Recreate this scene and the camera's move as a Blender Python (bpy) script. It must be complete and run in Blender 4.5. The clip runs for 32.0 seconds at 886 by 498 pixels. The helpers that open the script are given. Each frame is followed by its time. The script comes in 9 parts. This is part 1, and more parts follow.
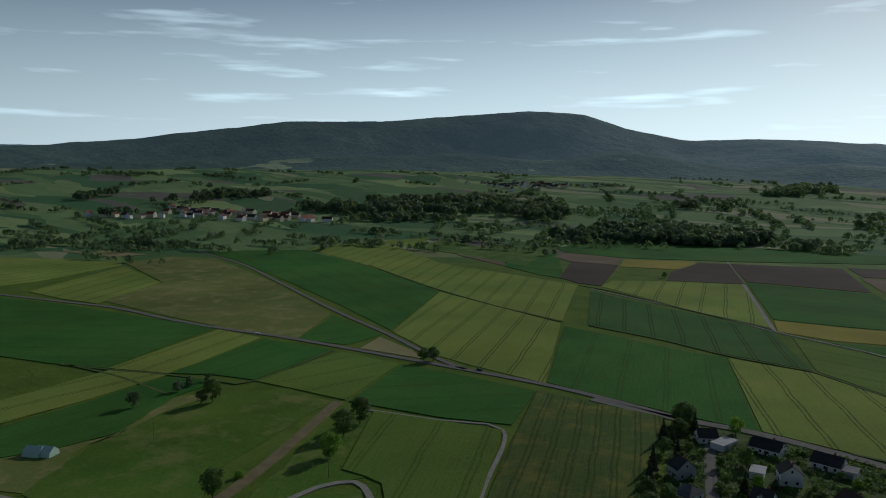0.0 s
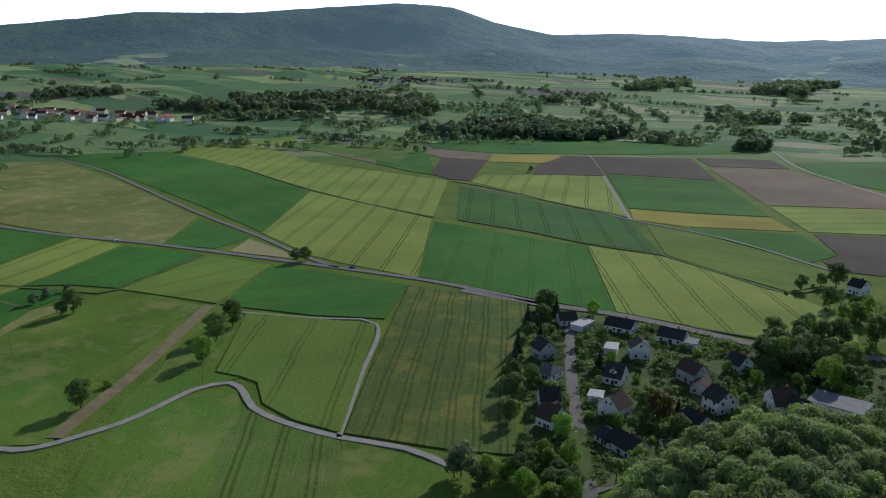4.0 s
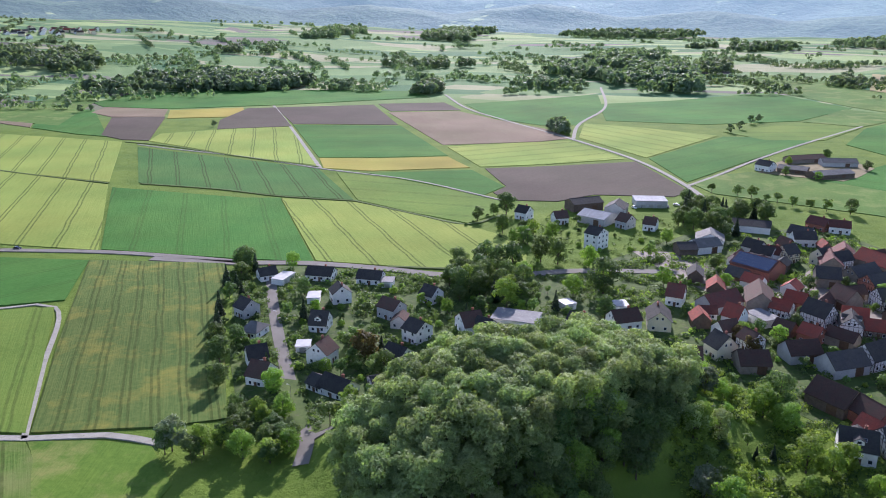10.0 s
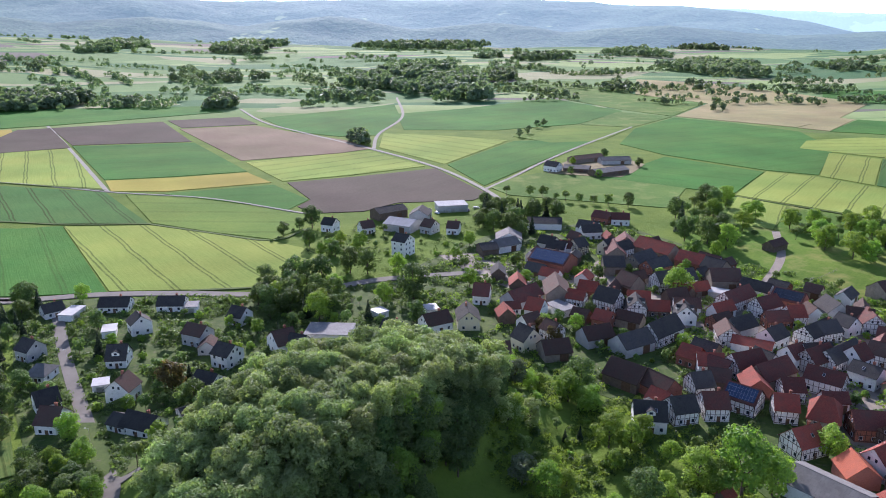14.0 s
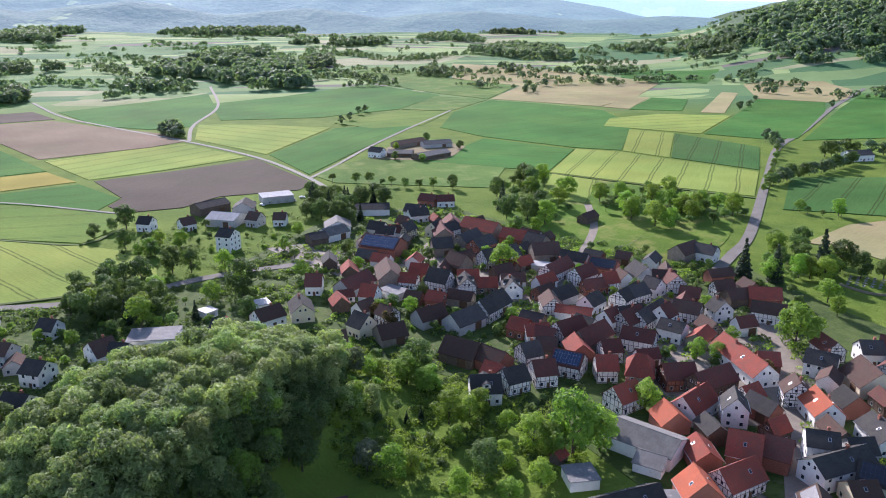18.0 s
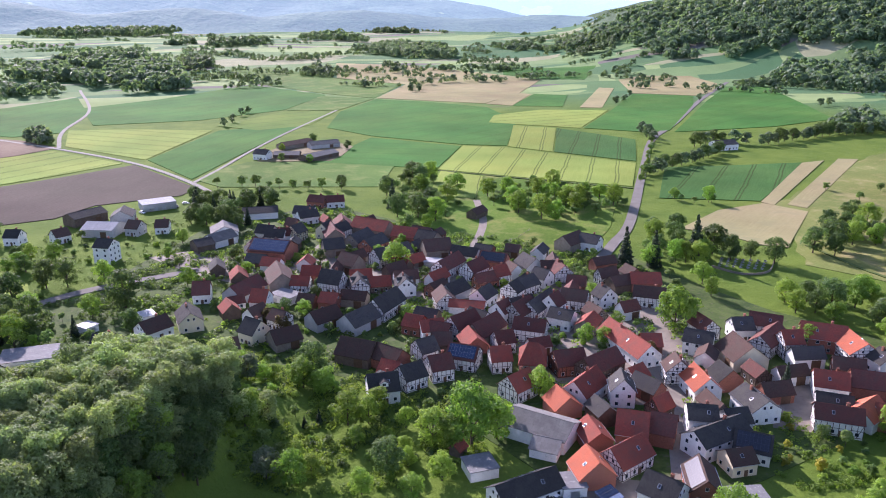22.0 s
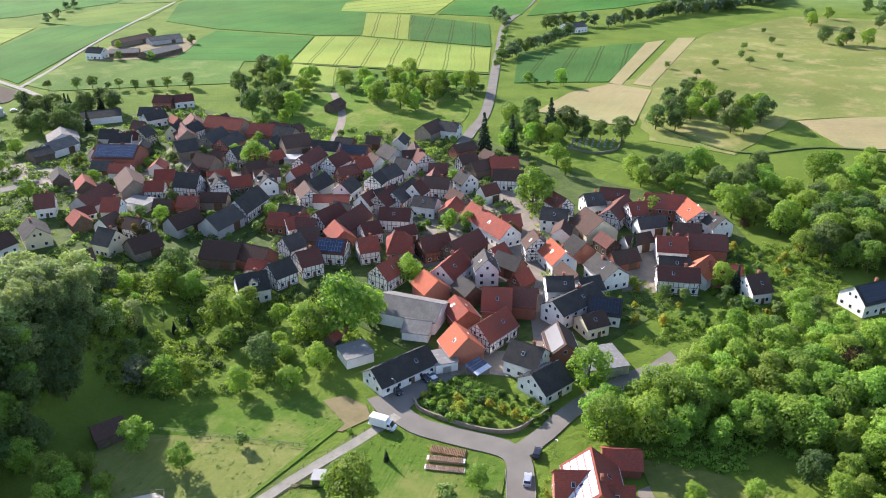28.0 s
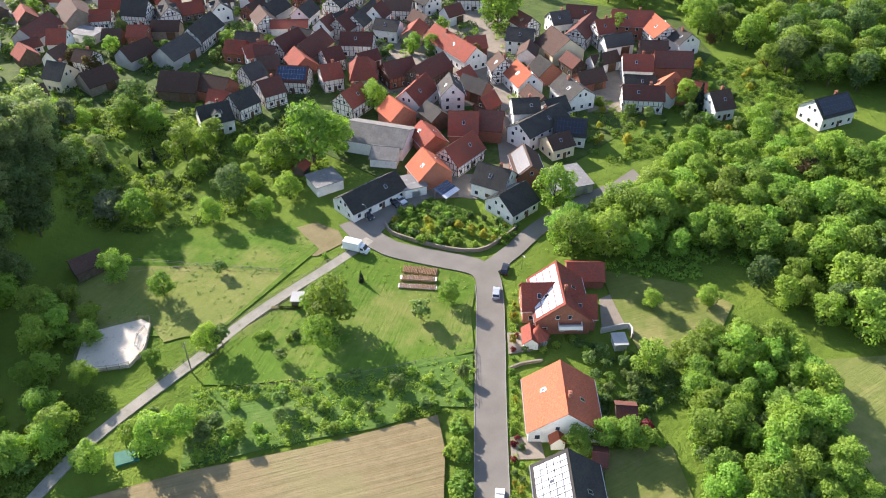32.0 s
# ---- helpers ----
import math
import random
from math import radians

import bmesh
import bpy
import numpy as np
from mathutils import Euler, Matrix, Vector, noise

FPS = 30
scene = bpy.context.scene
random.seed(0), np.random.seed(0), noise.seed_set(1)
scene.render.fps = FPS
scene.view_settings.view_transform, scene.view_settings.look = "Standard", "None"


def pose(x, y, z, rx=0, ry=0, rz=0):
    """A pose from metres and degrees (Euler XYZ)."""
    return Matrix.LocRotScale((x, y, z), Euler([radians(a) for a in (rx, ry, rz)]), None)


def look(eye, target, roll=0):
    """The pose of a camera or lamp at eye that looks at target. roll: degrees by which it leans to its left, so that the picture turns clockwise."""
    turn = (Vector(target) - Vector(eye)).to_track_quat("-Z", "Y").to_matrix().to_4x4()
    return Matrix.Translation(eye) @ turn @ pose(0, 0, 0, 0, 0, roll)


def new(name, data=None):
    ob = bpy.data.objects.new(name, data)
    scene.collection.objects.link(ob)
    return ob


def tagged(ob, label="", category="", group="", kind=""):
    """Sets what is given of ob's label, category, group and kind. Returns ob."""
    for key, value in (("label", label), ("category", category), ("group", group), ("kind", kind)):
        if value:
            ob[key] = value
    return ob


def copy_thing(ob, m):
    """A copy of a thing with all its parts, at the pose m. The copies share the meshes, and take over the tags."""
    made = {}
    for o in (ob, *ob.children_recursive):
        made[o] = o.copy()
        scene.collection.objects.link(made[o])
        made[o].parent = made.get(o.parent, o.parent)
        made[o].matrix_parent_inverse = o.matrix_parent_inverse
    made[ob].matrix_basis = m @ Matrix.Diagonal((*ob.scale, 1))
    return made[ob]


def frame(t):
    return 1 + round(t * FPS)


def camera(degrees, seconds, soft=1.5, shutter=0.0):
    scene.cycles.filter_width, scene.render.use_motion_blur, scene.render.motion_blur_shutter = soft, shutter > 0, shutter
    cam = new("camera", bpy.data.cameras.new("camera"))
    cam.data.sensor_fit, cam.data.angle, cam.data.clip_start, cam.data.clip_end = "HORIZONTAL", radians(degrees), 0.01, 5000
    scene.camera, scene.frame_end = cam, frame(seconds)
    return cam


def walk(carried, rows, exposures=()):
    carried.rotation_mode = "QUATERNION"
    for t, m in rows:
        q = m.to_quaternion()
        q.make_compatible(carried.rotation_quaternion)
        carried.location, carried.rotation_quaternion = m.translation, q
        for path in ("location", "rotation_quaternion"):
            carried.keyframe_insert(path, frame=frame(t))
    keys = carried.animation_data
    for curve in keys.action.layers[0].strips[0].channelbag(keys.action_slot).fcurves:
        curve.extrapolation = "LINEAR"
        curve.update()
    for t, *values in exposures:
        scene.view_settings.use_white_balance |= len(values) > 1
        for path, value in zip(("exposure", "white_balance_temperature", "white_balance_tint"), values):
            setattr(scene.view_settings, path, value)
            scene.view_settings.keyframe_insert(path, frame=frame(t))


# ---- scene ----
# ---------------------------------------------------------------- camera
cam = camera(60.07, 32.0, soft=1.0)
# seconds, place, heading (clockwise from +y), pitch, roll
PATH = [
    (0, -5.05, -0.51, 120.27, -43.235, -6.238, 0.13),
    (0.5, -4.75, -0.54, 120.25, -43.194, -7.770, 0.16),
    (1, -4.45, -0.57, 120.24, -42.341, -9.340, 0.17),
    (1.5, -4.15, -0.60, 120.22, -40.800, -10.054, 0.08),
    (2, -3.85, -0.63, 120.21, -39.464, -10.466, 0.01),
    (2.5, -3.54, -0.66, 120.20, -38.170, -11.294, 0.02),
    (3, -3.24, -0.68, 120.19, -36.879, -12.303, -0.03),
    (3.5, -2.94, -0.70, 120.18, -35.305, -13.330, -0.02),
    (5.5, -1.83, -0.66, 120.30, -28.542, -14.856, -0.06),
    (6, -1.63, -0.64, 120.37, -26.508, -15.498, -0.05),
    (6.5, -1.45, -0.63, 120.45, -24.510, -16.324, -0.05),
    (7, -1.28, -0.61, 120.53, -22.519, -16.912, -0.01),
    (7.5, -1.13, -0.60, 120.61, -20.536, -17.191, -0.06),
    (8, -0.99, -0.59, 120.68, -18.539, -17.389, -0.11),
    (8.5, -0.87, -0.59, 120.75, -16.534, -17.419, -0.04),
    (9, -0.77, -0.58, 120.81, -14.555, -17.457, -0.05),
    (9.5, -0.67, -0.57, 120.85, -12.586, -17.462, -0.02),
    (10, -0.59, -0.56, 120.88, -10.650, -17.497, -0.02),
    (10.5, -0.51, -0.54, 120.89, -8.811, -17.526, -0.05),
    (11, -0.44, -0.51, 120.89, -7.066, -17.549, -0.06),
    (11.5, -0.37, -0.48, 120.88, -5.300, -17.585, -0.09),
    (12, -0.30, -0.43, 120.86, -3.534, -17.594, -0.05),
    (12.5, -0.24, -0.38, 120.85, -1.749, -17.395, -0.03),
    (13, -0.18, -0.32, 120.83, -0.000, -16.716, -0.02),
    (13.5, -0.13, -0.25, 120.81, 2.000, -16.650, -0.05),
    (14, -0.09, -0.18, 120.80, 4.171, -16.674, -0.03),
    (14.5, -0.05, -0.12, 120.79, 6.321, -16.678, -0.07),
    (16.5, -0.11, 0.10, 120.85, 12.455, -17.600, -0.11),
    (17, -0.10, 0.11, 120.87, 14.098, -17.616, -0.10),
    (17.5, -0.09, 0.10, 120.89, 15.757, -17.647, 0.00),
    (18, -0.06, 0.08, 120.91, 17.403, -17.673, 0.03),
    (18.5, -0.04, 0.05, 120.93, 19.033, -17.698, 0.03),
    (19, 0.00, 0.00, 120.94, 20.356, -17.713, 0.05),
    (19.5, 0.04, -0.07, 120.95, 21.174, -17.711, 0.03),
    (20, 0.08, -0.15, 120.95, 22.090, -17.724, 0.00),
    (20.5, 0.12, -0.26, 120.93, 23.073, -17.726, 0.03),
    (21, 0.15, -0.39, 120.91, 23.989, -17.741, 0.02),
    (21.5, 0.19, -0.55, 120.87, 24.888, -17.736, 0.04),
    (22, 0.22, -0.73, 120.82, 25.772, -17.739, 0.00),
    (22.5, 0.24, -0.93, 120.77, 26.645, -17.908, 0.02),
    (23, 0.25, -1.14, 120.72, 27.472, -18.724, -0.02),
    (23.5, 0.26, -1.35, 120.67, 28.213, -19.882, -0.03),
    (24, 0.24, -1.57, 120.63, 28.917, -21.046, -0.01),
    (24.5, 0.22, -1.79, 120.60, 29.618, -22.240, -0.02),
    (25, 0.18, -2.00, 120.58, 30.369, -23.410, -0.01),
    (25.5, 0.12, -2.22, 120.57, 31.286, -23.794, -0.01),
    (27.5, -0.42, -3.08, 120.72, 35.494, -24.532, 0.11),
    (28, -0.63, -3.30, 120.74, 36.516, -25.624, 0.12),
    (28.5, -0.85, -3.52, 120.76, 37.480, -26.792, 0.15),
    (29, -1.08, -3.75, 120.78, 38.415, -27.953, 0.16),
    (29.5, -1.32, -3.99, 120.78, 39.099, -29.005, 0.15),
    (30, -1.56, -4.23, 120.78, 39.037, -29.988, 0.10),
    (30.5, -1.81, -4.48, 120.78, 39.248, -30.993, 0.08),
    (31, -2.06, -4.74, 120.77, 39.637, -33.407, 0.05),
    (31.5, -2.32, -5.00, 120.76, 39.554, -36.025, -0.09),
    (32, -2.58, -5.26, 120.75, 39.418, -38.283, -0.21),
]


def aim(x, y, z, heading, pitch, roll):
    h, p = radians(heading), radians(pitch)
    eye = Vector((x, y, z))
    way = Vector((math.sin(h) * math.cos(p), math.cos(h) * math.cos(p), math.sin(p)))
    return look(eye, eye + way * 100, roll)


walk(cam, [(t, aim(*row)) for t, *row in PATH],
     exposures=[(0, -1.74, 5950, 10), (2, -1.34, 5900, 11), (3.5, -0.72, 5750, 14), (5.5, 0.1, 5720, 22), (7, 0.62, 5720, 26), (9, 0.85, 5720, 28), (12.5, 0.92, 5750, 29), (14, 0.86, 5780, 29), (20, 1.02, 5850, 27), (22.4, 1.1, 5850, 39), (23.1, 1.05, 5850, 36), (23.7, 1.12, 5950, 25), (28, 1.32, 6250, 21), (32, 1.45, 6550, 19)]
     )

# ---------------------------------------------------------------- daylight
SUN_HEADING, SUN_HEIGHT = -3, 25.5
world = bpy.data.worlds.new("sky")
scene.world = world
world.use_nodes = True
wn, wl = world.node_tree.nodes, world.node_tree.links
background = wn["Background"]
sky = wn.new("ShaderNodeTexSky")
sky.sky_type, sky.sun_disc = "NISHITA", False
sky.sun_elevation, sky.sun_rotation = radians(SUN_HEIGHT), radians(SUN_HEADING)
sky.air_density, sky.dust_density, sky.ozone_density = 1.0, 0.5, 1.0
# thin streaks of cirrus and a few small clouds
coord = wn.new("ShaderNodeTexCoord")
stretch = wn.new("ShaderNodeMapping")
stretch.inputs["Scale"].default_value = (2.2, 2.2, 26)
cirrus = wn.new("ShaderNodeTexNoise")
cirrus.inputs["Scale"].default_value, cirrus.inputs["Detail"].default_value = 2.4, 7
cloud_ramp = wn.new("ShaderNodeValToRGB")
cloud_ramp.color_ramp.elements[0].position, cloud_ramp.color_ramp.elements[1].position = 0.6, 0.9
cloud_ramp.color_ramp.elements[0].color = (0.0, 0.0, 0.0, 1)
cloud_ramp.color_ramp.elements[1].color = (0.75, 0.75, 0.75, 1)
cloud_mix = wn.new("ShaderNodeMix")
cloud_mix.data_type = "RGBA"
# the veil's colour, standing in for haze, is brightest on the sun's side
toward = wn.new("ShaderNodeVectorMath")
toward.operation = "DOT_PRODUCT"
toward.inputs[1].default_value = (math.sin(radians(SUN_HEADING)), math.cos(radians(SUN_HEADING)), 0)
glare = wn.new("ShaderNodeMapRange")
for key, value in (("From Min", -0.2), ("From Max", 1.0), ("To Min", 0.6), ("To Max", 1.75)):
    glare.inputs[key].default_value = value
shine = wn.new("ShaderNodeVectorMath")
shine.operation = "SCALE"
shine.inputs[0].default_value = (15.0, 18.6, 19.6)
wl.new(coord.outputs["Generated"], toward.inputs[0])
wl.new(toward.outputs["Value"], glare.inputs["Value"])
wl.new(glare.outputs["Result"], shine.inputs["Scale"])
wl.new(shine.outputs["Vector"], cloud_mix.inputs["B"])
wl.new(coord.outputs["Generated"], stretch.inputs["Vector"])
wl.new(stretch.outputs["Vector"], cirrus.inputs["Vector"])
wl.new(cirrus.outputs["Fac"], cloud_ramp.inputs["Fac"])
# a pale veil, added to brighten the low sky, thickens towards the horizon
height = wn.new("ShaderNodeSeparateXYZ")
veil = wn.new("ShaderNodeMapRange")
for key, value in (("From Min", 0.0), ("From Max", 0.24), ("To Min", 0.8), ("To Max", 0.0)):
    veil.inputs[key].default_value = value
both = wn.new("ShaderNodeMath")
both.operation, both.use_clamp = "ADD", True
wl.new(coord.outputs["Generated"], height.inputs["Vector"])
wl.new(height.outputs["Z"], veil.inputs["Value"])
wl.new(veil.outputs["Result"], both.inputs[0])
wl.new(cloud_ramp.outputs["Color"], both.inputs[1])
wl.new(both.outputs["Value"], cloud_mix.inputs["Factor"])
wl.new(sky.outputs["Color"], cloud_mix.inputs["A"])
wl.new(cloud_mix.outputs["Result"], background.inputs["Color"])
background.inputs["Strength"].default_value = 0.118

sun = new("sun", bpy.data.lights.new("sun", "SUN"))
sun.data.energy, sun.data.angle, sun.data.color = 5.0, radians(0.6), (1.0, 0.94, 0.84)
sh, se = radians(SUN_HEADING), radians(SUN_HEIGHT)
sun.matrix_world = look((0, 0, 900), Vector((0, 0, 900)) - Vector(
    (math.sin(sh) * math.cos(se), math.cos(sh) * math.cos(se), math.sin(se))))


# ---------------------------------------------------------------- materials
def material(name, rough=0.9, metal=0.0, spec=0.3):
    m = bpy.data.materials.new(name)
    m.use_nodes = True
    b = m.node_tree.nodes["Principled BSDF"]
    b.inputs["Roughness"].default_value, b.inputs["Metallic"].default_value = rough, metal
    b.inputs["Specular IOR Level"].default_value = spec
    return m, m.node_tree.nodes, m.node_tree.links, b


def rgba(c):
    return (c[0], c[1], c[2], 1)


def noise_node(n, l, vec, scale, detail=4, rough=0.55):
    t = n.new("ShaderNodeTexNoise")
    t.inputs["Scale"].default_value, t.inputs["Detail"].default_value = scale, detail
    t.inputs["Roughness"].default_value = rough
    l.new(vec, t.inputs["Vector"])
    return t.outputs["Fac"]


def span(n, l, fac, lo, hi, a=0.0, b=1.0):
    r = n.new("ShaderNodeMapRange")
    for k, v in (("From Min", lo), ("From Max", hi), ("To Min", a), ("To Max", b)):
        r.inputs[k].default_value = v
    l.new(fac, r.inputs["Value"])
    return r.outputs["Result"]


def math_node(n, l, op, a, b=None, c=None):
    q = n.new("ShaderNodeMath")
    q.operation = op
    for i, v in enumerate((a, b, c)):
        if v is None:
            continue
        if isinstance(v, (int, float)):
            q.inputs[i].default_value = v
        else:
            l.new(v, q.inputs[i])
    return q.outputs[0]


def blend(n, l, fac, a, b, kind="MIX"):
    m = n.new("ShaderNodeMix")
    m.data_type, m.blend_type = "RGBA", kind
    for k, v in (("Factor", fac), ("A", a), ("B", b)):
        if isinstance(v, (int, float)):
            m.inputs[k].default_value = v
        elif isinstance(v, tuple):
            m.inputs[k].default_value = rgba(v)
        else:
            l.new(v, m.inputs[k])
    return m.outputs["Result"]


def relief(n, l, b, height, strength, distance):
    q = n.new("ShaderNodeBump")
    q.inputs["Strength"].default_value, q.inputs["Distance"].default_value = strength, distance
    l.new(height, q.inputs["Height"])
    l.new(q.outputs["Normal"], b.inputs["Normal"])


def place_node(n):
    return n.new("ShaderNodeNewGeometry").outputs["Position"]


def rough_surface(name, c1, c2, big=0.05, fine=2.0, rough=0.9, bump=0.4, depth=0.05, c3=None, metal=0.0, spec=0.14, vary=0.0):
    """Two colours mixed by coarse and fine noise, with a fine relief; c3: stains."""
    m, n, l, b = material(name, rough, metal, spec)
    pos = place_node(n)
    f1, f2 = noise_node(n, l, pos, big, 5), noise_node(n, l, pos, fine, 6, 0.65)
    mixf = span(n, l, math_node(n, l, "ADD", math_node(n, l, "MULTIPLY", f1, 0.6), math_node(n, l, "MULTIPLY", f2, 0.4)), 0.36, 0.64)
    col = blend(n, l, mixf, c1, c2)
    if c3:
        f3 = span(n, l, noise_node(n, l, pos, big * 3.1, 6, 0.7), 0.55, 0.7)
        col = blend(n, l, f3, col, c3)
    if vary:
        info = n.new("ShaderNodeObjectInfo").outputs["Random"]
        hsv = n.new("ShaderNodeHueSaturation")
        l.new(span(n, l, info, 0, 1, 1 - vary, 1 + vary), hsv.inputs["Value"])
        l.new(col, hsv.inputs["Color"])
        col = hsv.outputs["Color"]
    l.new(col, b.inputs["Base Color"])
    relief(n, l, b, f2, bump, depth)
    return m


def crop(name, c1, c2, tram=0.0, gap=21.0, rows=0.25, patch=None):
    """A crop: rows along the field's own direction (uv in metres), wheel tracks every gap metres, uneven growth."""
    m, n, l, b = material(name, 0.95, 0, 0.035)
    uv = n.new("ShaderNodeUVMap").outputs["UV"]
    pos = place_node(n)
    st = n.new("ShaderNodeMapping")
    st.inputs["Scale"].default_value = (1.6, 0.035, 1)
    l.new(uv, st.inputs["Vector"])
    streak = noise_node(n, l, st.outputs["Vector"], 1.0, 5, 0.6)
    big = noise_node(n, l, pos, 0.012, 5, 0.6)
    fine = noise_node(n, l, pos, 0.55, 6, 0.7)
    s = math_node(n, l, "ADD", math_node(n, l, "MULTIPLY", streak, rows),
                  math_node(n, l, "ADD", math_node(n, l, "MULTIPLY", big, 0.62 - rows), math_node(n, l, "MULTIPLY", fine, 0.38)))
    col = blend(n, l, span(n, l, s, 0.38, 0.62), c1, c2)
    if patch:
        pf = span(n, l, noise_node(n, l, pos, 0.045, 7, 0.68), 0.5, 0.64)
        col = blend(n, l, pf, col, patch)
    shade = n.new("ShaderNodeHueSaturation")
    l.new(span(n, l, noise_node(n, l, pos, 0.006, 3, 0.6), 0.35, 0.65, 0.86, 1.14), shade.inputs["Value"])
    l.new(span(n, l, noise_node(n, l, pos, 0.011, 3, 0.6), 0.35, 0.65, 0.488, 0.512), shade.inputs["Hue"])
    l.new(col, shade.inputs["Color"])
    col = shade.outputs["Color"]
    if tram:
        sep = n.new("ShaderNodeSeparateXYZ")
        l.new(uv, sep.inputs["Vector"])
        wob = math_node(n, l, "ADD", sep.outputs["X"], math_node(n, l, "MULTIPLY", noise_node(n, l, pos, 0.03, 2), 3.0))
        fold = math_node(n, l, "ABSOLUTE", math_node(n, l, "SUBTRACT", math_node(n, l, "PINGPONG", wob, gap / 2), 1.15))
        line = span(n, l, fold, 0.3, 0.62, 1.0, 0.0)
        line = math_node(n, l, "MULTIPLY", line, span(n, l, noise_node(n, l, pos, 0.3, 3), 0.25, 0.55, 0.35, 1.0))
        col = blend(n, l, math_node(n, l, "MULTIPLY", line, tram), col, (0.035, 0.05, 0.012))
    l.new(col, b.inputs["Base Color"])
    relief(n, l, b, math_node(n, l, "ADD", fine, streak), 0.7, 0.25)
    return m


def foliage(name, c1, c2, rough=0.6):
    """Leaves: each clump a little different, light shining through."""
    m, n, l, b = material(name, rough, 0, 0.25)
    isl = n.new("ShaderNodeNewGeometry").outputs["Random Per Island"]
    ob = n.new("ShaderNodeObjectInfo").outputs["Random"]
    col = blend(n, l, isl, c1, c2)
    hsv = n.new("ShaderNodeHueSaturation")
    l.new(span(n, l, ob, 0, 1, 0.482, 0.515), hsv.inputs["Hue"])
    l.new(span(n, l, math_node(n, l, "FRACT", math_node(n, l, "MULTIPLY", ob, 7.31)), 0, 1, 0.72, 1.25), hsv.inputs["Value"])
    l.new(col, hsv.inputs["Color"])
    l.new(hsv.outputs["Color"], b.inputs["Base Color"])
    tr = n.new("ShaderNodeBsdfTranslucent")
    l.new(blend(n, l, 1.0, hsv.outputs["Color"], (1.15, 1.25, 0.6), "MULTIPLY"), tr.inputs["Color"])
    mx = n.new("ShaderNodeMixShader")
    mx.inputs["Fac"].default_value = 0.5
    l.new(b.outputs["BSDF"], mx.inputs[1])
    l.new(tr.outputs["BSDF"], mx.inputs[2])
    l.new(mx.outputs["Shader"], n["Material Output"].inputs["Surface"])
    return m


def tiled(name, c1, c2, moss, tile_w=0.3, tile_h=0.36, rough=0.85, spec=0.12, bump=0.6):
    """Roof covering in courses, uv in metres, with weathered patches and moss."""
    m, n, l, b = material(name, rough, 0, spec)
    uv = n.new("ShaderNodeUVMap").outputs["UV"]
    pos = place_node(n)
    br = n.new("ShaderNodeTexBrick")
    br.offset = 0.5
    for k, v in (("Scale", 1.0), ("Mortar Size", 0.02), ("Brick Width", tile_w), ("Row Height", tile_h), ("Mortar Smooth", 0.4)):
        br.inputs[k].default_value = v
    br.inputs["Color1"].default_value, br.inputs["Color2"].default_value = rgba(c1), rgba(c2)
    br.inputs["Mortar"].default_value = rgba([v * 0.45 for v in c1])
    l.new(uv, br.inputs["Vector"])
    old = noise_node(n, l, pos, 0.35, 6, 0.65)
    col = blend(n, l, span(n, l, old, 0.42, 0.72), br.outputs["Color"], moss)
    col = blend(n, l, span(n, l, noise_node(n, l, pos, 2.5, 4), 0.3, 0.7, 0, 0.35), col, c2)
    info = n.new("ShaderNodeObjectInfo").outputs["Random"]
    hsv = n.new("ShaderNodeHueSaturation")
    l.new(span(n, l, info, 0, 1, 0.8, 1.2), hsv.inputs["Value"])
    l.new(col, hsv.inputs["Color"])
    l.new(hsv.outputs["Color"], b.inputs["Base Color"])
    relief(n, l, b, br.outputs["Fac"], -bump, 0.05)
    return m


GRASS = rough_surface("grass", (0.055, 0.125, 0.022), (0.11, 0.18, 0.035), 0.035, 1.3, 0.95, 0.8, 0.12, (0.14, 0.165, 0.05))
MEADOW = crop("meadow", (0.065, 0.13, 0.026), (0.11, 0.18, 0.042), 0, rows=0.2, patch=(0.155, 0.2, 0.06))
OLIVE = crop("olive_meadow", (0.125, 0.158, 0.038), (0.19, 0.21, 0.065), 0, rows=0.2, patch=(0.26, 0.235, 0.095))
LUSH = crop("lush_grass", (0.058, 0.12, 0.017), (0.12, 0.19, 0.03), 0, rows=0.15, patch=(0.175, 0.195, 0.055))
WHEAT = crop("green_wheat", (0.038, 0.118, 0.02), (0.07, 0.17, 0.034), 0.35, 24, rows=0.35)
WHEAT_LINES = crop("green_wheat_tracks", (0.04, 0.105, 0.024), (0.07, 0.15, 0.038), 0.8, 20, rows=0.35)
BARLEY = crop("yellow_green_barley", (0.165, 0.225, 0.042), (0.24, 0.295, 0.066), 0.65, 20, rows=0.35)
RYE = crop("pale_green_rye", (0.09, 0.155, 0.026), (0.15, 0.215, 0.042), 0.45, 24, rows=0.3)
PEAS = crop("streaky_green_crop", (0.06, 0.105, 0.026), (0.115, 0.15, 0.04), 0.6, 9, rows=0.5, patch=(0.18, 0.175, 0.04))
RAPE = crop("faded_yellow_rape", (0.239, 0.216, 0.045), (0.322, 0.274, 0.06), 0, rows=0.2)
PLOUGH_DARK = crop("dark_ploughed_soil", (0.075, 0.063, 0.047), (0.108, 0.09, 0.068), 0, rows=0.4)
PLOUGH_RED = crop("reddish_ploughed_soil", (0.155, 0.118, 0.077), (0.215, 0.168, 0.11), 0, rows=0.4)
STRAW = crop("dry_straw_field", (0.235, 0.205, 0.095), (0.31, 0.27, 0.135), 0, rows=0.4, patch=(0.24, 0.22, 0.11))
STUBBLE = crop("dry_stubble", (0.20, 0.155, 0.08), (0.265, 0.215, 0.12), 0.12, 5, rows=0.3, patch=(0.23, 0.20, 0.10))
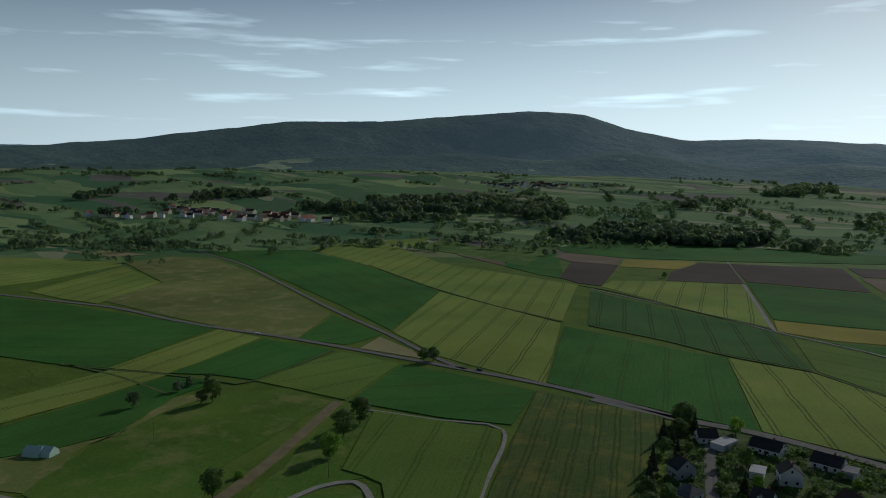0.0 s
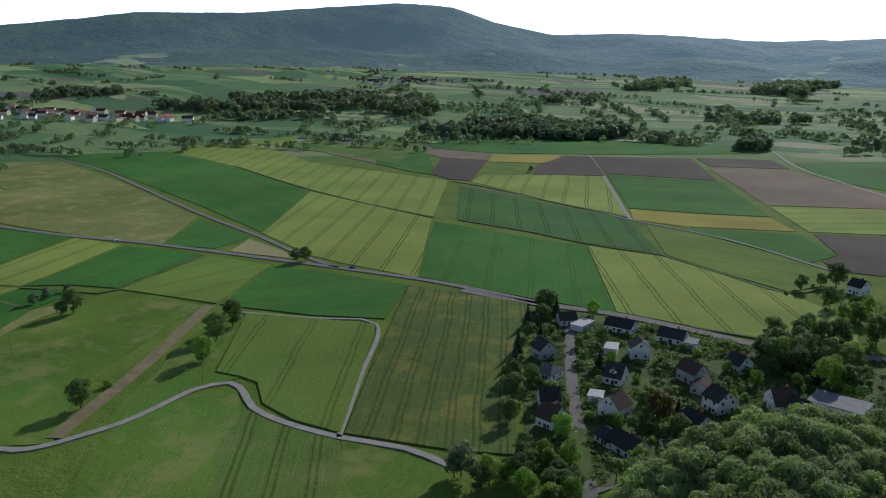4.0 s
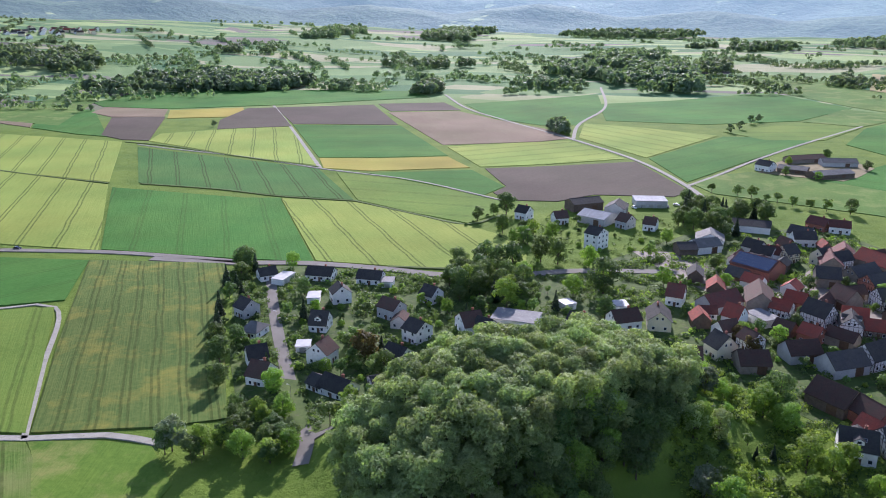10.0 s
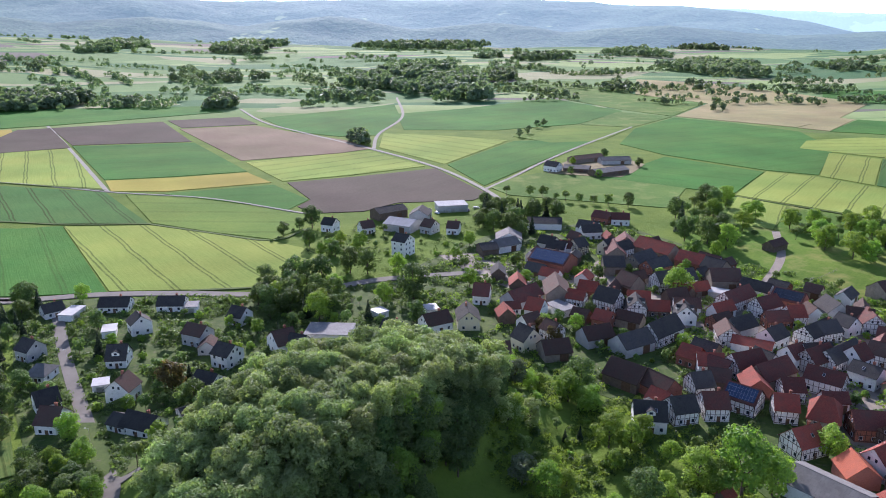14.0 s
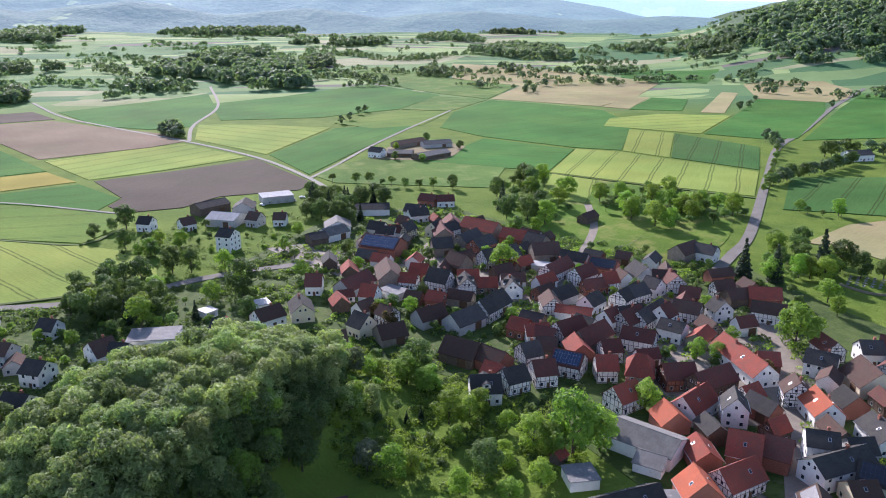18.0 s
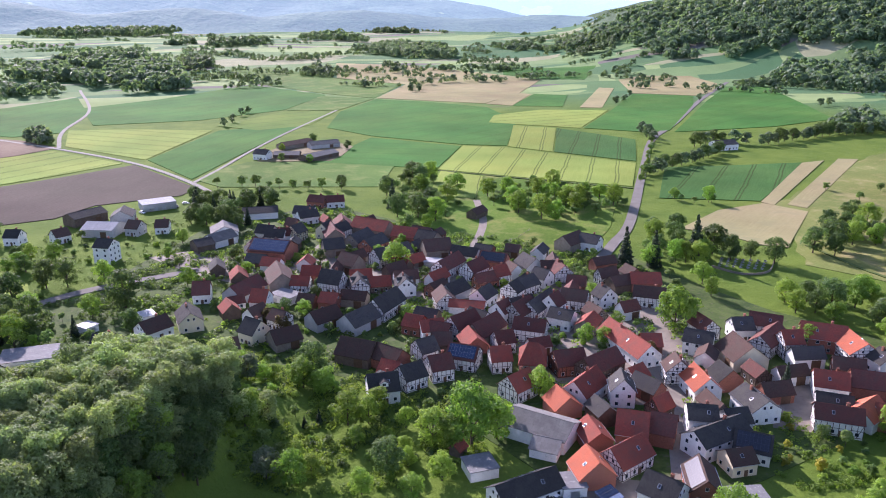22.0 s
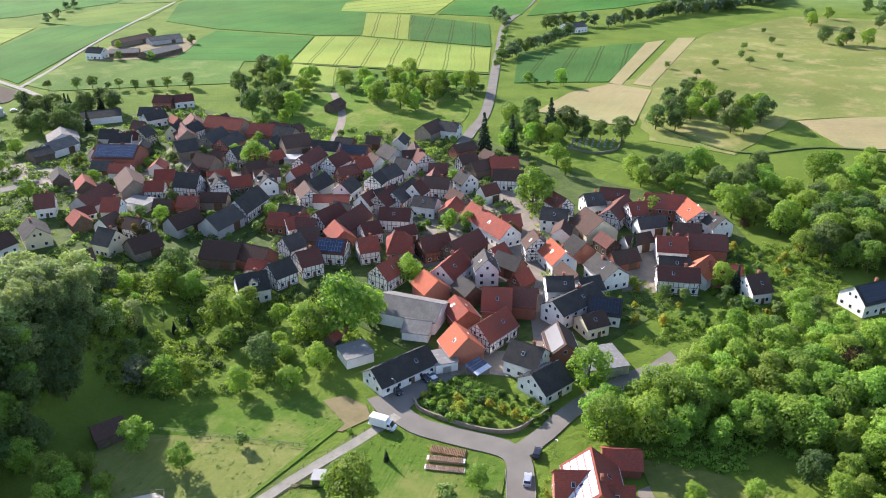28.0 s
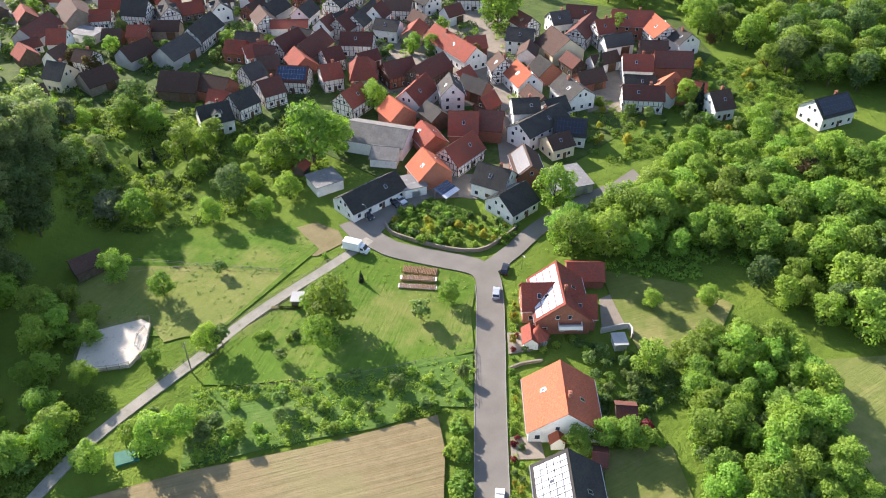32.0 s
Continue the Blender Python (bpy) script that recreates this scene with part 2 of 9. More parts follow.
RUTTED = crop("rutted_field", (0.065, 0.12, 0.022), (0.115, 0.17, 0.036), 0.6, 12, rows=0.45, patch=(0.14, 0.165, 0.05))
FOREST_FLOOR = rough_surface("forest_floor", (0.025, 0.035, 0.012), (0.05, 0.06, 0.02), 0.1, 2, 0.95)
ASPHALT = rough_surface("asphalt", (0.15, 0.138, 0.118), (0.20, 0.185, 0.16), 0.15, 5, 0.9, 0.3, 0.01, (0.17, 0.16, 0.145), spec=0.06)
GRAVEL = rough_surface("pale_gravel", (0.23, 0.215, 0.18), (0.33, 0.31, 0.26), 0.3, 6, 0.95, 0.4, 0.02, (0.19, 0.19, 0.12), spec=0.05)
PAVING = rough_surface("village_paving", (0.19, 0.16, 0.125), (0.26, 0.225, 0.18), 0.2, 4, 0.85, 0.3, 0.01, (0.15, 0.135, 0.115))
KERB = rough_surface("kerb_stone", (0.21, 0.20, 0.18), (0.28, 0.27, 0.245), 0.3, 5)
SAND = rough_surface("riding_sand", (0.47, 0.42, 0.34), (0.57, 0.51, 0.42), 0.2, 3, 0.95, 0.5, 0.04, (0.34, 0.31, 0.27))
EARTH = rough_surface("bare_earth", (0.15, 0.125, 0.06), (0.22, 0.18, 0.095), 0.2, 3, 0.95, 0.5, 0.05, (0.14, 0.15, 0.05))
BARK = rough_surface("bark", (0.07, 0.055, 0.04), (0.13, 0.10, 0.075), 1.0, 9, 0.95, 0.8, 0.05)
LEAF_BEECH = foliage("beech_leaves", (0.21, 0.275, 0.10), (0.30, 0.37, 0.145))
LEAF_DARK = foliage("dark_leaves", (0.075, 0.125, 0.038), (0.125, 0.19, 0.06))
LEAF_FRESH = foliage("fresh_leaves", (0.165, 0.275, 0.04), (0.25, 0.37, 0.062))
LEAF_FRUIT = foliage("orchard_leaves", (0.12, 0.19, 0.05), (0.18, 0.265, 0.08))
LEAF_CONIFER = foliage("conifer_needles", (0.026, 0.0441, 0.027), (0.052, 0.0784, 0.045))
LEAF_COPPER = foliage("reddish_leaves", (0.12, 0.085, 0.03), (0.17, 0.12, 0.045))
LEAF_GOLD = foliage("golden_leaves", (0.30, 0.29, 0.03), (0.38, 0.36, 0.05))
LEAF_WINE = foliage("wine_red_leaves", (0.12, 0.015, 0.025), (0.2, 0.03, 0.04))
LEAF_WILLOW = foliage("silvery_leaves", (0.13, 0.167, 0.09), (0.218, 0.255, 0.165))
# far leaves: distance haze put into a paler, bluer colour
LEAF_FAR_HAZED = foliage("hazed_distant_leaves", (0.115, 0.17, 0.095), (0.17, 0.23, 0.13))


# ---------------------------------------------------------------- terrain
# heading in degrees and height over the horizon in degrees: the long forested hill, its foothills, the farthest ridge, the near wooded hill
SKYLINE = ((-80, 0.9), (-73, 1.1), (-63, 1.9), (-55, 3.2), (-48, 3.2), (-42, 3.5), (-37, 3.8), (-33, 3.6), (-30, 2.7), (-26, 1.9), (-19, 1.65), (-12, 1.15), (-6, 1.4), (1, 1.2), (9, 1.4), (15, 1.1), (21, 0.9), (25, 0.5), (29, -0.2), (33, -1.0), (38, -1.4), (46, -1.6))
FOOTHILLS = ((-80, -0.4), (-62, 0.3), (-50, 0.6), (-42, 0.9), (-36, 0.4), (-30, 0.9), (-27, 0.5), (-22, -0.2), (-16, 0.3), (-10, -0.4), (-4, 0.2), (2, -0.6), (8, -0.2), (13, -0.9), (20, -0.5), (27, -1.0), (34, -0.7), (40, -1.1), (48, -1.4))
FAR_RIDGE = ((-80, 1.15), (-70, 1.3), (-60, 1.5), (-30, 1.2), (-20, 1.75), (-14, 1.35), (-8, 1.1), (-1, 1.5), (1, 1.75), (3, 1.5), (12, 1.1), (22, 0.8), (28, 0.55), (36, 0.3), (43, 0.2), (50, 0.0))
NEAR_HILL = ((33, -2.2), (36, -1.5), (39, -0.7), (43, 0.3), (47, 1.2), (52, 2.0), (60, 2.4), (75, 2.2))
# heading and height of the plain where the hills begin
PLAIN = ((-70, 104), (-48, 99), (-35, 83), (-22, 61), (-13, 38), (0, 24), (15, 20), (30, 20), (40, 40), (80, 52))


def level(table, a):
    return float(np.interp(a, [row[0] for row in table], [row[1] for row in table]))


def ease(u):
    u = min(max(u, 0.0), 1.0)
    return u * u * (3 - 2 * u)


def ground_z(x, y):
    d, a = math.hypot(x, y), math.degrees(math.atan2(x, y))
    plain = level(PLAIN, a)
    z = plain * ease((d - 1150) / 1950)
    if d < 330:
        p, q = (x + 2) * 0.74 + (y - 190) * 0.67, (x + 2) * 0.67 - (y - 190) * 0.74
        z += (19 - 4 * ease(p / 40)) * math.exp(-(p / 54) ** 4 - (q / (46 if q < 0 else 21)) ** 4)
    near = ease((a - 33) / 5)
    if near and d > 1300:
        top = 121 + 2250 * math.tan(radians(level(NEAR_HILL, a))) - plain * ease(1100 / 1950)
        z += near * top * ease((d - 1300) / 950)
    return z


def mesh_object(name, verts, faces, mat, smooth=False, uvs=None):
    me = bpy.data.meshes.new(name)
    me.from_pydata([tuple(v) for v in verts], [], faces)
    if uvs is not None:
        layer = me.uv_layers.new(name="UVMap")
        for loop in me.loops:
            layer.data[loop.index].uv = uvs[loop.vertex_index]
    if smooth:
        for p in me.polygons:
            p.use_smooth = True
    me.materials.append(mat)
    me.update()
    return new(name, me)


def far_country():
    """Grass near by; further off a patchwork of fields, its colours paled for haze, and, on the hills, forest."""
    m, n, l, b = material("open_country", 0.95, 0, 0.05)
    pos = place_node(n)
    sep = n.new("ShaderNodeSeparateXYZ")
    l.new(pos, sep.inputs["Vector"])
    near = blend(n, l, span(n, l, noise_node(n, l, pos, 0.03, 6, 0.65), 0.38, 0.62), (0.065, 0.125, 0.014), (0.145, 0.205, 0.03))
    near = blend(n, l, span(n, l, noise_node(n, l, pos, 0.9, 5, 0.7), 0.3, 0.7), near, (0.11, 0.16, 0.028))
    bend = n.new("ShaderNodeVectorMath")
    bend.operation = "MULTIPLY_ADD"
    swirl = n.new("ShaderNodeTexNoise")
    swirl.inputs["Scale"].default_value, swirl.inputs["Detail"].default_value = 0.0016, 1
    l.new(pos, swirl.inputs["Vector"])
    l.new(swirl.outputs["Color"], bend.inputs[0])
    bend.inputs[1].default_value = (320, 320, 0)
    l.new(pos, bend.inputs[2])
    # field colours lifted and greyed: the brightness of far haze is painted in
    hazed_shades = ((0, (0.0702, 0.16, 0.0672)), (0.17, (0.156, 0.24, 0.0924)), (0.33, (0.109, 0.2, 0.0756)), (0.47, (0.265, 0.344, 0.134)), (0.58, (0.196, 0.28, 0.109)),
              (0.68, (0.0858, 0.168, 0.0706)), (0.78, (0.164, 0.144, 0.126)), (0.86, (0.312, 0.312, 0.176)), (0.94, (0.172, 0.264, 0.101)))
    layers = []
    for scale, turn in (((0.0042, 0.0085, 0), 0.35), ((0.003, 0.021, 0), -0.5)):
        flat = n.new("ShaderNodeMapping")
        flat.inputs["Scale"].default_value = scale
        flat.inputs["Rotation"].default_value = (0, 0, turn)
        l.new(bend.outputs["Vector"], flat.inputs["Vector"])
        cells = n.new("ShaderNodeTexVoronoi")
        cells.distance, cells.inputs["Scale"].default_value = "CHEBYCHEV", 1.0
        l.new(flat.outputs["Vector"], cells.inputs["Vector"])
        pick = n.new("ShaderNodeSeparateColor")
        l.new(cells.outputs["Color"], pick.inputs["Color"])
        ramp = n.new("ShaderNodeValToRGB")
        ramp.color_ramp.interpolation = "CONSTANT"
        for i, (p, c) in enumerate(hazed_shades):
            e = ramp.color_ramp.elements[i] if i < 2 else ramp.color_ramp.elements.new(p)
            e.position, e.color = p, rgba(c)
        l.new(pick.outputs[0], ramp.inputs["Fac"])
        layers.append((ramp.outputs["Color"], pick.outputs[1]))
    # some of the blocks are split into long strips
    patch = blend(n, l, math_node(n, l, "GREATER_THAN", layers[0][1], 0.55), layers[0][0], layers[1][0])
    patch = blend(n, l, span(n, l, noise_node(n, l, pos, 0.02, 5), 0.3, 0.7, 0, 0.3), patch, (0.075, 0.125, 0.048))
    dist = n.new("ShaderNodeVectorMath")
    dist.operation = "LENGTH"
    l.new(pos, dist.inputs[0])
    col = blend(n, l, span(n, l, dist.outputs["Value"], 900, 1150), near, patch)
    wood = blend(n, l, span(n, l, noise_node(n, l, pos, 0.045, 8, 0.75), 0.35, 0.65), (0.045, 0.075, 0.042), (0.10, 0.145, 0.07))
    edge = math_node(n, l, "ADD", sep.outputs["Z"], math_node(n, l, "MULTIPLY", noise_node(n, l, pos, 0.0028, 6, 0.6), 190))
    east = math_node(n, l, "MULTIPLY", math_node(n, l, "GREATER_THAN", sep.outputs["X"], math_node(n, l, "MULTIPLY", sep.outputs["Y"], 0.62)), span(n, l, edge, 146, 151))
    col = blend(n, l, east, col, wood)
    l.new(col, b.inputs["Base Color"])
    relief(n, l, b, noise_node(n, l, pos, 0.05, 8, 0.75), 0.7, 3.0)
    return m


def hazed_forest(name, c1, c2, haze, strength, toward):
    """Forest on hills kilometres away; bright evening haze is painted on as a glow, stronger towards the sun."""
    m, n, l, b = material(name, 0.95, 0, 0.05)
    pos = place_node(n)
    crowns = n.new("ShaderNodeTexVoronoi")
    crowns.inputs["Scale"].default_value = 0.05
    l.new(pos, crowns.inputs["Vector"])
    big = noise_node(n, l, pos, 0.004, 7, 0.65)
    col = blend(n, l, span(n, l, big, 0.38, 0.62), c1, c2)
    # shade between the crowns, put into the colour
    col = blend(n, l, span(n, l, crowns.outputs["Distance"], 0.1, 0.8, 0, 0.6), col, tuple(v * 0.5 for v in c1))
    clear = span(n, l, noise_node(n, l, pos, 0.0032, 4, 0.5), 0.64, 0.66)
    sep = n.new("ShaderNodeSeparateXYZ")
    l.new(pos, sep.inputs["Vector"])
    clear = math_node(n, l, "MULTIPLY", clear, span(n, l, sep.outputs["Z"], 120, 170, 1, 0))
    col = blend(n, l, clear, col, (0.24, 0.28, 0.11))
    l.new(col, b.inputs["Base Color"])
    relief(n, l, b, math_node(n, l, "ADD", big, math_node(n, l, "MULTIPLY", crowns.outputs["Distance"], -0.05)), 0.8, 45.0)
    # the surface itself glows in place of hazy air
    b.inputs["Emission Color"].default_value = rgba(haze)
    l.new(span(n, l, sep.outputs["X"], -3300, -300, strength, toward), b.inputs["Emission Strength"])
    return m


OPEN_COUNTRY = far_country()
FOREST_FRONT = hazed_forest("hazed_foothill_forest", (0.038, 0.07, 0.04), (0.08, 0.125, 0.06), (0.38, 0.57, 0.69), 0.10, 0.27)
FOREST_MAIN = hazed_forest("hazed_hill_forest", (0.035, 0.065, 0.04), (0.075, 0.12, 0.062), (0.38, 0.57, 0.69), 0.14, 0.38)
FOREST_LAST = hazed_forest("hazed_ridge_forest", (0.06, 0.09, 0.06), (0.10, 0.14, 0.09), (0.42, 0.62, 0.74), 0.45, 0.80)


def ground_sheet():
    """One sheet from under the camera to past the skyline, in rings that widen outwards."""
    radii, r = [0.0], 25.0
    while r < 4900:
        radii.append(r)
        r *= 1.045
    radii.append(4930)
    steps = 300
    verts, faces = [(0, 0, ground_z(0, 0))], []
    for r in radii[1:]:
        for k in range(steps):
            a = 2 * math.pi * k / steps
            x, y = r * math.sin(a), r * math.cos(a)
            rough = ease((r - 1300) / 900) * noise.fractal(Vector((x, y, 0)) * 0.0022, 1.0, 2.0, 5) * (30 if x > 0.6 * y else 8)
            verts.append((x, y, ground_z(x, y) + rough - 0.02))
    for k in range(steps):
        faces.append((0, 1 + (k + 1) % steps, 1 + k))
    for i in range(len(radii) - 2):
        for k in range(steps):
            a, b = 1 + i * steps + k, 1 + i * steps + (k + 1) % steps
            faces.append((a, b, b + steps, a + steps))
    ob = mesh_object("ground", verts, faces, OPEN_COUNTRY, True)
    # faces look up
    bm = bmesh.new()
    bm.from_mesh(ob.data)
    bmesh.ops.recalc_face_normals(bm, faces=bm.faces)
    if sum(f.normal.z for f in bm.faces) < 0:
        bmesh.ops.reverse_faces(bm, faces=bm.faces)
    bm.to_mesh(ob.data)
    bm.free()
    return tagged(ob, "rolling farmland with meadows rising to forested hills", "ground", kind="structure")


ground_sheet()


def hills(label, table, mat, r0, r1, r2, ridges, seed):
    """A range of hills round half the horizon: spurs run down towards the plain."""
    verts, faces, count = [], [], 520
    radii = [r0 + (r2 - r0) * k / 30 for k in range(31)]
    for r in radii:
        for k in range(count + 1):
            a = -86 + 140 * k / count
            x, y = r * math.sin(radians(a)), r * math.cos(radians(a))
            foot = level(PLAIN, a) - 12
            top = 121 + r1 * math.tan(radians(level(table, a)))
            u = ease((r - r0) / (r1 - r0))
            spur = noise.fractal(Vector((x * 0.0013, y * 0.0013, seed)), 1.0, 2.0, 5)
            crag = noise.fractal(Vector((x * 0.006, y * 0.006, seed + 4)), 1.0, 2.0, 4)
            z = foot + (top - foot) * u + spur * ridges * u * (1.12 - u) * 3.2 + crag * 5 * u
            verts.append((x, y, z - 40 * ease((r - r1) / (r2 - r1 + 1))))
    for i in range(len(radii) - 1):
        for k in range(count):
            p = i * (count + 1) + k
            faces.append((p, p + count + 1, p + count + 2, p + 1))
    ob = mesh_object("backdrop", verts, faces, mat, True)
    if sum(p.normal.z for p in ob.data.polygons) < 0:
        ob.data.flip_normals()
    return tagged(ob, label, "hills", kind="structure")


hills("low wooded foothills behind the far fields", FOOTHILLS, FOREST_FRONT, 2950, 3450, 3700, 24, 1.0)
hills("long forested hill range with blue haze painted as a glow", SKYLINE, FOREST_MAIN, 3300, 4350, 4560, 46, 7.0)
hills("farthest ridge on the horizon, pale blue with painted haze", FAR_RIDGE, FOREST_LAST, 4500, 4800, 4900, 20, 3.0)


def drape(name, corners, mat, lift, direction=0.0, skirt=0.0, cell=45.0, fine=False):
    """A polygon laid on the ground: cut into cells so that it follows the slopes. direction: heading of its rows."""
    bm = bmesh.new()
    bm.faces.new([bm.verts.new((x, y, 0)) for x, y in corners])
    bmesh.ops.triangulate(bm, faces=bm.faces[:])
    xs, ys = [c[0] for c in corners], [c[1] for c in corners]
    for axis, lo, hi in ((0, min(xs), max(xs)), (1, min(ys), max(ys))):
        far = max(math.hypot(sum(xs) / len(xs), sum(ys) / len(ys)), 1)
        step = cell if fine or far > 900 or (min(ys) < 280 and min(xs) < 80) else 400.0
        k = lo + step
        while k < hi:
            no = (1, 0, 0) if axis == 0 else (0, 1, 0)
            bmesh.ops.bisect_plane(bm, geom=bm.verts[:] + bm.edges[:] + bm.faces[:], plane_co=Vector(no) * k, plane_no=no)
            k += step
    if skirt:
        rim = bmesh.ops.extrude_edge_only(bm, edges=[e for e in bm.edges if e.is_boundary])
        low = {v for v in rim["geom"] if isinstance(v, bmesh.types.BMVert)}
    else:
        low = set()
    for v in bm.verts:
        v.co.z = ground_z(v.co.x, v.co.y) + (lift - skirt if v in low else lift)
    bmesh.ops.recalc_face_normals(bm, faces=bm.faces)
    if sum(f.normal.z for f in bm.faces) < 0:
        bmesh.ops.reverse_faces(bm, faces=bm.faces)
    layer = bm.loops.layers.uv.new("UVMap")
    h = radians(direction)
    for f in bm.faces:
        for lp in f.loops:
            x, y = lp.vert.co.x, lp.vert.co.y
            lp[layer].uv = (x * math.cos(h) - y * math.sin(h), x * math.sin(h) + y * math.cos(h))
    me = bpy.data.meshes.new(name)
    bm.to_mesh(me)
    bm.free()
    me.materials.append(mat)
    return new(name, me)


LAID = [0]


def field(label, mat, direction, *corners):
    LAID[0] += 1
    lift = 0.3 + LAID[0] * 0.004
    return tagged(drape("crop_field", corners, mat, lift, direction, lift), label, "field", "fields round the village", "structure")


def ragged(corners, step=11.0, amount=1.6):
    """The same outline with an uneven, grown-out edge."""
    out = []
    for i, (x0, y0) in enumerate(corners):
        x1, y1 = corners[(i + 1) % len(corners)]
        size = math.hypot(x1 - x0, y1 - y0)
        k = max(1, int(size / step))
        for j in range(k):
            f = j / k
            x, y = x0 + (x1 - x0) * f, y0 + (y1 - y0) * f
            w = amount * noise.noise(Vector((x * 0.09, y * 0.09, 3.7))) * 1.6
            out.append((x - (y1 - y0) / max(size, 1) * w, y + (x1 - x0) / max(size, 1) * w))
    return out


def meadow(label, mat, direction, *corners):
    corners = ragged(corners)
    LAID[0] += 1
    lift = LAID[0] * 0.003
    return tagged(drape("meadow", corners, mat, lift, direction, lift, 30.0, True), label, "meadow", kind="structure")


def grass_bank(*points, width=1.9):
    return tagged(ribbon("grass_bank", points, width, BANK, 0.6, 0.6, 9.0), "rough dark grass bank between two fields", "bank", kind="structure")


def yard(label, mat, *corners, name="paved_yard", lift=0.16, cell=0.0):
    return tagged(drape(name, corners, mat, lift, 0, lift, cell or 45.0, bool(cell)), label, "pavement", kind="structure")


BANK = rough_surface("rough_bank_grass", (0.055, 0.085, 0.02), (0.105, 0.14, 0.036), 0.1, 1.2, 0.95, 0.9, 0.2)
ROAD_LINES = []


def rounded(points, step=4.0):
    """A smooth line through the points (Catmull-Rom)."""
    p = [Vector(q) for q in points]
    p = [p[0] * 2 - p[1]] + p + [p[-1] * 2 - p[-2]]
    out = []
    for i in range(1, len(p) - 2):
        count = max(2, int((p[i + 1] - p[i]).length / step))
        for k in range(count):
            u = k / count
            out.append(0.5 * ((2 * p[i]) + (p[i + 1] - p[i - 1]) * u + (2 * p[i - 1] - 5 * p[i] + 4 * p[i + 1] - p[i + 2]) * u * u
                              + (3 * p[i] - 3 * p[i + 1] + p[i + 2] - p[i - 1]) * u ** 3))
    out.append(p[-2])
    return out


def ribbon(name, points, width, mat, lift, thick, step=4.0, shift=0.0):
    """A band of some thickness along a line on the ground."""
    line = rounded(points, step)
    verts, faces, uvs = [], [], []
    run = 0.0
    for i, q in enumerate(line):
        way = (line[min(i + 1, len(line) - 1)] - line[max(i - 1, 0)]).normalized()
        side = Vector((way.y, -way.x))
        run += (q - line[i - 1]).length if i else 0
        for s, z in ((-0.5, lift - thick), (-0.5, lift), (0.5, lift), (0.5, lift - thick)):
            c = q + side * (s * width + shift)
            verts.append((c.x, c.y, ground_z(c.x, c.y) + z))
            uvs.append((s * width, run))
    for i in range(len(line) - 1):
        a, b = i * 4, i * 4 + 4
        faces += [(a, a + 1, b + 1, b), (a + 1, a + 2, b + 2, b + 1), (a + 2, a + 3, b + 3, b + 2)]
    ob = mesh_object(name, verts, faces, mat, False, uvs)
    bm = bmesh.new()
    bm.from_mesh(ob.data)
    if sum(f.normal.z for f in bm.faces) < 0:
        bmesh.ops.reverse_faces(bm, faces=bm.faces)
    bm.to_mesh(ob.data)
    bm.free()
    return ob


def road(label, mat, width, *points, name="road", lift=0.42, step=8.0):
    ROAD_LINES.append((points, width))
    return tagged(ribbon(name, points, width, mat, lift, 0.5, step), label, "road", kind="structure")


VILLAGE_GROUND = rough_surface("village_gardens", (0.03, 0.06, 0.012), (0.09, 0.125, 0.028), 0.12, 0.9, 0.95, 0.6, 0.08, (0.11, 0.105, 0.06))


# ---------------------------------------------------------------- trees
def joined(name, verts, faces, mat):
    me = bpy.data.meshes.new(name)
    me.from_pydata(verts, [], faces)
    me.materials.append(mat)
    return me


def leaf_cloud(rng, centres, radii, count, leaf):
    """Small bent leaf sprays scattered on the skins of overlapping clumps."""
    centres, radii = np.array(centres), np.array(radii)
    share = radii.max(axis=1) ** 2
    pick = rng.choice(len(centres), count, p=share / share.sum())
    d = rng.normal(size=(count, 3))
    d /= np.linalg.norm(d, axis=1)[:, None]
    d[:, 2] = np.where(d[:, 2] < -0.55, -d[:, 2], d[:, 2])
    at = centres[pick] + d * radii[pick] * rng.uniform(0.72, 1.08, (count, 1))
    nrm = d + rng.normal(size=(count, 3)) * 0.42 + np.array((0, 0, 0.25))
    nrm /= np.linalg.norm(nrm, axis=1)[:, None]
    u = np.cross(nrm, rng.normal(size=(count, 3)))
    u /= np.linalg.norm(u, axis=1)[:, None]
    w = np.cross(nrm, u)
    size = leaf * rng.uniform(0.55, 1.35, (count, 1))
    a, b = at - u * size, at + u * size
    c, e = at + w * size * 0.75 - nrm * size * 0.3, at - w * size * 0.75 - nrm * size * 0.3
    verts = np.stack([a, c, b, e], 1).reshape(-1, 3)
    faces = [f for k in range(0, count * 4, 4) for f in ((k, k + 1, k + 2), (k, k + 2, k + 3))]
    return verts.tolist(), faces


def tube(verts, faces, a, b, ra, rb, sides=6):
    a, b = Vector(a), Vector(b)
    way = (b - a).normalized()
    u = way.orthogonal().normalized()
    w = way.cross(u)
    k = len(verts)
    for p, r in ((a, ra), (b, rb)):
        for i in range(sides):
            t = 2 * math.pi * i / sides
            verts.append(tuple(p + u * (r * math.cos(t)) + w * (r * math.sin(t))))
    faces += [(k + i, k + (i + 1) % sides, k + sides + (i + 1) % sides, k + sides + i) for i in range(sides)]


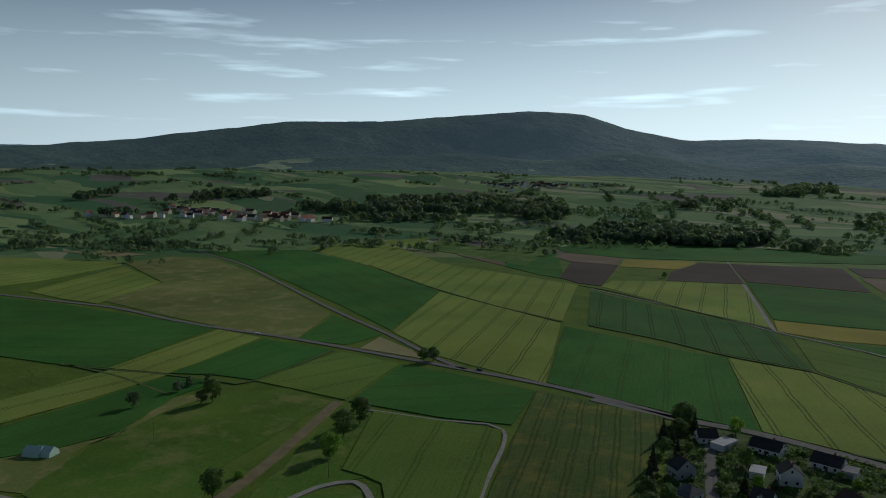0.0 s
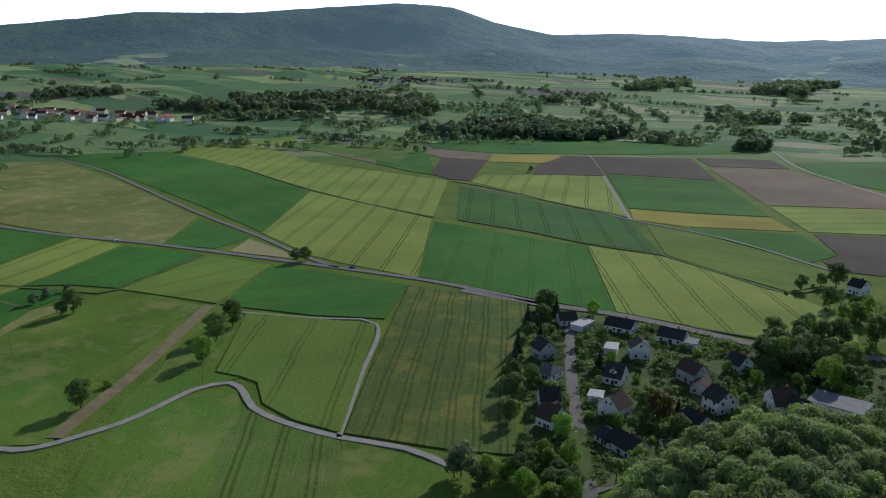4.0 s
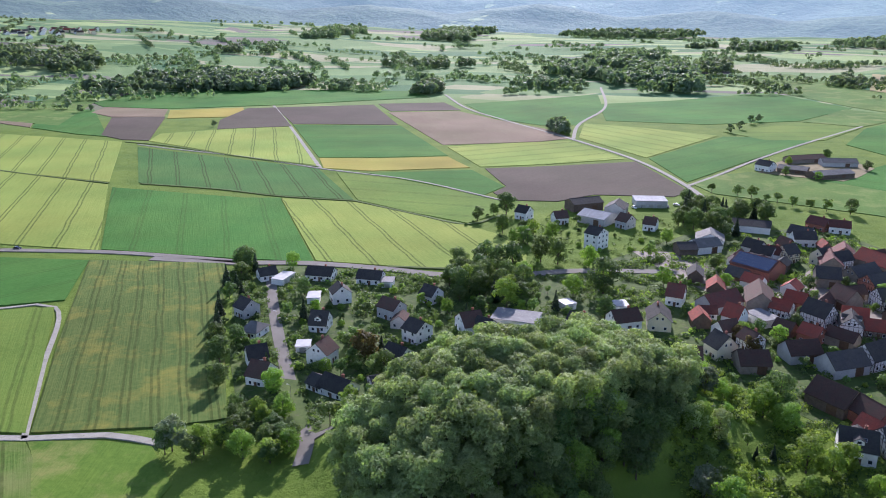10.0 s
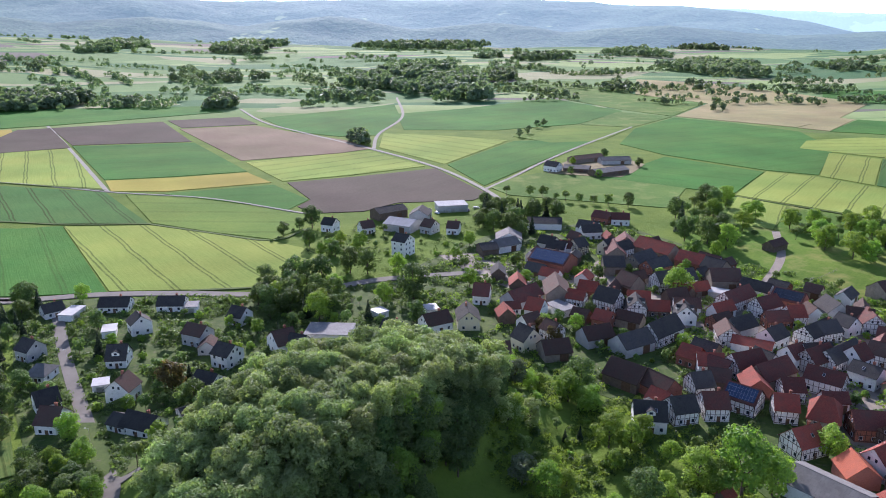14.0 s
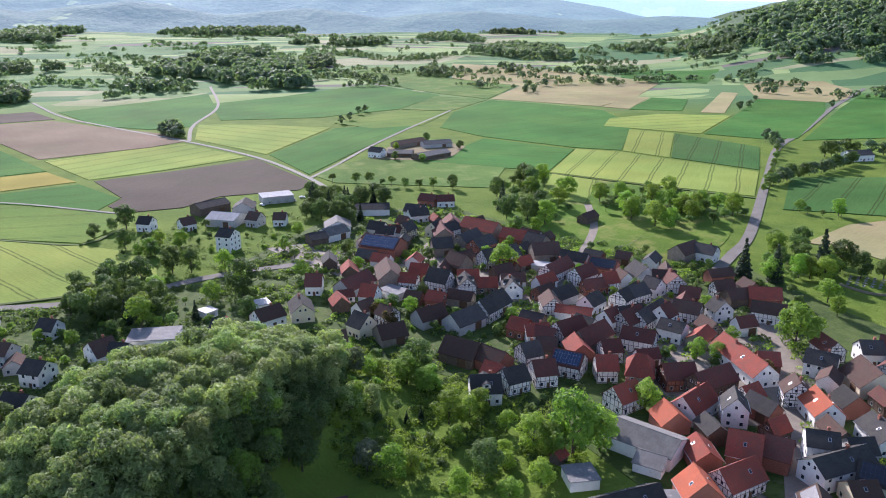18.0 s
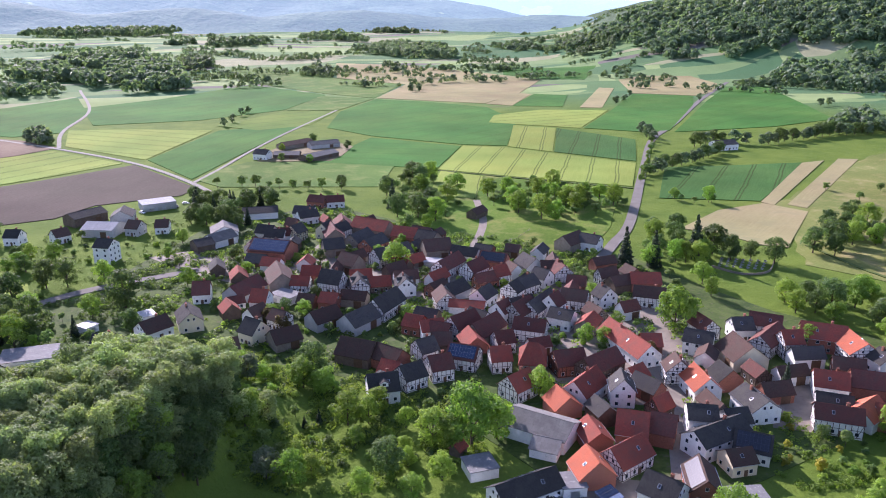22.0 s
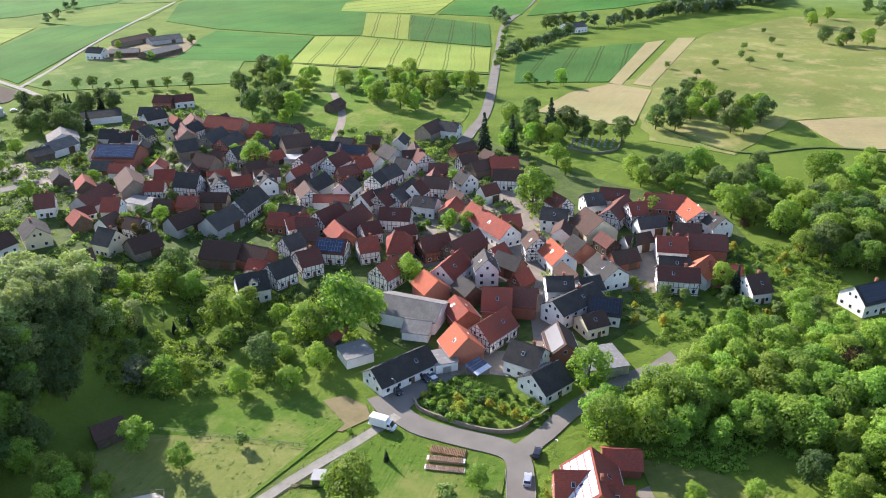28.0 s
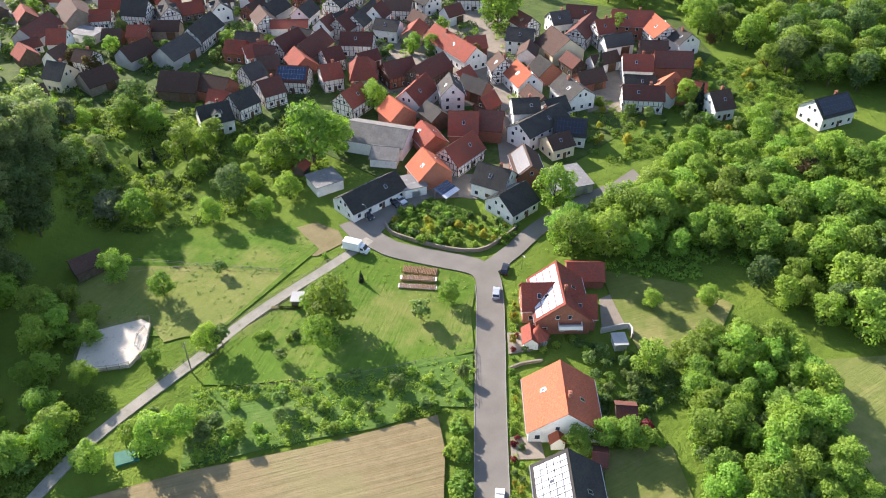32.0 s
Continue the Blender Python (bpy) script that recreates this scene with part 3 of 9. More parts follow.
def tree_kind(name, seed, height, width, leaves, leaf, mat, label, stem=0.25, conifer=False, category="tree"):
    """One tree: tapered trunk with limbs, and an uneven crown of many sprays."""
    rng = np.random.default_rng(seed)
    tv, tf = [], []
    tube(tv, tf, (0, 0, -0.6), (0, 0, height * 0.45), 0.022 * height + 0.05, 0.013 * height)
    tube(tv, tf, (0, 0, height * 0.45), (rng.normal() * 0.3, rng.normal() * 0.3, height * 0.85), 0.013 * height, 0.03)
    cs, rs = [], []
    r = width / 2
    if conifer:
        for i in range(9):
            u = i / 8
            cs.append((rng.normal() * 0.1, rng.normal() * 0.1, height * (stem + (0.95 - stem) * u)))
            k = r * (1.05 - u) ** 0.8
            rs.append((k, k, height * 0.075))
    else:
        low = height * stem
        mid, half = (low + height) / 2, (height - low) / 2
        n = 26 if leaves > 700 else 11
        for i in range(n):
            a, h = 2.4 * i + rng.uniform(-0.5, 0.5), rng.uniform(-1.0, 0.85)
            reach = math.sqrt(max(0.08, 1 - h * h)) * r * rng.uniform(0.45, 0.9)
            c = (math.cos(a) * reach, math.sin(a) * reach, mid + h * half * 0.85)
            k = r * (rng.uniform(0.2, 0.42) if n > 20 else rng.uniform(0.3, 0.5))
            cs.append(c)
            rs.append((k, k, k * rng.uniform(0.7, 0.95)))
            if i % 3 == 0:
                tube(tv, tf, (0, 0, low + (c[2] - low) * 0.35), c, 0.009 * height, 0.03, 5)
        cs.append((0, 0, mid + half * 0.25))
        rs.append((r * 0.62, r * 0.62, half * 0.7))
    lv, lf = leaf_cloud(rng, cs, rs, leaves, leaf)
    if category == "bush":
        return tagged(new(name, joined(name, lv, lf, mat)), label, category)
    root = tagged(new(name, joined("trunk", tv, tf, BARK)), label, category)
    crown = new("crown", joined("crown", lv, lf, mat))
    crown.parent = root
    return root


KINDS = {}


HOMES, LANES = [], []


def taken(x, y, reach):
    """Whether a crown there would stand in a house or on a lane."""
    if not LANES:
        for points, width in ROAD_LINES:
            LANES.extend((q.x, q.y, width / 2 + 0.3) for q in rounded(points, 3.0) if q.length < 500)
    for hx, hy, h, hl, hw in HOMES:
        dx, dy = x - hx, y - hy
        if abs(dx) + abs(dy) > 60:
            continue
        along, across = dx * math.sin(h) + dy * math.cos(h), dx * math.cos(h) - dy * math.sin(h)
        if abs(along) < hl + reach and abs(across) < hw + reach:
            return True
    return any((x - a) ** 2 + (y - b) ** 2 < (w + reach * 0.5) ** 2 for a, b, w in LANES)


def plant(kind, x, y, scale=1.0, turn=None, tall=None):
    """Sets a tree of that kind on the ground."""
    spec = KINDS[kind]
    first = spec["made"][spec["used"] % len(spec["made"])] if spec["made"] else None
    v = spec["used"] % spec["variants"]
    spec["used"] += 1
    m = pose(x, y, ground_z(x, y), 0, 0, (x * 37 + y * 59) % 360 if turn is None else turn)
    m = m @ Matrix.Diagonal((scale, scale, scale * (tall or 0.92 + ((x * 13 + y * 7) % 10) * 0.018), 1))
    if v not in spec["base"]:
        ob = tree_kind(spec["name"], spec["seed"] + v, **spec["how"])
        spec["base"][v] = ob
        ob.matrix_basis = m
        return ob
    ob = copy_thing(spec["base"][v], m)
    ob.matrix_basis = m
    return ob


def kind(key, name, seed, variants=3, **how):
    KINDS[key] = dict(name=name, seed=seed, variants=variants, how=how, base={}, made=[], used=0)


kind("beech", "beech_tree", 11, 5, height=13.5, width=10.5, leaves=3600, leaf=0.3, mat=LEAF_BEECH, label="tall beech with a pale green rounded crown in dense woodland", stem=0.1)
kind("dark", "oak_tree", 21, 4, height=13, width=10.5, leaves=2600, leaf=0.35, mat=LEAF_DARK, label="broadleaf tree with a dense dark green crown", stem=0.12)
kind("fresh", "maple_tree", 31, 6, height=12.5, width=10.5, leaves=2900, leaf=0.33, mat=LEAF_FRESH, label="broadleaf tree with a fresh bright green crown", stem=0.08)
kind("fruit", "orchard_tree", 41, 4, height=6, width=5.6, leaves=650, leaf=0.36, mat=LEAF_FRUIT, label="small spreading fruit tree standing in rough grass", stem=0.28)
kind("bush", "bush", 51, 4, height=3.0, width=4.0, leaves=420, leaf=0.32, mat=LEAF_FRESH, label="low leafy bush with bright green foliage", stem=0.0, category="bush")
kind("shrub", "shrub", 56, 3, height=3.0, width=3.6, leaves=380, leaf=0.32, mat=LEAF_DARK, label="dense dark green garden shrub", stem=0.0, category="bush")
kind("conifer", "spruce_tree", 61, 3, height=14, width=6.0, leaves=1100, leaf=0.5, mat=LEAF_CONIFER, label="slender dark spruce with drooping boughs", stem=0.06, conifer=True)
kind("copper", "plum_tree", 71, 2, height=9, width=8.5, leaves=1200, leaf=0.42, mat=LEAF_COPPER, label="round tree with bronze brown spring leaves", stem=0.18)
kind("gold", "bush", 81, 2, height=4, width=4.2, leaves=450, leaf=0.34, mat=LEAF_GOLD, label="golden yellow flowering shrub", stem=0.05, category="bush")
kind("wine", "bush", 86, 2, height=2.6, width=3.2, leaves=380, leaf=0.3, mat=LEAF_WINE, label="wine red ornamental shrub in a garden", stem=0.0, category="bush")
kind("willow", "willow_tree", 91, 2, height=11, width=9.5, leaves=1500, leaf=0.44, mat=LEAF_WILLOW, label="willow with a loose silvery grey-green crown", stem=0.15)
kind("ash", "ash_tree", 131, 4, height=12.5, width=10, leaves=2700, leaf=0.33, mat=LEAF_FRESH, label="ash tree with a light green crown at the wood edge", stem=0.08)
kind("far", "field_tree", 101, 4, height=11, width=10, leaves=420, leaf=0.85, mat=LEAF_FAR_HAZED, label="dark round tree standing between far fields", stem=0.15)


def grove(kinds, seed, count, corners, scale=(0.8, 1.2), apart=5.0):
    """Trees scattered over a polygon of ground, kept apart."""
    rng = random.Random(seed)
    xs, ys = [c[0] for c in corners], [c[1] for c in corners]
    done, tries = [], 0
    while len(done) < count and tries < count * 40:
        tries += 1
        x, y = rng.uniform(min(xs), max(xs)), rng.uniform(min(ys), max(ys))
        inside = False
        for i, (ax, ay) in enumerate(corners):
            bx, by = corners[i - 1]
            if (ay > y) != (by > y) and x < (bx - ax) * (y - ay) / (by - ay) + ax:
                inside = not inside
        if not inside or any((x - a) ** 2 + (y - b) ** 2 < apart ** 2 for a, b in done):
            continue
        key, k = rng.choice(kinds), rng.uniform(*scale)
        if taken(x, y, KINDS[key]["how"]["width"] * k * 0.3):
            continue
        done.append((x, y))
        plant(key, x, y, k)


def row_of(kinds, seed, points, step, scale=(0.8, 1.2), spread=1.0):
    """Trees or bushes along a line."""
    rng = random.Random(seed)
    for (ax, ay), (bx, by) in zip(points, points[1:]):
        count = max(1, int(math.hypot(bx - ax, by - ay) / step))
        for k in range(count):
            u = (k + rng.uniform(0.1, 0.9)) / count
            plant(rng.choice(kinds), ax + (bx - ax) * u + rng.uniform(-spread, spread), ay + (by - ay) * u + rng.uniform(-spread, spread), rng.uniform(*scale))


def woodland(label, seed, corners, step, size, mat=LEAF_FAR_HAZED, name="far_woodland"):
    """A far wood: many crowns, each of a few sprays, joined."""
    rng = np.random.default_rng(seed)
    xs, ys = [c[0] for c in corners], [c[1] for c in corners]
    verts, faces = [], []
    area = (max(xs) - min(xs)) * (max(ys) - min(ys))
    for _ in range(min(int(area / step ** 2), 4000)):
        x, y = rng.uniform(min(xs), max(xs)), rng.uniform(min(ys), max(ys))
        inside = False
        for i, (ax, ay) in enumerate(corners):
            bx, by = corners[i - 1]
            if (ay > y) != (by > y) and x < (bx - ax) * (y - ay) / (by - ay) + ax:
                inside = not inside
        if not inside or noise.noise(Vector((x, y, seed)) * 0.011) < -0.22:
            continue
        k = size * rng.uniform(0.7, 1.3)
        z = ground_z(x, y)
        v, f = leaf_cloud(rng, [(x, y, z + k * 0.55)], [(k * 0.5, k * 0.5, k * 0.55)], 50, k * 0.2)
        o = len(verts)
        verts += v
        faces += [tuple(i + o for i in q) for q in f]
    if verts:
        tagged(new(name, joined(name, verts, faces, mat)), label, "woodland", kind="stuff")


def hedgerows(seed, count, a0, a1, d0, d1):
    """Far hedges and lines of trees between the fields, and single crowns."""
    rng = np.random.default_rng(seed)
    verts, faces = [], []
    for _ in range(count):
        a, d = radians(rng.uniform(a0, a1)), rng.uniform(d0, d1)
        x, y = d * math.sin(a), d * math.cos(a)
        h = rng.choice((-20, 70, -35, 85)) + rng.uniform(-12, 12)
        run = rng.uniform(15, 230)
        for k in range(int(run / 9) + 1):
            if rng.uniform() < 0.2:
                continue
            px, py = x + k * 9 * math.sin(radians(h)) + rng.normal() * 2, y + k * 9 * math.cos(radians(h)) + rng.normal() * 2
            size = rng.uniform(5, 13)
            z = ground_z(px, py)
            v, f = leaf_cloud(rng, [(px, py, z + size * 0.5)], [(size * 0.5, size * 0.5, size * 0.52)], 36, size * 0.21)
            o = len(verts)
            verts += v
            faces += [tuple(i + o for i in q) for q in f]
    tagged(new("hedgerow", joined("hedgerow", verts, faces, LEAF_FAR_HAZED)), "distant hedgerows and scattered trees between fields", "hedge", kind="stuff")


def undergrowth(label, seed, count, corners, size, mat, name="garden_plants"):
    """Low plants, too many to count, scattered over gardens and wood edges, clear of houses and lanes."""
    rng = np.random.default_rng(seed)
    xs, ys = [c[0] for c in corners], [c[1] for c in corners]
    verts, faces, made, tries = [], [], 0, 0
    while made < count and tries < count * 8:
        tries += 1
        x, y = rng.uniform(min(xs), max(xs)), rng.uniform(min(ys), max(ys))
        inside = False
        for i, (ax, ay) in enumerate(corners):
            bx, by = corners[i - 1]
            if (ay > y) != (by > y) and x < (bx - ax) * (y - ay) / (by - ay) + ax:
                inside = not inside
        if not inside or noise.noise(Vector((x, y, seed)) * 0.09) < -0.12 or taken(x, y, 0.4):
            continue
        made += 1
        k = rng.uniform(*size)
        z = ground_z(x, y)
        v, f = leaf_cloud(rng, [(x, y, z + k * 0.3)], [(k * rng.uniform(0.5, 0.9), k * rng.uniform(0.5, 0.9), k * 0.4)], 26, k * 0.17)
        o = len(verts)
        verts += v
        faces += [tuple(i + o for i in q) for q in f]
    tagged(new(name, joined(name, verts, faces, mat)), label, "plants", kind="stuff")


# ---------------------------------------------------------------- building materials
ROOF_RED = tiled("red_roof_tiles", (0.235, 0.058, 0.04), (0.30, 0.08, 0.052), (0.14, 0.065, 0.048))
ROOF_ORANGE = tiled("orange_roof_tiles", (0.36, 0.09, 0.047), (0.44, 0.125, 0.065), (0.27, 0.09, 0.055))
ROOF_WINE = tiled("dark_red_roof_tiles", (0.115, 0.045, 0.036), (0.155, 0.06, 0.046), (0.085, 0.055, 0.044))
ROOF_BROWN = tiled("brown_roof_tiles", (0.075, 0.046, 0.036), (0.11, 0.062, 0.048), (0.07, 0.058, 0.044))
ROOF_SLATE = tiled("slate_roof", (0.05, 0.047, 0.045), (0.075, 0.071, 0.068), (0.075, 0.07, 0.056), 0.25, 0.25, 0.85, 0.1)
ROOF_BLACK = tiled("anthracite_roof_tiles", (0.04, 0.038, 0.036), (0.06, 0.057, 0.053), (0.065, 0.062, 0.052), 0.3, 0.36, 0.85, 0.08)
ROOF_GREY = tiled("grey_fibre_cement_roof", (0.14, 0.135, 0.125), (0.18, 0.172, 0.158), (0.105, 0.10, 0.09), 1.1, 2.2, 0.8)
ROOF_METAL = tiled("pale_sheet_metal_roof", (0.25, 0.255, 0.26), (0.31, 0.315, 0.32), (0.22, 0.22, 0.22), 0.9, 9.0, 0.85, 0.1)
WALL_WHITE = rough_surface("white_render", (0.70, 0.68, 0.63), (0.79, 0.77, 0.72), 0.4, 3, 0.9, 0.15, 0.01, (0.52, 0.50, 0.45))
WALL_CREAM = rough_surface("cream_render", (0.62, 0.54, 0.36), (0.70, 0.62, 0.44), 0.4, 3, 0.9, 0.15, 0.01)
WALL_GREY = rough_surface("grey_render", (0.38, 0.37, 0.35), (0.48, 0.47, 0.44), 0.4, 3, 0.9, 0.2, 0.01, (0.32, 0.31, 0.29))
WALL_STONE = rough_surface("sandstone_wall", (0.20, 0.165, 0.125), (0.29, 0.24, 0.19), 0.6, 2.2, 0.9, 0.6, 0.03, (0.16, 0.135, 0.10))
WALL_BRICK = tiled("brick_wall", (0.32, 0.12, 0.075), (0.40, 0.17, 0.11), (0.28, 0.12, 0.09), 0.25, 0.085, 0.9, 0.2, 0.3)
WALL_WOOD = rough_surface("weathered_boards", (0.10, 0.075, 0.055), (0.16, 0.12, 0.09), 0.8, 5, 0.9, 0.4, 0.02)
TIMBER = rough_surface("dark_timber_beam", (0.045, 0.03, 0.024), (0.075, 0.05, 0.04), 1.5, 8, 0.85)
FRAME_WHITE = rough_surface("white_window_frame", (0.7, 0.7, 0.68), (0.78, 0.78, 0.76), 2, 9, 0.5, 0.05, 0.005)
PLASTER_CAP = rough_surface("concrete", (0.36, 0.35, 0.33), (0.45, 0.44, 0.42), 0.6, 4)
FLAT_FELT = rough_surface("roofing_felt", (0.15, 0.148, 0.145), (0.21, 0.208, 0.2), 0.3, 3, 0.85, 0.2, 0.01, (0.34, 0.33, 0.31))
FLAT_PALE = rough_surface("pale_flat_roof", (0.3, 0.3, 0.29), (0.38, 0.38, 0.37), 0.3, 3, 0.6, 0.1, 0.01)
ROOF_GREEN = rough_surface("green_roofing_sheet", (0.02, 0.11, 0.08), (0.035, 0.16, 0.115), 0.8, 5, 0.6, 0.3, 0.02)
DOOR_WOOD = rough_surface("brown_door", (0.10, 0.06, 0.035), (0.15, 0.09, 0.055), 1, 8, 0.6)
DOOR_RED = rough_surface("red_barn_door", (0.26, 0.035, 0.03), (0.33, 0.05, 0.04), 1, 8, 0.6)
METAL = rough_surface("dull_metal", (0.42, 0.43, 0.44), (0.55, 0.56, 0.57), 1, 8, 0.4, 0.1, 0.005, metal=0.8)
WHITE_PAINT = rough_surface("white_paint", (0.72, 0.73, 0.73), (0.78, 0.79, 0.79), 1, 6, 0.35, 0.03, 0.003, spec=0.5)


def dark_glass():
    m, n, l, b = material("window_glass", 0.06, 0, 0.6)
    b.inputs["Base Color"].default_value = (0.03, 0.035, 0.045, 1)
    return m


def panel_glass(name, base, line, metal=0.0, rough=0.12):
    m, n, l, b = material(name, rough, metal, 0.7)
    uv = n.new("ShaderNodeUVMap").outputs["UV"]
    br = n.new("ShaderNodeTexBrick")
    br.offset = 0.0
    for k, v in (("Scale", 1.0), ("Mortar Size", 0.025), ("Brick Width", 1.0), ("Row Height", 1.65)):
        br.inputs[k].default_value = v
    br.inputs["Color1"].default_value, br.inputs["Color2"].default_value = rgba(base), rgba([c * 1.25 for c in base])
    br.inputs["Mortar"].default_value = rgba(line)
    l.new(uv, br.inputs["Vector"])
    l.new(br.outputs["Color"], b.inputs["Base Color"])
    return m


GLASS = dark_glass()
SOLAR_BLUE = panel_glass("blue_solar_cells", (0.02, 0.034, 0.07), (0.2, 0.21, 0.23))
SOLAR_BLACK = panel_glass("black_solar_cells", (0.012, 0.014, 0.02), (0.05, 0.05, 0.055))


def part(name, bm, mat, parent, label="", m=None):
    """Links a bmesh as one mesh under a thing or a part."""
    me = bpy.data.meshes.new(name)
    bm.to_mesh(me)
    bm.free()
    for q in mat if isinstance(mat, (list, tuple)) else (mat,):
        me.materials.append(q)
    return shared(name, me, parent, label, m)


def shared(name, me, parent, label="", m=None):
    ob = new(name, me)
    ob.parent = parent
    if m is not None:
        ob.matrix_local = m
    if label:
        tagged(ob, label)
    return ob


def block(bm, x0, x1, y0, y1, z0, z1, bevel=0.0, slot=0):
    """An upright box with uv in metres."""
    layer = bm.loops.layers.uv.verify()
    v = [bm.verts.new(p) for p in ((x0, y0, z0), (x1, y0, z0), (x1, y1, z0), (x0, y1, z0), (x0, y0, z1), (x1, y0, z1), (x1, y1, z1), (x0, y1, z1))]
    fs = [bm.faces.new([v[i] for i in q]) for q in ((0, 3, 2, 1), (4, 5, 6, 7), (0, 1, 5, 4), (1, 2, 6, 5), (2, 3, 7, 6), (3, 0, 4, 7))]
    for f in fs:
        f.material_index = slot
        for lp in f.loops:
            c = lp.vert.co
            n = f.normal if f.normal.length else Vector((0, 0, 1))
            f.normal_update()
            n = f.normal
            lp[layer].uv = (c.x, c.y) if abs(n.z) > 0.5 else ((c.x, c.z) if abs(n.y) > 0.5 else (c.y, c.z))
    if bevel:
        es = list({e for f in fs for e in f.edges})
        bmesh.ops.bevel(bm, geom=es, offset=bevel, segments=1, affect="EDGES")
    return fs


def prism(bm, outline, x0, x1):
    """The outline (y, z) drawn out along x, closed, uv in metres."""
    layer = bm.loops.layers.uv.verify()
    a = [bm.verts.new((x0, y, z)) for y, z in outline]
    b = [bm.verts.new((x1, y, z)) for y, z in outline]
    n = len(a)
    fs = [bm.faces.new(a[::-1]), bm.faces.new(b)]
    fs += [bm.faces.new((a[i], a[(i + 1) % n], b[(i + 1) % n], b[i])) for i in range(n)]
    bmesh.ops.recalc_face_normals(bm, faces=fs)
    for k, f in enumerate(fs):
        f.normal_update()
        side = Vector((1, 0, 0)) if k > 1 else Vector((0, 1, 0))
        down = f.normal.cross(side)
        for lp in f.loops:
            lp[layer].uv = (lp.vert.co.dot(side), lp.vert.co.dot(down))
    return fs


SHARED = {}


def window_mesh(w, h, pane):
    """Frame with reveal and glazing bars; the glass is a mesh of its own where pane is set."""
    key = ("window", w, h, pane)
    if key not in SHARED:
        bm = bmesh.new()
        t = 0.09
        front = block(bm, -w / 2, w / 2, -0.08, 0.05, 0, h)[2]
        bmesh.ops.inset_region(bm, faces=[front], thickness=t, depth=-0.05)
        front.material_index = 1
        me = bpy.data.meshes.new("window")
        bm.to_mesh(me)
        bm.free()
        me.materials.append(FRAME_WHITE)
        me.materials.append(GLASS)
        SHARED[key] = me
        if pane:
            bm = bmesh.new()
            block(bm, -w / 2 + t, w / 2 - t, -0.045, -0.028, t, h - t)
            me = bpy.data.meshes.new("pane")
            bm.to_mesh(me)
            bm.free()
            me.materials.append(GLASS)
            SHARED[key + ("glass",)] = me
    return SHARED[key], SHARED.get(key + ("glass",))


def chimney_mesh():
    if "chimney" not in SHARED:
        bm = bmesh.new()
        block(bm, -0.4, 0.4, -0.3, 0.3, -1.2, 1.1)
        block(bm, -0.48, 0.48, -0.38, 0.38, 1.1, 1.22)
        block(bm, -0.12, 0.12, -0.12, 0.12, 1.22, 1.5)
        me = bpy.data.meshes.new("chimney")
        bm.to_mesh(me)
        bm.free()
        me.materials.append(WALL_BRICK)
        SHARED["chimney"] = me
    return SHARED["chimney"]


def skylight_mesh():
    if "skylight" not in SHARED:
        bm = bmesh.new()
        block(bm, -0.42, 0.42, -0.6, 0.6, -0.06, 0.09)
        for f in block(bm, -0.34, 0.34, -0.52, 0.52, 0.02, 0.1):
            f.material_index = 1
        me = bpy.data.meshes.new("skylight")
        bm.to_mesh(me)
        bm.free()
        me.materials.append(METAL)
        me.materials.append(GLASS)
        SHARED["skylight"] = me
    return SHARED["skylight"]


def face_windows(root, wall, count, span_, z, w, h, turn, off, pane):
    """A row of windows along one face of the walls."""
    mesh, glass = window_mesh(w, h, pane)
    for i in range(count):
        u = (i + 0.5) / count * span_ - span_ / 2
        m = pose(0, 0, 0, 0, 0, turn) @ pose(u, -off, z)
        ob = shared("window", mesh, root, "", m)
        if glass:
            shared("pane", glass, ob, "dark reflecting window glass")


def beams(bm, x0, x1, z0, z1, rise=0.0, turn=0, off=0.0, floors=2):
    """Half-timbering of one wall face: sills, posts, rails and braces, proud of the infill."""
    m = pose(0, 0, 0, 0, 0, turn)
    d = 0.1

    def bar(ax, az, bx, bz, wid=0.2):
        a, b = Vector((ax, 0, az)), Vector((bx, 0, bz))
        way = (b - a).normalized()
        s = Vector((-way.z, 0, way.x)) * wid / 2
        vs = []
        for y in (-off - d * 0.45, -off + d):
            for p in (a - s, b - s, b + s, a + s):
                vs.append(bm.verts.new(m @ Vector((p.x, y, p.z))))
        for q in ((0, 1, 2, 3), (7, 6, 5, 4), (0, 4, 5, 1), (1, 5, 6, 2), (2, 6, 7, 3), (3, 7, 4, 0)):
            bm.faces.new([vs[i] for i in q])

    step = (z1 - z0) / floors
    for k in range(floors + 1):
        bar(x0, z0 + k * step, x1, z0 + k * step)
    n = max(3, int((x1 - x0) / 1.5))
    for i in range(n + 1):
        x = x0 + (x1 - x0) * i / n
        bar(x, z0, x, z1, 0.17)
    for k in range(floors):
        for s, e in ((x0, x0 + (x1 - x0) / n), (x1, x1 - (x1 - x0) / n)):
            bar(s, z0 + (k + 1) * step, e, z0 + k * step, 0.15)
        bar(x0, z0 + (k + 0.5) * step, x1, z0 + (k + 0.5) * step, 0.13)
    if rise:
        mid = (x0 + x1) / 2
        for u in (0.33, 0.62):
            hw = (x1 - x0) / 2 * (1 - u)
            bar(mid - hw, z1 + rise * u, mid + hw, z1 + rise * u, 0.16)
        for u in (-0.5, -0.17, 0.17, 0.5):
            bar(mid + u * (x1 - x0) / 2, z1, mid + u * (x1 - x0) / 2, z1 + rise * (1 - abs(u)), 0.15)


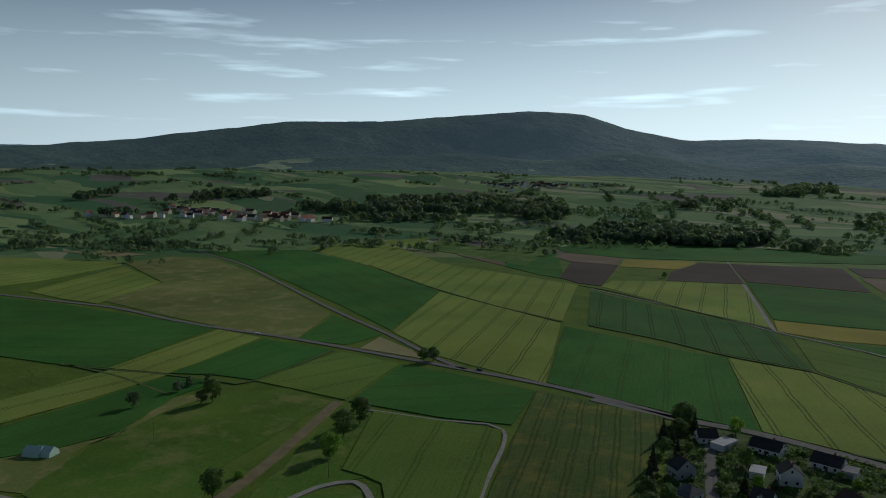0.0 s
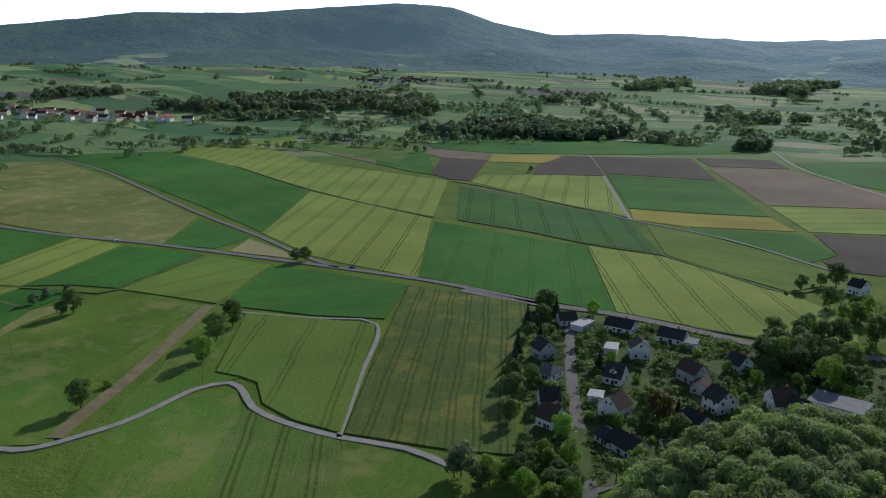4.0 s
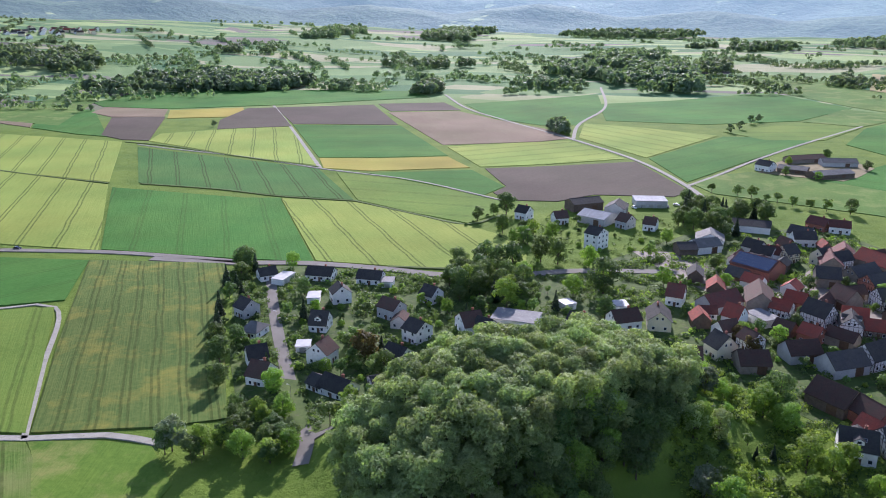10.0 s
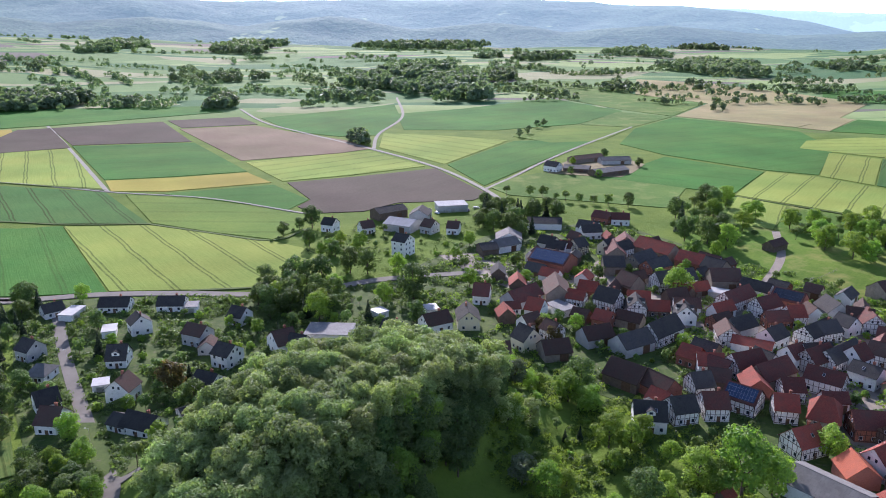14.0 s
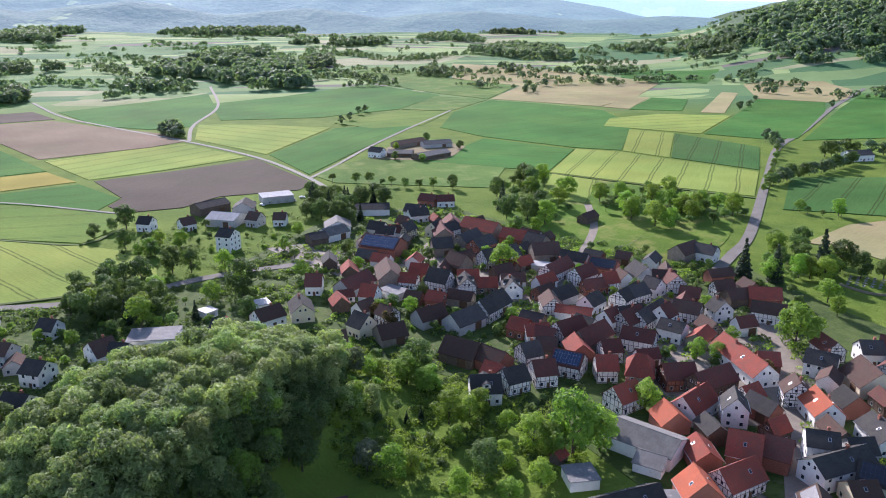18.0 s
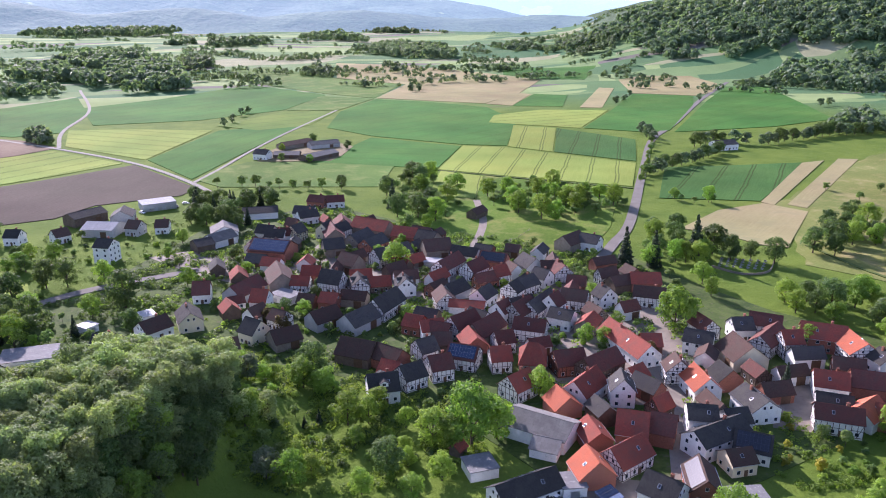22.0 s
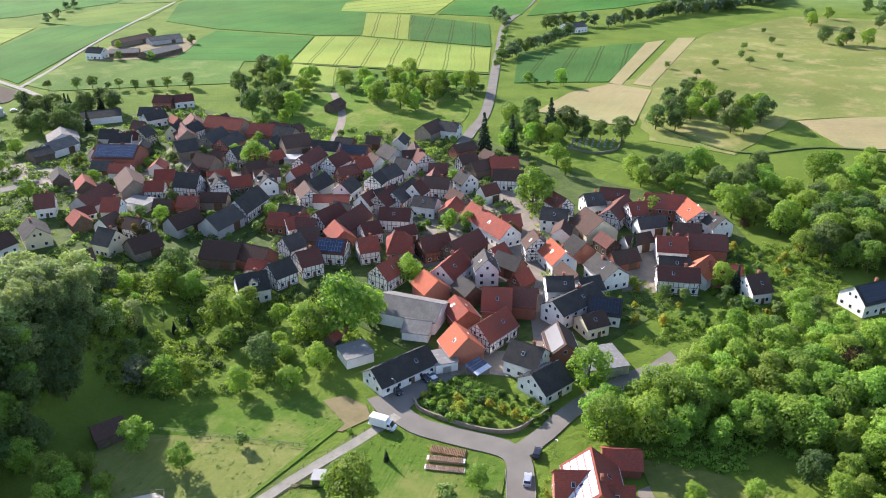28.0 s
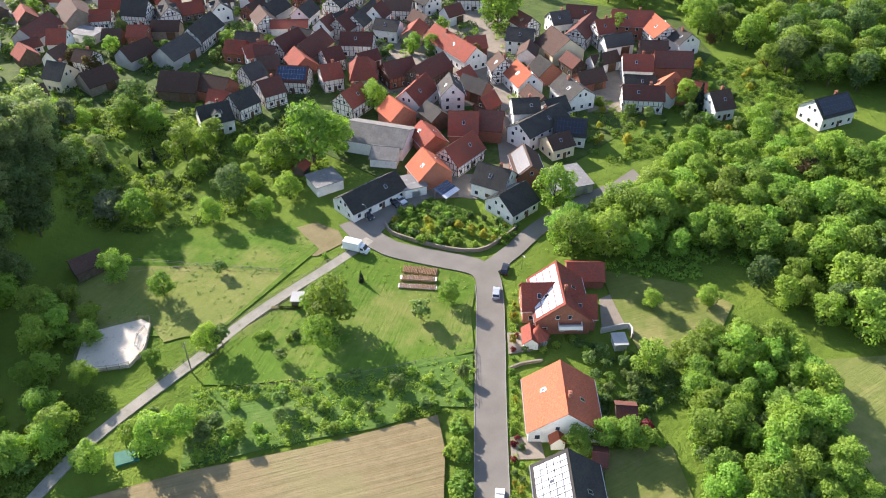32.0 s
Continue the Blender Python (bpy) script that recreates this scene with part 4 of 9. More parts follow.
def house(label, x, y, heading, length, width, eaves, rise, roof, wall, style="", name="house", category="house"):
    """A gabled building; its ridge runs along heading. style letters: t half-timbered, p separate panes, c chimney, d dormer,
    s solar panels on the slope to the right of the heading (S: left), b barn door, n no windows, h hipped ends."""
    root = tagged(new(name), label, category)
    HOMES.append((x, y, radians(heading), length / 2 + 0.8, width / 2 + 0.8))
    root.matrix_basis = pose(x, y, ground_z(x, y), 0, 0, 90 - heading)
    hl, hw, top = length / 2, width / 2, eaves + rise
    hip = min(hl * 0.6, hw * 0.8) if "h" in style else 0.0
    bm = bmesh.new()
    if hip:
        block(bm, -hl, hl, -hw, hw, -1.2, eaves)
    else:
        prism(bm, [(-hw, -1.2), (hw, -1.2), (hw, eaves), (0, top), (-hw, eaves)], -hl, hl)
    part("wall", bm, wall, root)
    over, gable, t = 0.45, (0.0 if hip else 0.35), 0.16
    slope = rise / hw
    fall = math.hypot(hw + over, (hw + over) * slope)
    for side in (-1, 1):
        bm = bmesh.new()
        lay = bm.loops.layers.uv.verify()
        y1, z1 = side * (hw + over), top - (hw + over) * slope
        e = hl + (0.4 if hip else gable)
        r = hl - hip + (0 if hip else gable)
        lo = [(-e, y1, z1), (e, y1, z1), (r, 0, top), (-r, 0, top)]
        vs = [bm.verts.new(p) for p in lo] + [bm.verts.new((p[0], p[1], p[2] + t)) for p in lo]
        for q in ((4, 5, 6, 7), (3, 2, 1, 0), (0, 1, 5, 4), (1, 2, 6, 5), (2, 3, 7, 6), (3, 0, 4, 7)):
            f = bm.faces.new([vs[i] for i in q])
            for lp in f.loops:
                lp[lay].uv = (lp.vert.co.x, abs(lp.vert.co.y) / (hw + over) * fall)
        bmesh.ops.recalc_face_normals(bm, faces=bm.faces)
        part("roof_slope", bm, roof, root)
    if hip:
        for side in (-1, 1):
            bm = bmesh.new()
            lay = bm.loops.layers.uv.verify()
            z1 = top - (hw + over) * slope
            lo = [(side * (hl + 0.4), -hw - over, z1), (side * (hl + 0.4), hw + over, z1), (side * (hl - hip), 0, top)]
            vs = [bm.verts.new(p) for p in lo] + [bm.verts.new((p[0], p[1], p[2] + t)) for p in lo]
            for q in ((3, 4, 5), (2, 1, 0), (0, 1, 4, 3), (1, 2, 5, 4), (2, 0, 3, 5)):
                f = bm.faces.new([vs[i] for i in q])
                for lp in f.loops:
                    lp[lay].uv = (lp.vert.co.y, lp.vert.co.z * 1.4)
            bmesh.ops.recalc_face_normals(bm, faces=bm.faces)
            part("hip_slope", bm, roof, root)
    if math.hypot(x, y) < 1000:
        bm = bmesh.new()
        prism(bm, [(-0.16, top + t - 0.1), (0, top + t + 0.09), (0.16, top + t - 0.1)], -(hl - hip) - gable, hl - hip + gable)
        part("ridge_cap", bm, roof, root)
    # gutters along the eaves
    if "p" in style:
        for side in (-1, 1):
            bm = bmesh.new()
            y0 = side * (hw + over + 0.06)
            zz = top - (hw + over) * slope
            block(bm, -hl - gable, hl + gable, y0 - 0.07, y0 + 0.07, zz - 0.05, zz + 0.07)
            part("gutter", bm, METAL, root)
    if "c" in style:
        shared("chimney", chimney_mesh(), root, "brick chimney stack", pose(hl * 0.35, hw * 0.12, top - 0.2))
    if "p" in style and "s" not in style and "S" not in style and rise > 2.4:
        pitch = math.degrees(math.atan(slope))
        for k, side in enumerate((-1, 1)):
            u = hl * (0.45 - 0.75 * ((x * 7 + y * 3 + k * 5) % 10) / 10)
            shared("skylight", skylight_mesh(), root, "small roof window with glass", pose(u, side * hw * 0.52, top - hw * 0.52 * slope + t + 0.02, -side * pitch))
    floors = max(1, int(eaves / 2.6))
    pane = "p" in style
    far = math.hypot(x, y) > 240
    if "n" not in style:
        for k in range(floors):
            z = 0.95 + k * 2.7
            if z + 1.3 > eaves + 0.1:
                break
            for turn, length_, off in ((0, length, hw), (180, length, hw), (90, width, hl), (270, width, hl)):
                if far and math.cos(radians(90 - heading - 90 + turn) - math.atan2(-y, -x)) < -0.1:
                    continue
                count = max(1, int(length_ / 3.1))
                face_windows(root, wall, count, length_, z, 1.1, 1.25, turn, off, pane)
        if rise > 2.6 and not hip:
            for turn in (90, 270):
                face_windows(root, wall, 2 if width > 8 else 1, width * 0.45, eaves + 0.35, 0.9, 1.1, turn, hl, pane)
        bm = bmesh.new()
        block(bm, -0.55, 0.55, -0.06, 0.06, 0, 2.1)
        part("door", bm, DOOR_WOOD, root, "brown wooden house door", pose(hl * 0.1, -hw - 0.01, 0))
    if "b" in style:
        for turn, off in ((0, hw), (180, hw)):
            bm = bmesh.new()
            block(bm, -1.7, 1.7, -0.06, 0.06, 0, min(3.4, eaves - 0.4))
            part("barn_door", bm, DOOR_RED if "r" in style else DOOR_WOOD, root, "large boarded barn door", pose(0, 0, 0, 0, 0, turn) @ pose(length * 0.2, -off - 0.02, 0))
    if "t" in style:
        bm = bmesh.new()
        for turn, a, off, r in ((0, hl, hw, 0), (180, hl, hw, 0), (90, hw, hl, rise), (270, hw, hl, rise)):
            beams(bm, -a, a, 0.5, eaves, r, turn, off, floors)
        part("timber_frame", bm, TIMBER, root, "dark half-timbered beams")
    if "d" in style:
        for side in (-1, 1):
            bm = bmesh.new()
            zc = eaves + rise * 0.28
            prism(bm, [(-1.3, zc), (1.3, zc), (1.3, zc + 1.2), (0, zc + 1.9), (-1.3, zc + 1.2)], 0, hw * 0.66)
            dormer = part("dormer", bm, wall, root, "", pose(0, side * hw * 0.8, 0, 0, 0, -90 * side))
            bm = bmesh.new()
            prism(bm, [(-1.6, zc + 1.0), (0, zc + 1.86), (1.6, zc + 1.0), (1.6, zc + 1.14), (0, zc + 2.02), (-1.6, zc + 1.14)], -0.25, hw * 0.7)
            part("dormer_roof", bm, roof, dormer)
            mesh, glass = window_mesh(1.2, 0.9, pane)
            shared("window", mesh, dormer, "", pose(-0.02, 0, zc + 0.25, 0, 0, -90))
    for key, side in (("s", -1), ("S", 1)):
        if key in style:
            bm = bmesh.new()
            lay = bm.loops.layers.uv.verify()
            a = math.atan(slope)
            l0, l1 = 0.5, fall - 1.0
            vs = []
            for dz in (0.06, 0.12):
                for u, v in ((-hl + 0.5, l0), (hl - 0.5, l0), (hl - 0.5, l1), (-hl + 0.5, l1)):
                    p = Vector((u, side * v * math.cos(a), top + t - v * math.sin(a)))
                    vs.append(bm.verts.new(p + Vector((0, side * math.sin(a), math.cos(a))) * dz))
            for q in ((4, 5, 6, 7), (3, 2, 1, 0), (0, 1, 5, 4), (1, 2, 6, 5), (2, 3, 7, 6), (3, 0, 4, 7)):
                f = bm.faces.new([vs[i] for i in q])
                for lp in f.loops:
                    lp[lay].uv = (lp.vert.co.x, abs(lp.vert.co.y) / math.cos(a))
            bmesh.ops.recalc_face_normals(bm, faces=bm.faces)
            part("solar_panel", bm, SOLAR_BLUE if "u" in style else SOLAR_BLACK, root, "row of glassy solar panels on the roof")
    return root


def barn(label, *args, style="bn"):
    return house(label, *args, style=style, name="barn", category="barn")


def flat_building(label, x, y, heading, length, width, height, roof, wall, name="garage", category="garage"):
    """A low flat-roofed building with a slightly overhanging roof plate and a gate."""
    root = tagged(new(name), label, category)
    HOMES.append((x, y, radians(heading), length / 2 + 0.8, width / 2 + 0.8))
    root.matrix_basis = pose(x, y, ground_z(x, y), 0, 0, 90 - heading)
    hl, hw = length / 2, width / 2
    bm = bmesh.new()
    block(bm, -hl, hl, -hw, hw, -0.8, height)
    part("wall", bm, wall, root)
    bm = bmesh.new()
    block(bm, -hl - 0.3, hl + 0.3, -hw - 0.3, hw + 0.3, height, height + 0.22, 0.04)
    part("roof", bm, roof, root)
    for k in range(max(1, int(length / 4.5))):
        bm = bmesh.new()
        block(bm, -1.2, 1.2, -0.05, 0.05, 0, 2.1)
        part("garage_door", bm, METAL, root, "grey metal garage door", pose(-hl + (k + 0.5) * length / max(1, int(length / 4.5)), -hw - 0.01, 0))
    return root


# ---------------------------------------------------------------- things near the lanes
PAINT_SILVER = rough_surface("silver_car_paint", (0.45, 0.46, 0.47), (0.5, 0.51, 0.52), 2, 20, 0.3, 0.02, 0.002, metal=0.5, spec=0.6)
PAINT_BLACK = rough_surface("black_car_paint", (0.012, 0.012, 0.014), (0.02, 0.02, 0.024), 2, 20, 0.25, 0.02, 0.002, spec=0.6)
RUBBER = rough_surface("tyre_rubber", (0.02, 0.02, 0.02), (0.035, 0.035, 0.035), 2, 12, 0.9)
LOG_BARK = rough_surface("log_bark", (0.17, 0.10, 0.06), (0.27, 0.17, 0.10), 1.5, 9, 0.95, 0.6, 0.03)
LOG_END = rough_surface("sawn_wood", (0.45, 0.31, 0.17), (0.55, 0.39, 0.23), 2, 12, 0.9)
TARP = rough_surface("white_tarpaulin", (0.7, 0.7, 0.68), (0.8, 0.8, 0.78), 0.8, 4, 0.5, 0.4, 0.03)
TENT = rough_surface("pale_green_sheeting", (0.42, 0.55, 0.45), (0.5, 0.63, 0.53), 0.8, 4, 0.6)
FENCE_WOOD = rough_surface("grey_fence_wood", (0.16, 0.14, 0.11), (0.25, 0.22, 0.18), 2, 9, 0.9)
GRANITE = rough_surface("granite", (0.2, 0.2, 0.2), (0.32, 0.32, 0.31), 2, 9, 0.5)
# dark panels catching the sun: the glint is painted as a pale base colour
SOLAR_GLINT = panel_glass("sun_glint_solar_glass", (0.50, 0.53, 0.58), (0.78, 0.79, 0.8), 0.0, 0.12)


def base_at(name, label, category, x, y, heading, group=""):
    root = tagged(new(name), label, category, group)
    root.matrix_basis = pose(x, y, ground_z(x, y), 0, 0, 90 - heading)
    return root


def absorb(main, wing):
    """Hands the parts of a wing over to the main building."""
    bpy.context.view_layer.update()
    for ch in list(wing.children):
        m = main.matrix_basis.inverted() @ wing.matrix_basis @ ch.matrix_basis
        ch.parent = main
        ch.matrix_basis = m
    bpy.data.objects.remove(wing)
    return main


def wheel(parent, x, y, r, wid):
    bm = bmesh.new()
    bmesh.ops.create_cone(bm, cap_ends=True, segments=16, radius1=r, radius2=r, depth=wid)
    bmesh.ops.bevel(bm, geom=[e for e in bm.edges if abs(e.verts[0].co.z - e.verts[1].co.z) < 0.01], offset=0.05, segments=1, affect="EDGES")
    tyre = part("wheel", bm, RUBBER, parent, "", pose(x, y, r, 90, 0, 0))
    bm = bmesh.new()
    bmesh.ops.create_cone(bm, cap_ends=True, segments=12, radius1=r * 0.6, radius2=r * 0.6, depth=wid + 0.03)
    part("rim", bm, METAL, tyre, "grey metal wheel rim")


def car(label, x, y, heading, paint, length=4.3, tall=1.48):
    """A parked car: lower body, glazed cabin, roof, bumpers, lights, wheels."""
    root = base_at("car", label, "car", x, y, heading, "parked cars")
    h = length / 2
    bm = bmesh.new()
    prism(bm, [(-h, 0.35), (h, 0.35), (h + 0.03, 0.62), (h - 0.12, 0.8), (h - 1.0, 0.95), (-h + 0.25, 0.98), (-h - 0.02, 0.8)], -0.88, 0.88)
    bmesh.ops.bevel(bm, geom=bm.edges[:], offset=0.06, segments=2, affect="EDGES")
    part("body", bm, paint, root, "", pose(0, 0, 0.02, 0, 0, -90))
    bm = bmesh.new()
    prism(bm, [(-h + 0.35, 0.93), (h - 1.15, 0.93), (h - 1.85, tall - 0.06), (-h + 0.75, tall - 0.06)], -0.76, 0.76)
    bmesh.ops.bevel(bm, geom=bm.edges[:], offset=0.07, segments=2, affect="EDGES")
    part("glazed_cabin", bm, GLASS, root, "dark tinted windows", pose(0, 0, 0.02, 0, 0, -90))
    bm = bmesh.new()
    block(bm, -h + 0.72, h - 1.8, -0.7, 0.7, tall - 0.07, tall + 0.01, 0.03)
    part("roof", bm, paint, root)
    for sx, nm in ((1, "headlight"), (-1, "rear_light")):
        for sy in (-1, 1):
            bm = bmesh.new()
            block(bm, -0.05, 0.05, -0.2, 0.2, -0.07, 0.07, 0.02)
            part(nm, bm, WHITE_PAINT if sx > 0 else DOOR_RED, root, "", pose(sx * (h - 0.02), sy * 0.6, 0.72))
    for sx in (-1, 1):
        for sy in (-1, 1):
            wheel(root, sx * (h - 0.85), sy * 0.78, 0.32, 0.22)
    return root


def box_van(x, y, heading):
    root = base_at("box_van", "white box van parked at the lane junction", "van", x, y, heading)
    bm = bmesh.new()
    block(bm, -3.3, 1.25, -1.12, 1.12, 0.75, 3.15, 0.05)
    part("cargo_box", bm, WHITE_PAINT, root)
    bm = bmesh.new()
    prism(bm, [(1.35, 0.45), (3.35, 0.45), (3.4, 1.15), (2.75, 1.35), (2.2, 2.3), (1.35, 2.35)], -0.98, 0.98)
    bmesh.ops.bevel(bm, geom=bm.edges[:], offset=0.08, segments=2, affect="EDGES")
    part("cab", bm, WHITE_PAINT, root, "", pose(0, 0, 0, 0, 0, -90))
    bm = bmesh.new()
    prism(bm, [(2.78, 1.36), (2.83, 1.38), (2.3, 2.26), (2.24, 2.24)], -0.85, 0.85)
    part("windscreen", bm, GLASS, root, "dark windscreen", pose(0.02, 0, 0.03, 0, 0, -90))
    for sy in (-1, 1):
        bm = bmesh.new()
        block(bm, 1.5, 2.3, sy * 0.985 - 0.012, sy * 0.985 + 0.012, 1.4, 2.05)
        part("side_window", bm, GLASS, root)
    bm = bmesh.new()
    block(bm, -3.2, 3.0, -0.4, 0.4, 0.45, 0.75)
    part("chassis", bm, RUBBER, root)
    bm = bmesh.new()
    block(bm, -3.9, -3.32, -1.05, 1.05, 0.6, 0.72, 0.02)
    part("tail_lift", bm, METAL, root)
    for sx in (-2.2, 2.5):
        for sy in (-1, 1):
            wheel(root, sx, sy * 0.9, 0.38, 0.26)
    return root


def log_stack(label, x, y, heading, count, rows, length, cover):
    """Cut trunks stacked in layers; some stacks lie under a white sheet."""
    root = base_at("log_pile", label, "log pile", x, y, heading, "log piles on the meadow")
    rng = random.Random(int(x * 10))
    for r in range(rows):
        for i in range(count - r):
            bm = bmesh.new()
            rad = rng.uniform(0.15, 0.21)
            l = length * rng.uniform(0.9, 1.04)
            bmesh.ops.create_cone(bm, cap_ends=True, segments=9, radius1=rad, radius2=rad * rng.uniform(0.8, 1.0), depth=l)
            for f in bm.faces:
                f.material_index = 1 if len(f.verts) > 4 else 0
            part("log", bm, (LOG_BARK, LOG_END), root, "", pose((i - (count - r) / 2 + 0.5) * 0.40, rng.uniform(-0.12, 0.12), 0.19 + r * 0.34, 90, 0, rng.uniform(-3, 3)))
    if cover:
        bm = bmesh.new()
        w, top = count * 0.2 + 0.05, rows * 0.34 + 0.12
        for k in range(3):
            y0 = (k - 1) * length * 0.33
            block(bm, -w, w, y0 - length * 0.13, y0 + length * 0.13, top, top + 0.05, 0.02)
        for v in bm.verts:
            v.co.z -= (abs(v.co.x) / w) ** 2 * 0.3 - 0.05 * math.sin(v.co.x * 5)
        part("cover_sheet", bm, TARP, root, "white tarpaulin strips over the logs")
    return root


def fence(label, points, gap, height, rails):
    """Posts along a line with rails between them."""
    line = rounded(points, gap)
    x, y = line[0]
    root = base_at("fence", label, "fence", x, y, 90)
    inv = root.matrix_basis.inverted()
    if "post" not in SHARED:
        bm = bmesh.new()
        bmesh.ops.create_cone(bm, cap_ends=True, segments=7, radius1=0.07, radius2=0.06, depth=1.0)
        bmesh.ops.translate(bm, verts=bm.verts, vec=(0, 0, 0.5))
        me = bpy.data.meshes.new("post")
        bm.to_mesh(me)
        bm.free()
        me.materials.append(FENCE_WOOD)
        SHARED["post"] = me
    for q in line:
        m = inv @ pose(q.x, q.y, ground_z(q.x, q.y)) @ Matrix.Diagonal((1, 1, height, 1))
        shared("post", SHARED["post"], root, "", m)
    for r in range(rails):
        z = height * (r + 1) / (rails + 0.25)
        tv, tf = [], []
        for a, b in zip(line, line[1:]):
            pa = inv @ Vector((a.x, a.y, ground_z(a.x, a.y) + z))
            pb = inv @ Vector((b.x, b.y, ground_z(b.x, b.y) + z))
            tube(tv, tf, pa, pb, 0.035, 0.035, 4)
        shared("rail", joined("rail", tv, tf, FENCE_WOOD), root)
    return root


def garden_wall(label, points, height, thick=0.4, mat=None):
    ob = ribbon("garden_wall", points, thick, mat or WALL_STONE, height, height + 0.3, 1.5)
    tagged(ob, label, "wall", kind="structure")
    return ob


def pavilion(x, y):
    """Octagonal garden pavilion with a concave red roof."""
    root = base_at("garden_pavilion", "octagonal garden pavilion with a concave red roof", "pavilion", x, y, 0)
    bm = bmesh.new()
    bmesh.ops.create_cone(bm, cap_ends=True, segments=8, radius1=2.3, radius2=2.3, depth=0.3)
    part("floor_slab", bm, PLASTER_CAP, root, "", pose(0, 0, 0.1))
    for k in range(8):
        bm = bmesh.new()
        block(bm, -0.08, 0.08, -0.08, 0.08, 0.2, 2.5)
        part("post", bm, FRAME_WHITE, root, "white pavilion post", pose(2.0 * math.cos(k * math.pi / 4), 2.0 * math.sin(k * math.pi / 4), 0))
    bm = bmesh.new()
    prof = [(2.6, 2.35), (1.9, 2.75), (1.25, 3.3), (0.7, 4.1), (0.3, 5.0), (0.05, 5.7)]
    ring = [[bm.verts.new((r * math.cos(k * math.pi / 4), r * math.sin(k * math.pi / 4), z)) for k in range(8)] for r, z in prof]
    for a, b in zip(ring, ring[1:]):
        for k in range(8):
            bm.faces.new((a[k], a[(k + 1) % 8], b[(k + 1) % 8], b[k]))
    bm.faces.new(ring[0][::-1])
    bm.faces.new(ring[-1])
    lay = bm.loops.layers.uv.verify()
    for f in bm.faces:
        for lp in f.loops:
            lp[lay].uv = (math.atan2(lp.vert.co.y, lp.vert.co.x) * 2, lp.vert.co.z * 1.3)
    part("roof", bm, ROOF_RED, root)
    return root


def show_jump(x, y, heading):
    """A low riding jump: two stands with feet, and poles in cups."""
    root = base_at("riding_jump", "low white riding jump with wooden poles on sand", "jump", x, y, heading)
    root.location.z += 0.95
    for s in (-1, 1):
        bm = bmesh.new()
        block(bm, -0.06, 0.06, -0.06, 0.06, 0, 1.1, 0.01)
        block(bm, -0.06, 0.06, -0.45, 0.45, 0, 0.08)
        part("stand", bm, FRAME_WHITE, root, "white jump stand", pose(s * 1.5, 0, 0))
    for z in (0.35, 0.75):
        bm = bmesh.new()
        bmesh.ops.create_cone(bm, cap_ends=True, segments=8, radius1=0.06, radius2=0.06, depth=3.0)
        part("pole", bm, FENCE_WOOD, root, "", pose(0, 0, z, 0, 90, 0))
    return root


def vegetable_beds(x, y, heading):
    """Four dug beds with plants in rows, side by side."""
    for k in range(4):
        root = base_at("vegetable_bed", "narrow dug vegetable bed with rows of seedlings", "garden bed", x + k * 1.5 * math.sin(radians(heading)), y + k * 1.5 * math.cos(radians(heading)), heading, "beds beside the garden hut")
        bm = bmesh.new()
        block(bm, -2.4, 2.4, -0.5, 0.5, -0.2, 0.5, 0.08)
        part("soil", bm, EARTH, root, "brown dug soil")
        rng = np.random.default_rng(k)
        cs = [(-2.1 + 0.35 * i, q, 0.56) for i in range(13) for q in (-0.22, 0.22)]
        lv, lf = leaf_cloud(rng, cs, [(0.12, 0.12, 0.12)] * len(cs), 160, 0.09)
        shared("seedlings", joined("seedlings", lv, lf, LEAF_FRUIT), root, "rows of small green plants")


def solar_grid(root, side, hl, hw, eaves, rise, cols, rows, mat):
    """Single panels in rows on one slope of a roof."""
    a = math.atan(rise / hw)
    bm = bmesh.new()
    block(bm, -0.49, 0.49, -0.8, 0.8, 0, 0.05, 0.01)
    me = bpy.data.meshes.new("solar_panel")
    bm.to_mesh(me)
    bm.free()
    me.materials.append(mat)
    fall = hw / math.cos(a)
    sx, sy = (2 * hl - 0.8) / cols, (fall - 0.5) / rows
    for i in range(cols):
        for k in range(rows):
            v = 0.45 + (k + 0.5) * sy
            m = pose(-hl + 0.4 + (i + 0.5) * sx, side * v * math.cos(a), eaves + rise + 0.19 - v * math.sin(a), -side * math.degrees(a))
            m = m @ Matrix.Diagonal((sx * 0.88, sy / 1.6 * 0.88, 1, 1))
            shared("solar_panel", me, root, "glassy solar panel" if not i and not k else "", m)


def solar_pergola(x, y, heading):
    root = base_at("carport", "open carport roofed with tilted solar panels", "carport", x, y, heading)
    for sx in (-2.6, 2.6):
        for sy, h in ((-2.0, 2.2), (2.0, 3.2)):
            bm = bmesh.new()
            block(bm, -0.08, 0.08, -0.08, 0.08, 0, h)
            part("post", bm, FENCE_WOOD, root, "", pose(sx, sy, 0))
    for i in range(6):
        for k in range(3):
            bm = bmesh.new()
            block(bm, -0.48, 0.48, -0.78, 0.78, 0, 0.05, 0.01)
            yy = (k - 1) * 1.62
            # the lowest row gets the painted glint
            part("solar_panel", bm, SOLAR_BLUE if k else SOLAR_GLINT, root, "", pose((i - 2.5) * 1.0, yy, 2.75 + yy * 0.25, 14, 0, 0))
    return root


